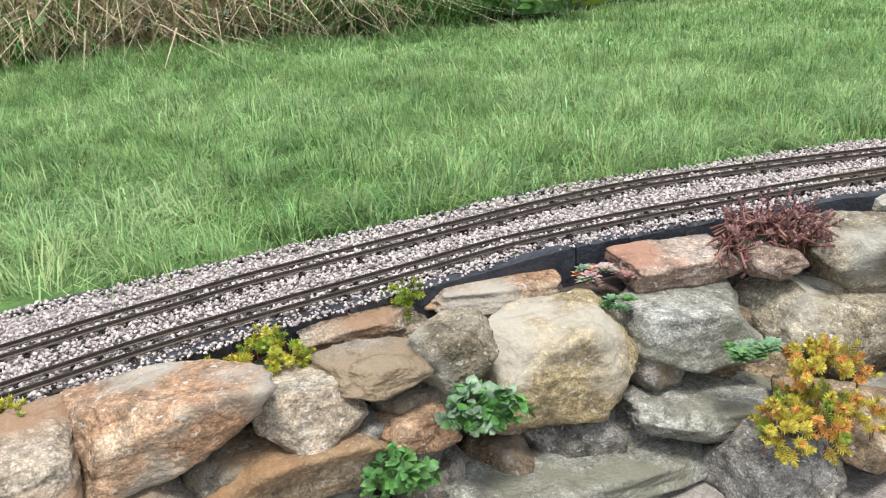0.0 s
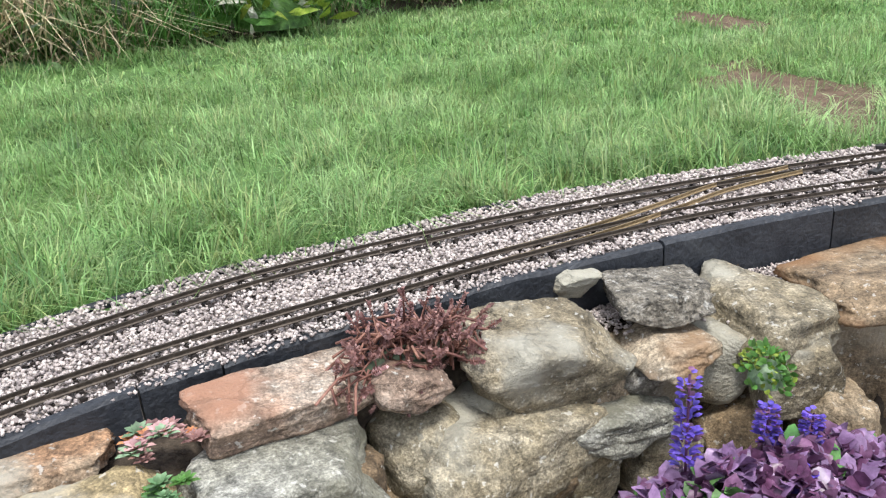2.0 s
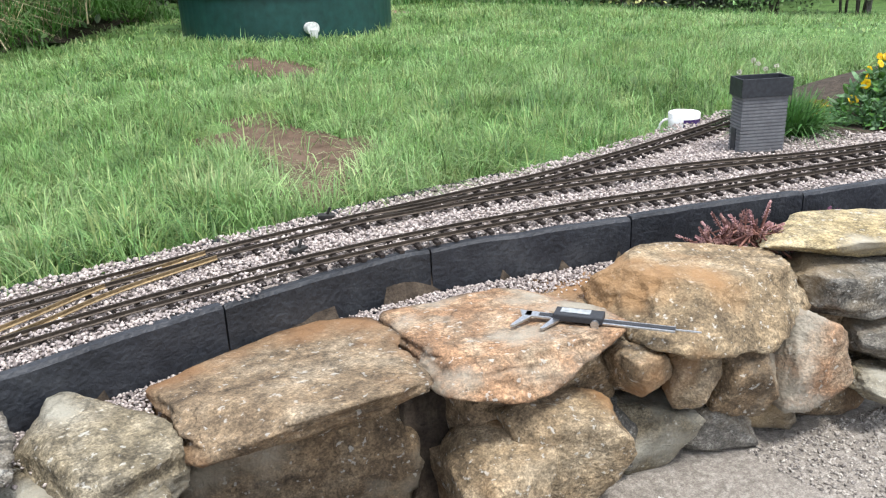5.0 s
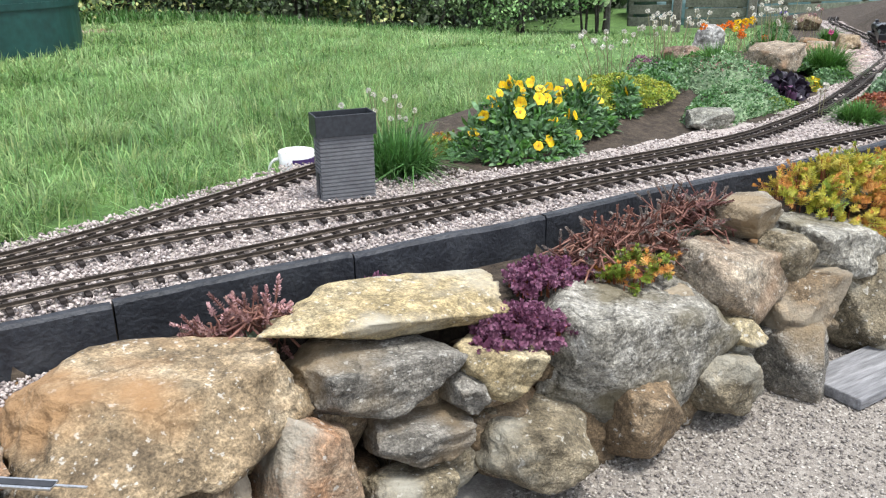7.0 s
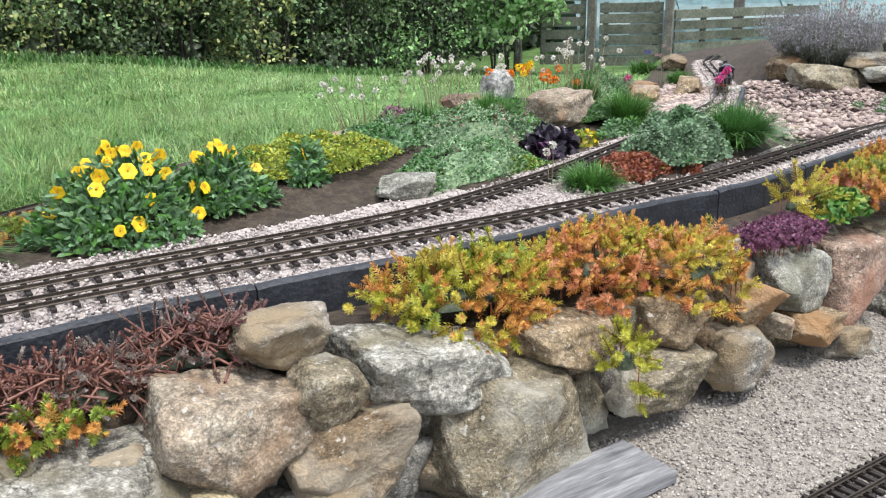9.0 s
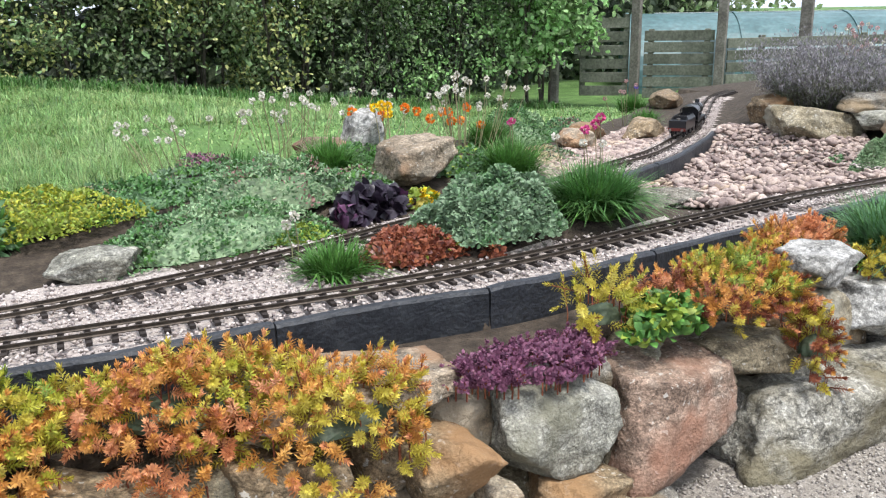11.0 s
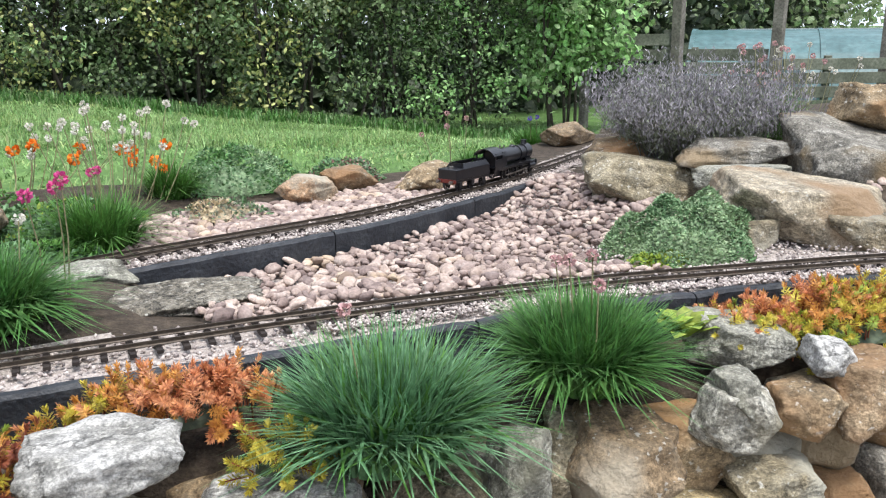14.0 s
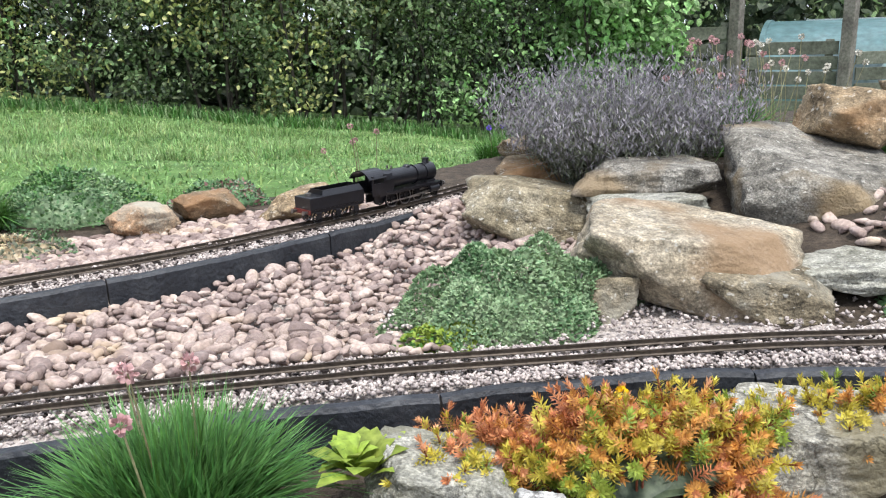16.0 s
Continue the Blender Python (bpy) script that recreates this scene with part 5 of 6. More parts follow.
def sedum(name, label, x, y, z, rx, ry, h, n, mats, yaw=0, ln=.03, needle=.0105, fat=.0024, k=54, tips=True, fall=0.0, bare=0.0):
    """Creeping stonecrop: many short shoots ringed with fleshy needles."""
    ob = plant(name, label, "plant", x, y, z, "creeping stonecrop")
    ob.rotation_euler[2] = radians(yaw)
    n = int(n * 1.3)
    p, nr = dome(rx, ry, h, n)
    p[:, 2] -= fall * np.clip(-p[:, 1] / ry, 0, 1) ** 1.5
    d = nr * (1 - .45 * bare) + rng.normal(0, .6 + .35 * bare, (n, 3)) + [0, -.3, -.05]
    d /= np.linalg.norm(d, axis=1, keepdims=True)
    L = ln * rng.uniform(.8, 1.5, n)
    u = np.tile(np.linspace(.25 + .4 * bare, 1, k), n)
    i = np.repeat(np.arange(n), k)
    s = np.cross(d, [.2, .5, .84])
    s /= np.linalg.norm(s, axis=1, keepdims=True)
    t = np.cross(d, s)
    a = np.tile(np.arange(k) * 2.4, n) + i
    rad = s[i] * np.cos(a)[:, None] + t[i] * np.sin(a)[:, None]
    base = p[i] + d[i] * (L[i] * u)[:, None]
    ax = rad + d[i] * (.35 + 1.1 * (u > .8))[:, None]
    q = needle * (1.1 - .35 * u) * rng.uniform(.8, 1.2, n * k)
    v, f = needle_arrays(base, ax, d[i], q, np.full(n * k, fat))
    m = len(mats)
    g = np.clip(((.5 + .4 * np.sin(p[:, 0] * 16 + x * 9) * np.sin(p[:, 1] * 19 + y * 7) + rng.normal(0, .17, n)) * m).astype(int), 0, m - 1)
    idx = np.repeat(g[i], 2)
    if tips:
        idx = np.where(np.repeat((u > .82) & (i % 4 == 0), 2), np.clip(idx + 1, 0, m - 1), idx)
    under(raw("foliage", v, f, mats, idx), ob)
    st = [tube([p[j] - [0, 0, .02], p[j], p[j] + d[j] * L[j]], .0013, .001, 4) for j in range(0, n, 3)]
    if bare:
        for j in range(n):
            s0, e0 = p[j] + rng.normal(0, .035, 3) * [1, .7, .15], p[j] + d[j] * L[j] * .8
            st.append(tube([s0, (s0 + p[j]) / 2 + [0, 0, .012], p[j], e0], .002, .0014, 5))
    under(raw("stem_growth", *merge(st), [G_STEM if bare else G_RUST]), ob)
    # added dark core: its colour stands for the shade down between the shoots
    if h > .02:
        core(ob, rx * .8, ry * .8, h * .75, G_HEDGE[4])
    return ob


def rosettes(name, label, x, y, z, rx, ry, n, r, mats, h=.012, k=14):
    """Fleshy rosettes side by side."""
    ob = plant(name, label, "plant", x, y, z, "rosette plants")
    p, nr = dome(rx, ry, h, n)
    for j in range(n):
        a = np.arange(k) * 2.4
        t = np.linspace(.2, 1, k)
        rad = np.stack([np.cos(a), np.sin(a), (1.3 - t) * 1.1], 1)
        s = r * rng.uniform(.6, 1.3)
        v, f = leaf_arrays(np.tile(p[j], (k, 1)) + rad * .1 * s, rad, np.tile([[0, 0, 1.0]], (k, 1)), s * (.5 + .5 * t), s * .42 * np.ones(k), .35)
        under(raw("rosette", v, f, [mats[rng.integers(len(mats))]]), ob)
    return ob


def bugle(x, y, z, rx, ry, h, n, spikes):
    """Purple carpeting bugle with upright violet spikes."""
    # the blackish inner core paints the shade beneath the purple leaves
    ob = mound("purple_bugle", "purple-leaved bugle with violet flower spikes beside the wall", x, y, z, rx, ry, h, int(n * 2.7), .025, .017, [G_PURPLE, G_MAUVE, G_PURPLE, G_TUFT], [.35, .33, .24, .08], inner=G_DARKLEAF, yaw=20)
    for sx, sy, sz, sh in spikes:
        m = 130
        u = rng.random(m)
        a = rng.uniform(0, 2 * np.pi, m)
        rad = np.stack([np.cos(a), np.sin(a), .35 * np.ones(m)], 1)
        b = np.stack([np.full(m, sx), np.full(m, sy), sz + sh * u], 1) + rad * .006
        v, f = leaf_arrays(b, rad, np.tile([[0, 0, 1.0]], (m, 1)), .012 * (1.2 - .6 * u), .007 * np.ones(m))
        under(raw("flower_spike", v, f, [F_VIOLET, G_PURPLE], np.repeat((rng.random(m) < .22).astype(int), 4)), ob)
        under(raw("spike_stem", *tube([(sx, sy, sz - .05), (sx, sy, sz + sh)], .002, .0015, 5), [G_PURPLE]), ob)
    return ob


def pansies(x, y, z, r, count, h, seed):
    """A leafy clump with flat five-petalled yellow flowers facing out."""
    g = random.Random(seed)
    ob = plant("yellow_pansy", "clump of yellow pansies with dark green leaves", "flower", x, y, z, "yellow pansies")
    n = int(2600 * r / .15)
    p, nr = dome(r, r * .7, h * .92, n)
    p[:, 2] *= rng.uniform(.3, 1, n)
    ax = nr + unit(n) * .8
    under(raw("foliage", *leaf_arrays(p, ax, nr, .027 * rng.uniform(.6, 1.2, n), .0085 * rng.uniform(.7, 1.3, n)), [G_THYME, G_MID], np.repeat((rng.random(n) < .35).astype(int), 4)), ob)
    for _ in range(count):
        a, u = g.uniform(0, 2 * math.pi), math.sqrt(g.random())
        c = np.array([r * u * math.cos(a), r * .7 * u * math.sin(a), h * .92 * (1 - u ** 2.4) + g.uniform(.004, .028)])
        face = np.array([g.gauss(-.25, .35), g.gauss(-.8, .25), g.gauss(.35, .3)])
        face /= np.linalg.norm(face)
        s = np.cross(face, [0, 0, 1.0])
        s /= np.linalg.norm(s)
        t = np.cross(s, face)
        ang = np.array([.3, 1.25, 2.2, 3.4, 5.4, 4.4])
        ax = s * np.cos(ang)[:, None] + t * np.sin(ang)[:, None] + face * .12
        k, R = len(ang), g.uniform(.010, .016)
        fl = under(raw("flower", *leaf_arrays(np.tile(c, (k, 1)) + ax * .001, ax, np.tile(face, (k, 1)), np.full(k, R), np.full(k, R * 1.15), .1), [F_YELLOW]), ob)
        under(raw("flower_eye", *leaf_arrays(c + np.array([face * .003]), np.array([t]), np.array([face]), np.array([.0035]), np.array([.0035])), [F_ORANGE]), fl)
        under(raw("stalk", *tube([c * [.6, .6, 0], c * [.9, .9, .6], c - face * .002], .0014, .001, 5), [G_MID]), ob)
    return ob


def stalks(x, y, z, rx, ry, n, h, m, label, seed, r=.011, name="thrift_flowers"):
    """A loose stand of thin stems with round heads."""
    ob = plant(name, label, "flower", x, y, z, "faded thrift flowers")
    g = random.Random(seed)
    flower_heads(ob, [(g.gauss(0, rx), g.gauss(0, ry), h * g.uniform(.6, 1.1)) for _ in range(n)], r, m)
    return ob


# planted pockets on the wall, from the start of the walk on
sedum("golden_stonecrop", "clump of golden-yellow stonecrop on the wall top", -.265, .99, .395, .045, .035, .03, 46, [G_LIME, G_YELLOWGREEN, G_GOLD], ln=.02)
sedum("golden_stonecrop", "small tuft of yellow stonecrop between stones", -.094, 1.135, .405, .025, .02, .02, 22, [G_LIME, G_YELLOWGREEN], ln=.018)
sedum("golden_stonecrop", "clump of golden-yellow stonecrop on the wall top", -.545, .835, .40, .035, .03, .025, 30, [G_LIME, G_YELLOWGREEN, G_GOLD], ln=.02)
sedum("golden_stonecrop", "small tuft of yellow stonecrop between stones", -.33, .955, .40, .015, .014, .012, 12, [G_LIME, G_YELLOWGREEN], ln=.014)
mound("saxifrage", "grey-green saxifrage against the kerb", -.41, .925, .40, .03, .022, .018, 90, .012, .005, [G_GREY])
mound("saxifrage", "grey-green saxifrage against the kerb", -.5, .86, .39, .03, .025, .02, 90, .012, .005, [G_GREY, G_MID])
rosettes("houseleek", "grey and pink houseleek rosettes beside the kerb", .205, 1.185, .405, .035, .03, 26, .016, [G_GREY, G_PINKDRY, G_CORAL, F_BLUSH])
rosettes("houseleek", "green houseleek rosettes in a crevice", .22, 1.12, .385, .02, .02, 8, .014, [G_MID, G_THYME])
sedum("pink_stonecrop", "dusty pink stonecrop sprawling over the wall top", .50, 1.29, .405, .10, .045, .035, 90, [G_PINKDRY, G_PINKDRY, F_BLUSH], yaw=18, ln=.04, needle=.0072, fat=.0042, k=32, tips=False, bare=.7)
sedum("rust_stonecrop", "rust and gold stonecrop growing between stones", .45, .965, .27, .08, .05, .03, 80, [G_LIME, G_GOLD, G_ORANGE], ln=.02, yaw=20)
sedum("rust_stonecrop", "rust and gold stonecrop growing between stones", .47, 1.0, .33, .04, .04, .02, 40, [G_GOLD, G_ORANGE], ln=.02)
rosettes("houseleek", "green houseleek rosettes in a crevice", .40, 1.04, .335, .06, .03, 16, .02, [G_GREY, G_MID, G_THYME])
mound("ivy", "green leafy creeper in a wall crevice", .01, .93, .335, .05, .03, .04, 120, .018, .014, [G_MID, G_TUFT, G_GREY])
mound("ivy", "green leafy creeper in a wall crevice", -.10, .88, .28, .04, .03, .04, 90, .018, .012, [G_MID, G_TUFT])
mound("ivy", "green leafy creeper at the wall foot", -.33, .76, .30, .05, .03, .03, 90, .016, .012, [G_MID, G_GREY])
bugle(.80, 1.02, .265, .19, .10, .075, 420, [(-.02, .06, .075, .115), (.10, .05, .06, .05), (.06, -.03, .05, .035)])
bugle(.97, 1.06, .235, .12, .10, .07, 220, [(-.02, .05, .07, .05)])
sedum("golden_stonecrop", "yellow stonecrop creeping through the bugle", .72, .99, .28, .09, .05, .02, 50, [G_LIME, G_YELLOWGREEN, G_GOLD], ln=.018)
mound("saxifrage", "pale green saxifrage below the wall top", .945, 1.215, .33, .03, .03, .05, 130, .012, .007, [G_GREY, G_LIME, G_MID])
sedum("pink_stonecrop", "pink stonecrop against the kerb", 2.07, 1.285, .375, .075, .035, .035, 55, [G_PINKDRY, F_BLUSH], yaw=-15, ln=.04, needle=.0072, fat=.0042, k=32, tips=False, bare=.7)
sedum("plum_stonecrop", "plum-coloured mat of stonecrop by the kerb", 2.27, 1.25, .385, .05, .025, .015, 95, [G_PLUMMAT], yaw=-15, ln=.014, needle=.0085, fat=.0055, k=18, tips=False)
sedum("plum_stonecrop", "plum-coloured mat of stonecrop spilling between stones", 2.35, 1.045, .372, .06, .042, .014, 285, [G_PLUMMAT], yaw=-30, ln=.014, needle=.0085, fat=.0055, k=18, tips=False, fall=.04)
sedum("plum_stonecrop", "plum-coloured mat of stonecrop by the kerb", 2.50, 1.11, .385, .06, .04, .015, 152, [G_PLUMMAT], yaw=-20, ln=.014, needle=.0085, fat=.0055, k=18, tips=False)
sedum("dry_stonecrop", "brownish pink stonecrop with bare red stems", 2.66, 1.075, .385, .12, .05, .04, 120, [G_STEM, G_SHOOT, G_SHOOT, G_PINKDRY], yaw=-17, ln=.042, needle=.0062, fat=.0034, k=30, tips=False, bare=1.0)
sedum("dry_stonecrop", "brownish pink stonecrop with bare red stems", 2.84, 1.05, .395, .11, .05, .04, 110, [G_STEM, G_SHOOT, G_SHOOT, G_PINKDRY], yaw=-17, ln=.042, needle=.0062, fat=.0034, k=30, tips=False, bare=1.0)
sedum("rust_stonecrop", "orange and green stonecrop between stone and kerb", 2.62, 1.02, .38, .06, .03, .02, 50, [G_LIME, G_ORANGE, G_RUST], yaw=-17, ln=.02)
sedum("golden_stonecrop", "large golden and orange stonecrop spilling over the wall", 3.24, .925, .395, .17, .085, .05, 330, [G_LIME, G_YELLOWGREEN, G_GOLD, G_ORANGE], yaw=-17, ln=.032, fall=.05)
sedum("golden_stonecrop", "large golden and orange stonecrop spilling over the wall", 3.50, .845, .395, .15, .08, .05, 260, [G_YELLOWGREEN, G_GOLD, G_ORANGE, G_CORAL], yaw=-15, ln=.03, fall=.06)
sedum("golden_stonecrop", "hanging strand of yellow-green stonecrop", 3.36, .70, .30, .035, .025, .05, 34, [G_LIME, G_YELLOWGREEN], ln=.025, fall=.05)
sedum("orange_stonecrop", "orange stonecrop spilling over the wall stones", 3.63, .745, .375, .13, .075, .045, 200, [G_GOLD, G_ORANGE, G_CORAL], ln=.032, yaw=-14, fall=.07)
sedum("plum_stonecrop", "dull mauve mat of stonecrop behind the wall stones", 3.92, .70, .378, .14, .06, .012, 323, [G_PLUMMAT], yaw=-12, ln=.014, needle=.0085, fat=.0055, k=18, tips=False)
mound("sedum_green", "fresh green creeping plant below the kerb", 4.19, .665, .375, .085, .05, .045, 260, .02, .014, [G_MID, G_LIME, G_MID])
sedum("orange_stonecrop", "orange and yellow-green stonecrop over the wall", 4.10, .72, .395, .06, .04, .05, 40, [G_LIME, G_YELLOWGREEN, G_GOLD], ln=.045, yaw=-10)
sedum("orange_stonecrop", "orange and yellow-green stonecrop over the wall", 4.34, .65, .40, .15, .09, .035, 300, [G_LIME, G_GOLD, G_ORANGE, G_RUST, G_CORAL], ln=.03, yaw=-12, fall=.02)
sedum("orange_stonecrop", "orange and yellow-green stonecrop over the wall", 4.62, .69, .405, .13, .045, .035, 150, [G_GOLD, G_ORANGE, G_CORAL], ln=.028, yaw=-8)
sedum("orange_stonecrop", "hanging strand of rusty stonecrop", 4.41, .535, .31, .045, .03, .06, 60, [G_GOLD, G_RUST, G_ORANGE], ln=.025, fall=.06)
sedum("orange_stonecrop", "hanging strand of yellow-green stonecrop", 4.70, .565, .385, .045, .03, .025, 24, [G_LIME, G_GOLD], ln=.025, fall=.02)
tuft(4.83, .575, .37, .17, .135, 2400, G_TUFTPALE, "large bluish-green grassy tuft of thrift spilling over the wall", 1, .85)
tuft(5.115, .58, .39, .15, .12, 2400, G_TUFT, "dark green grassy tuft of thrift on the wall top", 4, .9)
rosettes("primula", "fresh light green leafy rosette on the wall top", 5.275, .575, .41, .02, .02, 3, .05, [G_LIME, G_MID])
sedum("orange_stonecrop", "bright orange and yellow stonecrop on the wall top", 5.38, .545, .41, .07, .06, .02, 60, [G_LIME, G_GOLD, G_CORAL], ln=.025, yaw=-20)
sedum("orange_stonecrop", "bright orange and yellow stonecrop on the wall top", 5.53, .485, .405, .15, .085, .04, 300, [G_LIME, G_GOLD, G_ORANGE, G_CORAL], ln=.032, yaw=-22, fall=.04)
sedum("orange_stonecrop", "orange stonecrop at the kerb", 5.78, .44, .40, .12, .05, .03, 130, [G_LIME, G_GOLD, G_ORANGE], ln=.028, yaw=-25)
stalks(5.55, .53, .43, .004, .004, 1, .03, F_YELLOW, "single small yellow flower beside the wall", 44, r=.009, name="yellow_flower")

# behind the tracks
tuft(2.70, 1.66, ZK - .01, .17, .12, 800, G_TUFT, "dark green grassy tuft beside the water tower", 0, 1.0)
pansies(3.02, 1.57, ZK, .16, 30, .155, 3)
pansies(3.22, 1.56, ZK, .10, 10, .11, 5)
pansies(3.44, 1.56, ZK, .045, 5, .085, 8)
mound("lime_mat", "bright lime-green moss-like cushion", 3.50, 1.64, ZK, .26, .13, .06, 5200, .009, .005, [G_LIME, G_YELLOWGREEN, G_LIME, G_MID], [.4, .25, .25, .1], inner=G_LIME)
sedum("rust_stonecrop", "orange and green stonecrop edging the flowers", 2.87, 1.70, ZK, .06, .04, .02, 50, [G_LIME, G_ORANGE], ln=.02)
mound("thyme", "spreading grey-green thyme with fine leaves", 3.80, 1.42, ZK, .24, .11, .075, 2200, .010, .005, [G_THYMEPALE, G_THYME, G_TUFT])
mound("thyme", "spreading grey-green thyme with fine leaves", 4.00, 1.56, ZK + .02, .20, .13, .09, 2000, .010, .005, [G_THYMEPALE, G_THYME, G_PINKDRY], [.45, .4, .15])
mound("thyme", "spreading green thyme with fine leaves", 3.72, 1.66, ZK + .01, .14, .09, .05, 1000, .012, .006, [G_THYME, G_TUFT])
mound("pink_heather", "low dull pink flowering cushion at the lawn edge", 3.98, 1.82, ZK + .03, .10, .06, .06, 600, .01, .005, [G_PLUMMAT, G_THYME, G_PINKDRY])
tuft(3.87, 1.10, ZK - .006, .10, .07, 700, G_MID, "small green grassy tuft between the tracks", 0, 1.0)
mound("red_sedum", "rust-red creeping plant between the tracks", 4.02, 1.09, ZK, .10, .075, .045, 900, .013, .007, [G_RUST, G_RUST, G_PINKDRY, G_LIME], [.45, .4, .1, .05])
mound("stonecrop_mound", "rounded mound of pale grey-green fleshy leaves", 4.22, 1.075, ZK, .165, .105, .095, 4200, .013, .0085, [G_GREY, G_GREY, G_THYME])
mound("red_sedum", "small rust-red shoot among grey leaves", 4.13, .985, ZK, .02, .015, .03, 50, .012, .007, [G_RUST])
tuft(4.45, 1.03, ZK, .15, .115, 1700, G_TUFT, "dark green grassy tuft at the track side", 3, 1.1, F_WHITE)
mound("dark_heuchera", "blackish purple broad-leaved plant below the boulder", 4.17, 1.42, ZK + .03, .10, .05, .05, 170, .036, .026, [G_DARKLEAF, G_DARKLEAF, G_PURPLE], [.5, .35, .15], yaw=20)
mound("yellow_foliage", "yellow leafy tuft beside the boulder", 4.30, 1.40, ZK + .03, .04, .03, .04, 80, .018, .012, [G_GOLD, F_YELLOW, G_LIME])
tuft(4.25, 1.70, .48, .11, .10, 600, G_MID, "green grassy tuft on the bank", 0, 1.0)
tuft(4.66, 1.48, .46, .13, .13, 900, G_MID, "green grassy tuft on the bank with flower stalks", 2, .9, F_PINK)
tuft(4.05, 1.78, .47, .1, .08, 500, G_TUFT, "green grassy tuft on the bank", 0, 1.0)
mound("thyme", "grey-green bushy cushion behind the track", 5.02, 1.83, .45, .17, .09, .10, 2600, .010, .005, [G_THYMEPALE, G_THYME, G_TUFT])
mound("thyme", "grey-green bushy cushion behind the track", 5.36, 1.93, .44, .12, .06, .06, 700, .012, .006, [G_THYME, G_PINKDRY, G_GREY], [.5, .2, .3])
tuft(4.86, 1.78, .46, .10, .10, 500, G_MID, "green grassy tuft on the bank", 0, .9)
tuft(5.74, 1.86, .43, .08, .08, 450, G_MID, "small green grassy tuft beyond the track", 0, .8)
mound("dry_cushion", "dry brown cushion plant beside stones", 4.93, 1.62, .44, .11, .06, .035, 500, .012, .005, [G_STRAW, G_LAVGREEN, G_THYME])
stalks(4.25, 1.9, .48, .13, .06, 22, .17, F_WHITE, "faded white thrift heads on thin stalks", 21)
stalks(4.72, 1.72, .47, .08, .06, 26, .20, F_WHITE, "dense faded white thrift heads on thin stalks", 22)
stalks(4.00, 1.95, .47, .15, .05, 14, .15, F_WHITE, "faded white thrift heads on thin stalks", 23)
stalks(4.55, 1.95, .47, .12, .05, 14, .13, F_WHITE, "faded thrift heads at the lawn edge", 24)
stalks(4.52, 1.78, .48, .06, .04, 5, .12, F_ORANGE, "orange poppy-like flowers on thin stems", 25, .018, "orange_flowers")
stalks(4.80, 1.90, .45, .08, .04, 7, .10, F_ORANGE, "orange poppy-like flowers on thin stems", 26, .018, "orange_flowers")
stalks(4.42, 1.68, .50, .05, .03, 4, .15, F_YELLOW, "yellow pansies on tall stems beside the boulder", 27, .016, "yellow_flowers")
stalks(4.55, 1.1, .44, .05, .05, 3, .2, F_PINK, "magenta flowers on thin stems", 28, .014, "pink_flowers")
stalks(5.72, 1.92, .42, .04, .03, 5, .17, F_BLUSH, "faded brownish thrift heads on thin stalks", 29, .01)
stalks(3.86, 1.2, .43, .03, .02, 2, .13, F_WHITE, "single white flower head on a stem", 30, .012)
stalks(2.8, 1.78, .42, .07, .04, 12, .14, F_WHITE, "small pale yellow flower heads behind the tower", 31, .008)

mound("thyme", "low green thyme edging the middle track", 3.68, 1.43, ZK, .12, .07, .035, 800, .011, .006, [G_THYME, G_MID, G_GREY])
mound("lime_mat", "low lime-green stonecrop edging the track", 3.95, 1.36, ZK, .09, .05, .025, 500, .009, .006, [G_LIME, G_MID, G_THYME])
mound("saxifrage", "pale green low plants on the bank", 4.2, 1.56, ZK, .14, .09, .05, 800, .013, .007, [G_GREY, G_MID, G_PINKDRY], [.5, .4, .1])
mound("thyme", "low green cover along the lawn edge", 4.6, 1.62, ZK, .16, .12, .045, 900, .013, .007, [G_THYME, G_MID, G_LIME], [.5, .35, .15])
mound("thyme", "low green cover along the lawn edge", 4.35, 1.78, ZK, .2, .1, .04, 900, .013, .007, [G_THYME, G_MID, G_TUFT])
mound("thyme", "low green cover on the bank", 3.9, 1.72, ZK, .2, .12, .045, 1000, .013, .007, [G_THYME, G_MID, G_GREY])
mound("thyme", "low green cover behind the track", 4.55, 1.42, ZK, .14, .06, .04, 600, .013, .007, [G_THYME, G_MID])

# beside the slab and above
mound("thyme", "dense dark green thyme mound beside the slab", 5.60, .87, ZK, .19, .115, .115, 10500, .0075, .0042, [G_THYMEPALE, G_THYMEPALE, G_THYME])
mound("lime_mat", "low lime-green stonecrop at the track edge", 5.475, .82, ZK - .004, .095, .045, .035, 600, .008, .006, [G_LIME, G_MID])
mound("lime_mat", "mossy green patch beside the flat stone", 6.12, .64, ZK, .08, .04, .03, 300, .01, .006, [G_LIME, G_THYME])
mound("pink_heather", "small pink flowering cushion at the pebbles' edge", 5.62, 1.08, ZK, .035, .03, .025, 120, .01, .006, [F_BLUSH, G_THYME])


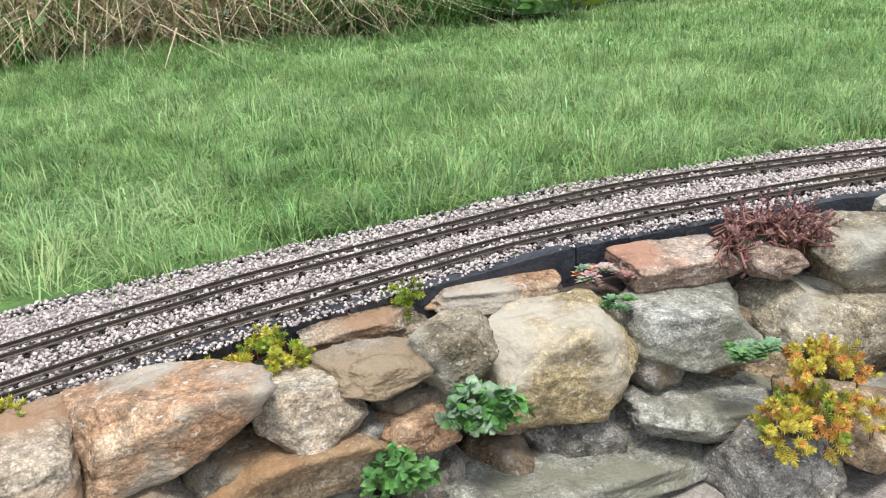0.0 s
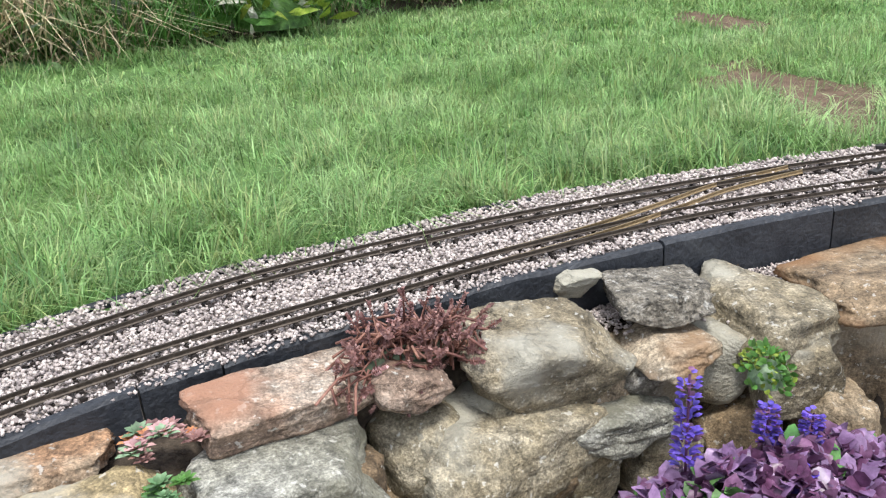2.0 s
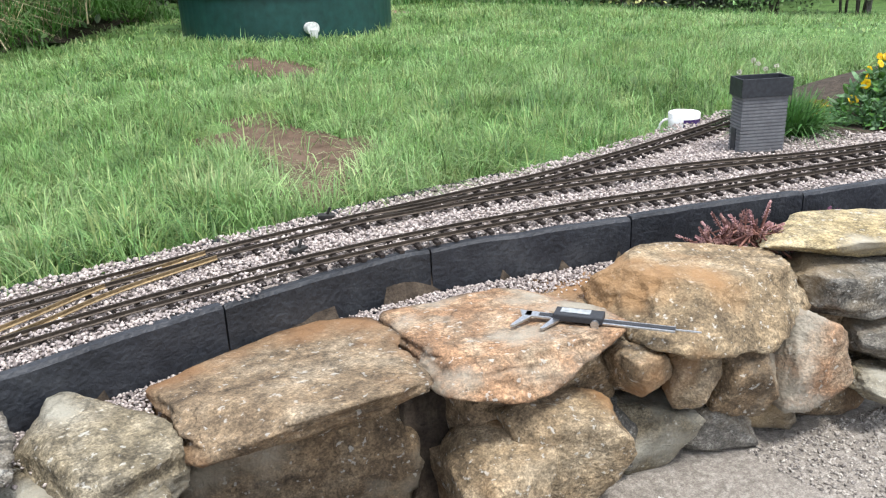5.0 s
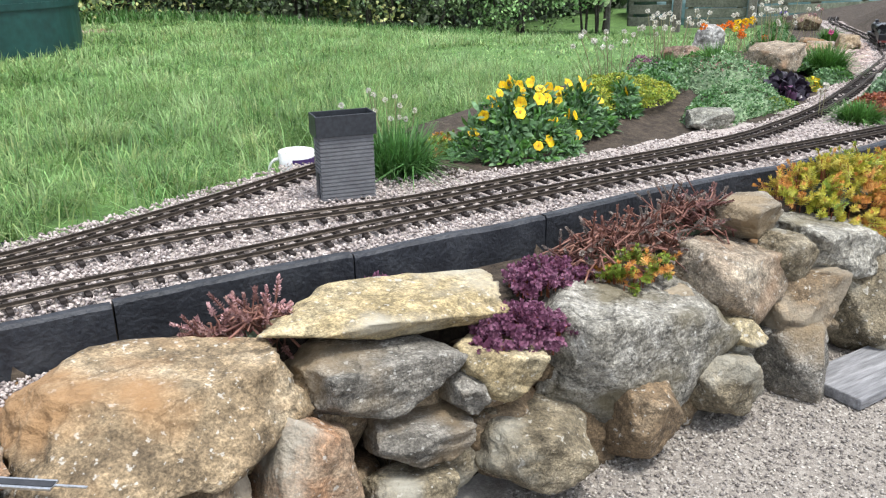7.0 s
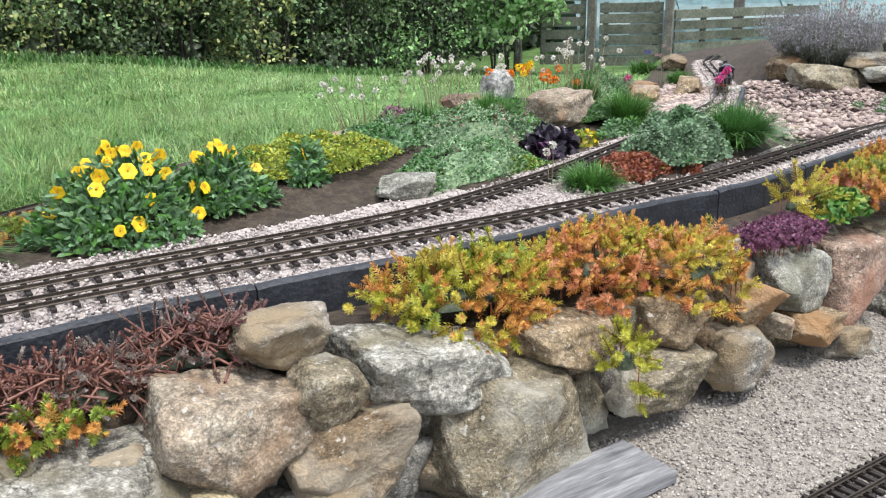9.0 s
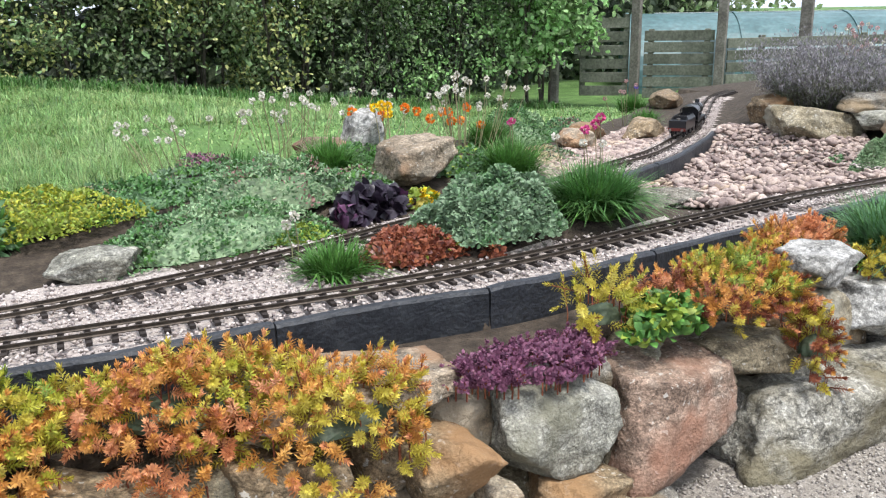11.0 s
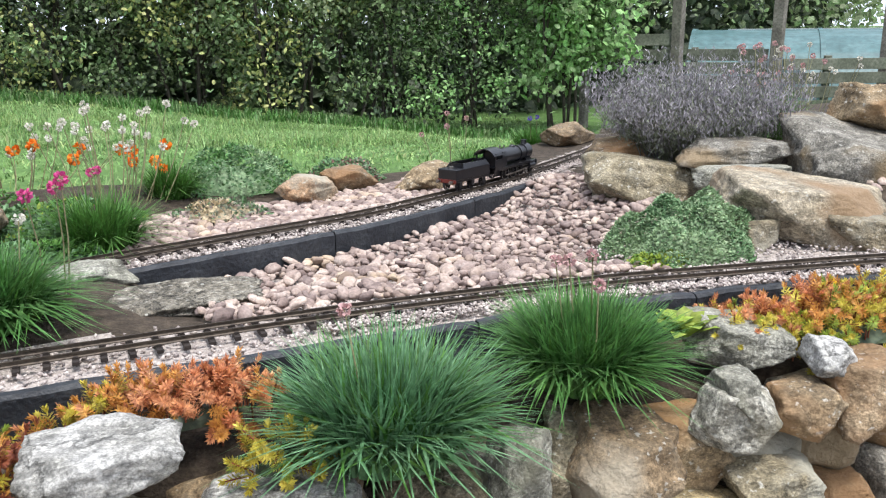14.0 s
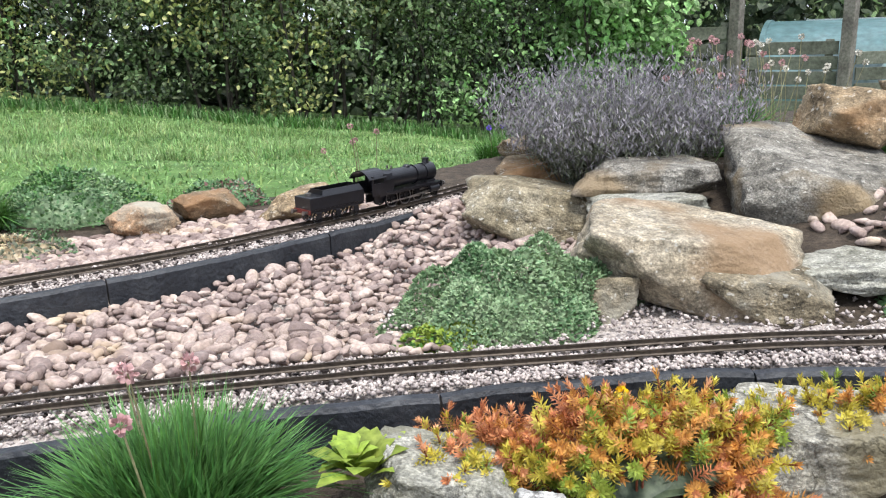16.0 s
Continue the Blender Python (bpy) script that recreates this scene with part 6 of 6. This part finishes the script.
def lavender(x, y, z, r, h, n):
    ob = plant("lavender_bush", "large grey-purple lavender bush past flowering on the rockery", "shrub", x, y, z)
    core(ob, r * .5, r * .45, h * .55, G_LAVGREEN)
    a, u = rng.uniform(0, 2 * np.pi, n), np.sqrt(rng.random(n))
    base = np.stack([r * .6 * u * np.cos(a), r * .5 * u * np.sin(a), h * .12 * rng.random(n)], 1)
    hh = h * rng.uniform(.55, 1.08, n) * (1 - .38 * u ** 2)
    under(raw("stem_growth", *blade_arrays(base, hh, np.full(n, .0035), a + rng.normal(0, .5, n), np.clip(.08 + .95 * u + rng.normal(0, .1, n), 0, 1.3)), [G_LAVGREEN, G_LAV], np.repeat((rng.random(n) < .5).astype(int), 3)), ob)
    m = n * 14
    i = rng.integers(0, n, m)
    t = rng.uniform(.3, 1.02, m)
    ln = np.clip(.08 + .95 * u, 0, 1.3)[i] * hh[i] * t ** 1.5
    p = base[i] + np.stack([np.cos(a[i]) * ln, np.sin(a[i]) * ln, hh[i] * t * .97], 1) + rng.normal(0, .006, (m, 3))
    ax = unit(m) * .8 + [0, 0, 1.0]
    under(raw("foliage", *leaf_arrays(p, ax, unit(m), np.full(m, .0125), np.full(m, .0027)), [G_LAVGREEN, G_LAV], np.repeat((t + rng.normal(0, .15, m) > .68).astype(int), 4)), ob)
    return ob


lavender(6.12, 1.385, .50, .225, .28, 1900)
tuft(6.42, 1.40, .58, .14, .16, 500, G_MID, "green grassy clump behind the boulder", 0, .7)
stalks(6.45, 1.42, .58, .12, .06, 24, .24, F_BLUSH, "faded pinkish thrift heads above the rockery", 33, .01)
stalks(6.7, 1.5, .6, .1, .06, 14, .24, F_WHITE, "faded white heads above the rockery", 34, .01)
mound("shrub", "low green foliage behind the rockery blocks", 6.72, 1.2, .68, .14, .1, .09, 400, .03, .02, [G_MID, G_TUFT])
tuft(6.3, 2.35, .4, .12, .1, 500, G_MID, "green grassy clump beyond the curved track", 2, .8, F_VIOLET)


mound("variegated_shrub", "pale variegated long-leaved plant on the bank", .4, 4.35, .5, .22, .14, .22, 70, .16, .035, [F_WHITE, G_LIME, G_MID], inner=G_MID)
mound("purple_shrub", "purple flowering shrub behind the bank", .3, 5.7, .8, .35, .2, .3, 260, .06, .035, [F_VIOLET, G_MAUVE, G_MID])


# ---- dry bank, hedge and trees ----
def dry_bank():
    n = 26000
    u = rng.random(n)
    lx = np.interp(u, [0, .2, .35, .5, .62, .75, 1], [-3.2, -1.7, -1.0, -.2, .45, 1.45, 2.55])
    ly = np.interp(u, [0, .2, .35, .5, .62, .75, 1], [2.9, 3.3, 3.65, 3.85, 4.5, 5.2, 6.5])
    d = rng.random(n) ** .8 * 1.0
    b = np.stack([lx - .45 * d + rng.normal(0, .05, n), ly + .8 * d + rng.normal(0, .05, n), .46 + .30 * d + .05 * np.sin(lx * 7)], 1)
    v, f = blade_arrays(b, rng.uniform(.16, .6, n), rng.uniform(.004, .010, n), rng.uniform(0, 6.28, n), np.clip(rng.normal(1.1, .4, n), .1, 1.7))
    g = (rng.random(n) < np.interp(lx, [-1.2, -.4, .2], [.2, .45, .85]) + .15 * np.sin(lx * 3 + 1)).astype(int)
    ob = tagged(new("dry_grass_bank"), "tangled dry straw and green weeds on the bank", "grass", kind="stuff")
    under(raw("straw", v, f, [G_STRAW, G_MID], np.repeat(g, 3)), ob)
    m = 5000
    i = rng.integers(0, n, m)
    p = b[i] + np.stack([rng.normal(0, .08, m), rng.normal(0, .08, m), rng.uniform(0, .22, m)], 1)
    under(raw("weeds", *leaf_arrays(p, unit(m), unit(m) + [0, 0, 1], rng.uniform(.03, .08, m), rng.uniform(.015, .04, m)), [G_HEDGE[1], G_HEDGE[0], G_HEDGE[4]], np.repeat(rng.integers(0, 3, m), 4)), ob)
    xs = np.linspace(0, 1, 40)
    rows = []
    for dd in (0, .25, .6, 1.0, 1.6):
        rx = np.interp(xs, [0, .2, .35, .5, .62, .75, 1], [-3.2, -1.7, -1.0, -.2, .45, 1.45, 2.55]) - .45 * dd
        ry = np.interp(xs, [0, .2, .35, .5, .62, .75, 1], [2.9, 3.3, 3.65, 3.85, 4.5, 5.2, 6.5]) + .8 * dd
        rows.append(np.stack([rx, ry, .43 + .33 * dd + .03 * np.sin(rx * 9)], 1))
    vv = np.concatenate(rows)
    ff = [(r * 40 + k, r * 40 + k + 1, (r + 1) * 40 + k + 1, (r + 1) * 40 + k) for r in range(4) for k in range(39)]
    under(raw("bank_soil", vv, ff, [M_SOIL]), ob)


dry_bank()


def shrub(x, y, z, r, h, n, mats, label, seed, leaf=.039, name="hedge_shrub", low=.06):
    """A hedge tree: stems, limbs and an uneven crown of clumped leaves with gaps."""
    g, n = random.Random(seed), int(n * 1.2)
    ob = plant(name, label, "tree", x, y, z, "hedge along the lawn")
    tubes, tips = [], []
    for _ in range(g.randint(5, 8)):
        bx, by = g.uniform(-.5, .5) * r, g.uniform(-.3, .3) * r
        top = Vector((bx + g.gauss(0, .4) * r, by + g.gauss(0, .3) * r, h * g.uniform(.6, .95)))
        mid = Vector((bx, by, 0)).lerp(top, .5) + Vector((g.gauss(0, .1), g.gauss(0, .1), 0)) * r
        tubes.append(tube([(bx, by, -.05), mid, top], .013 * h / 2, .004, 6))
        tips += [mid, top]
        for _ in range(5):
            s = Vector((bx, by, 0)).lerp(top, g.uniform(.15, .85))
            e = s + Vector((g.gauss(0, .45) * r, g.gauss(0, .4) * r - .1 * r, g.uniform(.05, .35) * h))
            tubes.append(tube([s, s.lerp(e, .5) + Vector((0, 0, .05)), e], .008, .003, 5))
            tips += [e, s.lerp(e, .6)]
    under(raw("trunk", *merge(tubes), [M_BARK]), ob)
    tips += [Vector((g.uniform(-1, 1) * r, g.uniform(-.9, .3) * r, g.uniform(low, 1) ** 1.25 * h)) for _ in range(52)]
    c = np.array([tuple(t) for t in tips])
    i = rng.integers(0, len(c), n)
    sp = rng.uniform(.07, .2, len(c)) * r * 1.5
    p = c[i] + rng.normal(0, 1, (n, 3)) * sp[i][:, None] * [1, 1, .8]
    p[:, 2] = np.clip(p[:, 2], .02, None)
    v, f = leaf_arrays(p, unit(n) + [0, 0, -.3], unit(n) + [0, -.5, .8], leaf * rng.uniform(.6, 1.3, n), leaf * .62 * rng.uniform(.6, 1.2, n))
    tone = rng.integers(0, len(mats), len(c))[i]
    tone = np.where(rng.random(n) < .2, rng.integers(0, len(mats), n), tone)
    under(raw("crown", v, f, mats, np.repeat(tone, 4)), ob)
    return ob


H0, H1, H2, H3, H4 = G_HEDGE
shrub(4.6, 6.75, .35, .55, 2.1, 7800, [H2, H2, H3, H1], "yellow-green leafy hedge shrub behind the lawn", 1)
# H4 clumps here put the shade of the gaps into leaf colour
shrub(5.35, 6.65, .34, .55, 2.2, 7200, [H0, H1, H4], "olive-green hedge shrub with shaded gaps coloured as dark leaves", 2)
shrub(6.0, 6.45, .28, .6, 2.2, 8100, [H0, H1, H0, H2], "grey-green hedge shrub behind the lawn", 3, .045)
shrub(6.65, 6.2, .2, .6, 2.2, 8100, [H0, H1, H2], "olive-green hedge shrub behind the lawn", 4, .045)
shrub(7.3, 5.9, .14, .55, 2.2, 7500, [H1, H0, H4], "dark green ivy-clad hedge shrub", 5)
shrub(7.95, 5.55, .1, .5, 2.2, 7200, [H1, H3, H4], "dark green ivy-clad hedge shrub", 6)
shrub(8.55, 5.1, .12, .42, 2.1, 7200, [H3, H3, H1], "bright green broad-leaved tree beside the fence", 7, .06, low=.2)
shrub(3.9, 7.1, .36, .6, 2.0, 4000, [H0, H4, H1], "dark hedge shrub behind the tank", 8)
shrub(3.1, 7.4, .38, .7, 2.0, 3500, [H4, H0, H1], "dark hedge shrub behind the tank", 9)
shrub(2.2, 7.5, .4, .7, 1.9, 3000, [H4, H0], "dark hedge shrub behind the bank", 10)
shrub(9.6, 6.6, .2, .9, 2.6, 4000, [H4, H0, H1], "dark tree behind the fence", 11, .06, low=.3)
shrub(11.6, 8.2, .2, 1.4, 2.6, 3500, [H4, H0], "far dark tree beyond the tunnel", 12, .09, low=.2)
shrub(14.0, 7.5, .2, 1.6, 1.9, 3000, [H1, H0], "far green trees beyond the tunnel", 13, .1, low=.1)
shrub(.8, 6.7, .75, .7, 1.2, 2200, [H0, H1, H4], "tangled shrub on top of the dry bank", 14)
shrub(-.6, 5.6, .8, .7, 1.2, 2200, [H4, H1, H0], "tangled shrub on top of the dry bank", 15)
shrub(-2.0, 5.0, .8, .7, 1.2, 2000, [H4, H1, H0], "tangled shrub on top of the dry bank", 16)
# growth behind the front shrubs, the hedge's inner shade painted in as dark leaves
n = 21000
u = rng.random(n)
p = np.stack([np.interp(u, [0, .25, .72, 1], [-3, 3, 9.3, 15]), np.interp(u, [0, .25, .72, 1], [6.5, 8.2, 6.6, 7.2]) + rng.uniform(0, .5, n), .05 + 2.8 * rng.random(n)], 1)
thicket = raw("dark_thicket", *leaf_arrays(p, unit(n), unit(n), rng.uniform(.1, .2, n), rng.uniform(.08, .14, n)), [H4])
tagged(thicket, "dark leaves coloured as the shade deep inside the hedge", "hedge", kind="stuff")
# low weeds along the hedge foot
n = 7000
u = rng.random(n)
b = np.stack([np.interp(u, [0, .4, 1], [2.4, 4.6, 8.6]), np.interp(u, [0, .4, 1], [6.7, 6.2, 4.9]) + rng.normal(0, .12, n), np.zeros(n)], 1)
b[:, 2] = lawn_z(b[:, 0], b[:, 1])
tagged(raw("hedge_foot_weeds", *blade_arrays(b, rng.uniform(.04, .11, n), rng.uniform(.006, .014, n), rng.uniform(0, 6.28, n), rng.uniform(.1, 1.1, n)), [G_MID, G_TUFT, H1], np.repeat(rng.integers(0, 3, n), 3)), "tall weeds along the hedge foot", "grass", kind="stuff")


# ---- lawn grass ----
def lawn(n, x0, x1, y0, y1, h0, h1, w0, w1, name, clump=70, spread=.05):
    """Uncut grass: blades splaying from many tufts, each flopping its own way, with single blades between."""
    nc = n // clump
    cx, cy = rng.uniform(x0, x1, nc), rng.uniform(y0, y1, nc)
    size, flop, force = rng.uniform(.55, 1.35, nc), rng.uniform(0, 6.28, nc), rng.uniform(.1, 1.0, nc)
    i = rng.integers(0, nc, n)
    a, rr = rng.uniform(0, 6.28, n), np.sqrt(rng.random(n)) * spread * size[i]
    lone = rng.random(n) < .22
    x = np.where(lone, rng.uniform(x0, x1, n), cx[i] + rr * np.cos(a))
    y = np.where(lone, rng.uniform(y0, y1, n), cy[i] + rr * np.sin(a))
    dx, dy = np.cos(a) + 1.6 * force[i] * np.cos(flop[i]) + rng.normal(0, .5, n), np.sin(a) + 1.6 * force[i] * np.sin(flop[i]) + rng.normal(0, .5, n)
    e = lawn_edge(x)
    bare_ = (((x - 1.70 - .16 * (y - 2.3) - .06 * np.sin(y * 9)) / .17) ** 2 + ((y - 2.35) / .45) ** 2 < rng.uniform(.4, 1.3, n)) | (((x - 2.25) / .13) ** 2 + ((y - 3.7) / .33) ** 2 < rng.uniform(.5, 1.2, n))
    keep = (y > e + .01) & (~bare_ | (rng.random(n) < .05)) & (x > x0) & (x < x1) & (y > y0) & (y < y1)
    x, y, i, ang = x[keep], y[keep], i[keep], np.arctan2(dy, dx)[keep]
    k = len(x)
    hh = rng.uniform(h0, h1, k) * size[i] * (1 + .3 * np.clip(1 - (y - lawn_edge(x)) / .35, 0, 1))
    v, f = blade_arrays(np.stack([x, y, lawn_z(x, y) - .004], 1), hh, rng.uniform(w0, w1, k), ang, np.clip(rng.normal(1.0, .42, k), .1, 1.75))
    tone = np.where(rng.random(k) < .75, (size[i] * 97 % 1 * 10).astype(int), rng.integers(0, 10, k))
    tone = np.select([tone < 5, tone < 8, tone < 9], [0, 1, 2], 3)
    tagged(raw(name, v, f, [M_GRASS, M_GRASSDEEP, M_GRASSPALE, G_LIME], np.repeat(np.where(rng.random(k) < .7, np.minimum(tone, 2), 0), 3)), "long soft green lawn grass", "grass", kind="stuff")


lawn(165000, -1.6, 4.2, 1.2, 3.2, .035, .085, .0018, .0036, "lawn_grass")
lawn(75000, -2.6, 6.5, 3.2, 5.2, .03, .07, .0035, .0062, "lawn_grass", 45, .08)
lawn(60000, 3.8, 9.0, 1.9, 6.6, .014, .03, .005, .008, "lawn_grass", 30, .14)
lawn(16000, -2.5, 5.5, 5.0, 7.0, .03, .05, .007, .012, "lawn_grass", 30, .12)


# ---- gravel, ballast chips and pebbles ----
OCT_V = np.array([(1, 0, 0), (-1, 0, 0), (0, 1, 0), (0, -1, 0), (0, 0, 1), (0, 0, -1)], float)
OCT_F = np.array([(0, 2, 4), (2, 1, 4), (1, 3, 4), (3, 0, 4), (2, 0, 5), (1, 2, 5), (3, 1, 5), (0, 3, 5)])


def chips(x, y, z, r, flat=.7):
    n = len(x)
    a = rng.uniform(0, 6.28, n)
    v = OCT_V[None] * (r[:, None] * rng.uniform(.65, 1.25, (n, 6)))[..., None] + rng.normal(0, .16, (n, 6, 3)) * r[:, None, None]
    v[..., 2] *= flat
    t = rng.normal(0, .5, n)
    v = np.stack([v[..., 0], v[..., 1] * np.cos(t)[:, None] - v[..., 2] * np.sin(t)[:, None], v[..., 1] * np.sin(t)[:, None] + v[..., 2] * np.cos(t)[:, None]], -1)
    c, s = np.cos(a)[:, None], np.sin(a)[:, None]
    v = np.stack([v[..., 0] * c - v[..., 1] * s, v[..., 0] * s + v[..., 1] * c, v[..., 2]], -1) + np.stack([x, y, z], 1)[:, None]
    return v.reshape(-1, 3), (np.arange(n)[:, None, None] * 6 + OCT_F[None]).reshape(-1, 3)


n = 74000
x = rng.uniform(-1.25, 6.5, n)
k0, e0 = along(KERB, x) + .022, lawn_edge(x) - .0
y = k0 + (e0 - k0) * rng.random(n)
m0, a0 = along(LINE_M, x), along(LINE_A, x)
bed = ((x > 2.8) & (y > m0 + np.where(x < 3.5, .13, .075))) | ((x > 3.95) & (x < 4.66) & (y > a0 + .07) & (y < m0 - .07)) | ((x > 4.66) & ((x < 5.42) | (y > a0 + .24)) & (y > a0 + .055) & (y < m0 - .06)) | ((x > 5.9) & (y > a0 + .2) & (y < m0 - .06))
pa = np.minimum(abs(y - a0) * .95, np.where(x < 3.0, abs(y - along(LINE_B, x)), 9))
pa = np.minimum(pa, np.where(x > 1.6, abs(y - m0), 9))
on_rail = (abs(pa - .0168) < .0035)
keep = ~bed & ~on_rail
x, y, pa = x[keep], y[keep], pa[keep]
buried = np.where((x < 1.5) | (x > 5.0), .0046, .001) + .0035 * np.sin(x * 23) * np.sin(y * 31)
z = ZK - .0025 + rng.uniform(-.004, .002, len(x)) + np.where(pa < .0168, .002 + buried * 1.2, np.where(pa < .036, buried, .002 + buried * .4))
tagged(raw("ballast_chips", *chips(x, y, z, rng.uniform(.0026, .0052, len(x))), [M_CHIP]), "pinkish grey granite ballast chips round the tracks", "ballast", kind="stuff")


def dense_strip(line, x0, x1, n, lift):
    """Fine ballast packed over the sleepers along a stretch of track."""
    x = rng.uniform(x0, x1, n)
    o = rng.uniform(-.052, .052, n)
    slope = (along(line, x + .02) - along(line, x - .02)) / .04
    o = o[abs(abs(o) - .0168) > .0032]
    x, slope = x[:len(o)], slope[:len(o)]
    y = along(line, x) + o * np.sqrt(1 + slope ** 2)
    z = ZK + lift + rng.uniform(-.003, .0015, len(x)) + .0015 * np.sin(x * 40)
    tagged(raw("ballast_chips", *chips(x, y, z, rng.uniform(.0024, .0044, len(x))), [M_CHIP]), "pinkish grey granite ballast chips packed over the sleepers", "ballast", kind="stuff")


dense_strip(LINE_A, 4.85, 6.3, 11000, .003)
dense_strip(LINE_A, -.9, 1.3, 8000, .0002)
dense_strip(LINE_B, -.9, 1.5, 8000, .0004)
dense_strip(LINE_M, 4.65, 6.8, 12000, .0005)
n = 6500
x = rng.uniform(.7, 1.95, n)
y = along(KERB, x) - .003 - np.abs(rng.normal(0, .042, n))
tagged(raw("spilled_chips", *chips(x, y, np.full(n, .356) + rng.uniform(-.003, .003, n), rng.uniform(.002, .0045, n)), [M_CHIP]), "spilled ballast chips below the slate kerb", "ballast", kind="stuff")
n = 85000
x = rng.uniform(1.9, 5.6, n)
y = along(WALL, x) + .02 - 1.05 * rng.random(n) ** 1.2
tagged(raw("path_gravel", *chips(x, y, np.full(n, ZP) + rng.uniform(-.002, .002, n), rng.uniform(.002, .0046, n)), [M_PATHCHIP]), "pale loose gravel on the path", "gravel", kind="stuff")


def pebble_mesh(seed):
    r = random.Random(seed)
    bm = bmesh.new()
    bmesh.ops.create_icosphere(bm, subdivisions=2, radius=1)
    planes = [(Vector((r.gauss(0, 1), r.gauss(0, 1), r.gauss(0, 1))).normalized(), r.uniform(.68, 1.0)) for _ in range(12)]
    s = (r.uniform(1.0, 1.5), r.uniform(.75, 1.1), r.uniform(.42, .68))
    for v in bm.verts:
        c = v.co.normalized()
        k = min(1.15, sum(max(0.0, n.dot(c) / o) ** 20 for n, o in planes) ** (-1 / 20))
        v.co = (c.x * s[0] * k, c.y * s[1] * k, c.z * s[2] * k)
    me = bpy.data.meshes.new("pebble")
    bm.to_mesh(me)
    bm.free()
    me.materials.append(M_PEBBLE)
    return me


PEB = [pebble_mesh(s) for s in range(9)]
beds = tagged(new("pebble_bed"), "bed of rounded pink and buff pebbles between the two tracks", "pebbles")


def spots(n, test, x0, x1, y0, y1, gap):
    out, g, tries = [], random.Random(9), 0
    cell = {}
    while len(out) < n and tries < n * 30:
        tries += 1
        px, py = g.uniform(x0, x1), g.uniform(y0, y1)
        if not test(px, py):
            continue
        c = (int(px / gap), int(py / gap))
        if any(math.hypot(px - q[0], py - q[1]) < gap for i in (-1, 0, 1) for j in (-1, 0, 1) for q in cell.get((c[0] + i, c[1] + j), ())):
            continue
        cell.setdefault(c, []).append((px, py))
        out.append((px, py))
    return out


g = random.Random(12)
main = spots(3900, lambda a, b: along(LINE_A, a) + .055 < b < along(LINE_M, a) - .1 and a < min(6.04 - .15 * max(0, b - .8), 5.47 + 1.7 * max(0, b - .87)) and a > 4.72 + .1 * (b > 1.1), 4.6, 6.04, .7, 1.6, .0132)
main.sort(key=lambda q: -q[0] * .2 + abs(q[1] - 1.0))
rest_v, rest_f, off = [], [], 0


def add_rest(px, py, pz, s):
    global off
    me = g.choice(PEB)
    v = np.array([tuple(v.co) for v in me.vertices])
    mt = np.array(Euler((g.uniform(-.5, .5), g.uniform(-.5, .5), g.uniform(0, 6.28))).to_matrix())
    rest_v.append(v @ mt.T * s + [px, py, pz])
    rest_f.append(np.array([tuple(q.vertices) for q in me.polygons]) + off)
    off += len(v)


for j, (px, py) in enumerate(main):
    s = min(.017, .0087 * math.exp(g.gauss(0, .3)))
    pz = float(ground_z(px, py)) + s * .55 + .006 + .006 * noise.noise((px * 5, py * 5, 0)) + g.choice((0, 0, .005, .009))
    if j < 300:
        ob = new("pebble", g.choice(PEB))
        ob.matrix_basis = pose(px, py, pz, g.uniform(-30, 30), g.uniform(-30, 30), g.uniform(0, 360)) @ Matrix.Diagonal((s, s, s, 1))
        ob.parent = beds
    else:
        add_rest(px, py, pz, s)
for px, py in spots(900, lambda a, b: along(LINE_M, a) + .05 < b < along(LINE_M, a) + .27, 4.66, 5.75, 1.3, 1.95, .015):
    add_rest(px, py, float(ground_z(px, py)) + .004, g.uniform(.009, .015))
for px, py in spots(500, lambda a, b: b < 1.05 and b > along(LINE_A, a) + .22, 6.15, 7.2, .5, 1.05, .017):
    add_rest(px, py, float(ground_z(px, py)) + .004, g.uniform(.009, .016))
under(raw("loose_pebble_layer", np.concatenate(rest_v), np.concatenate(rest_f), [M_PEBBLE]), beds)["kind"] = "stuff"
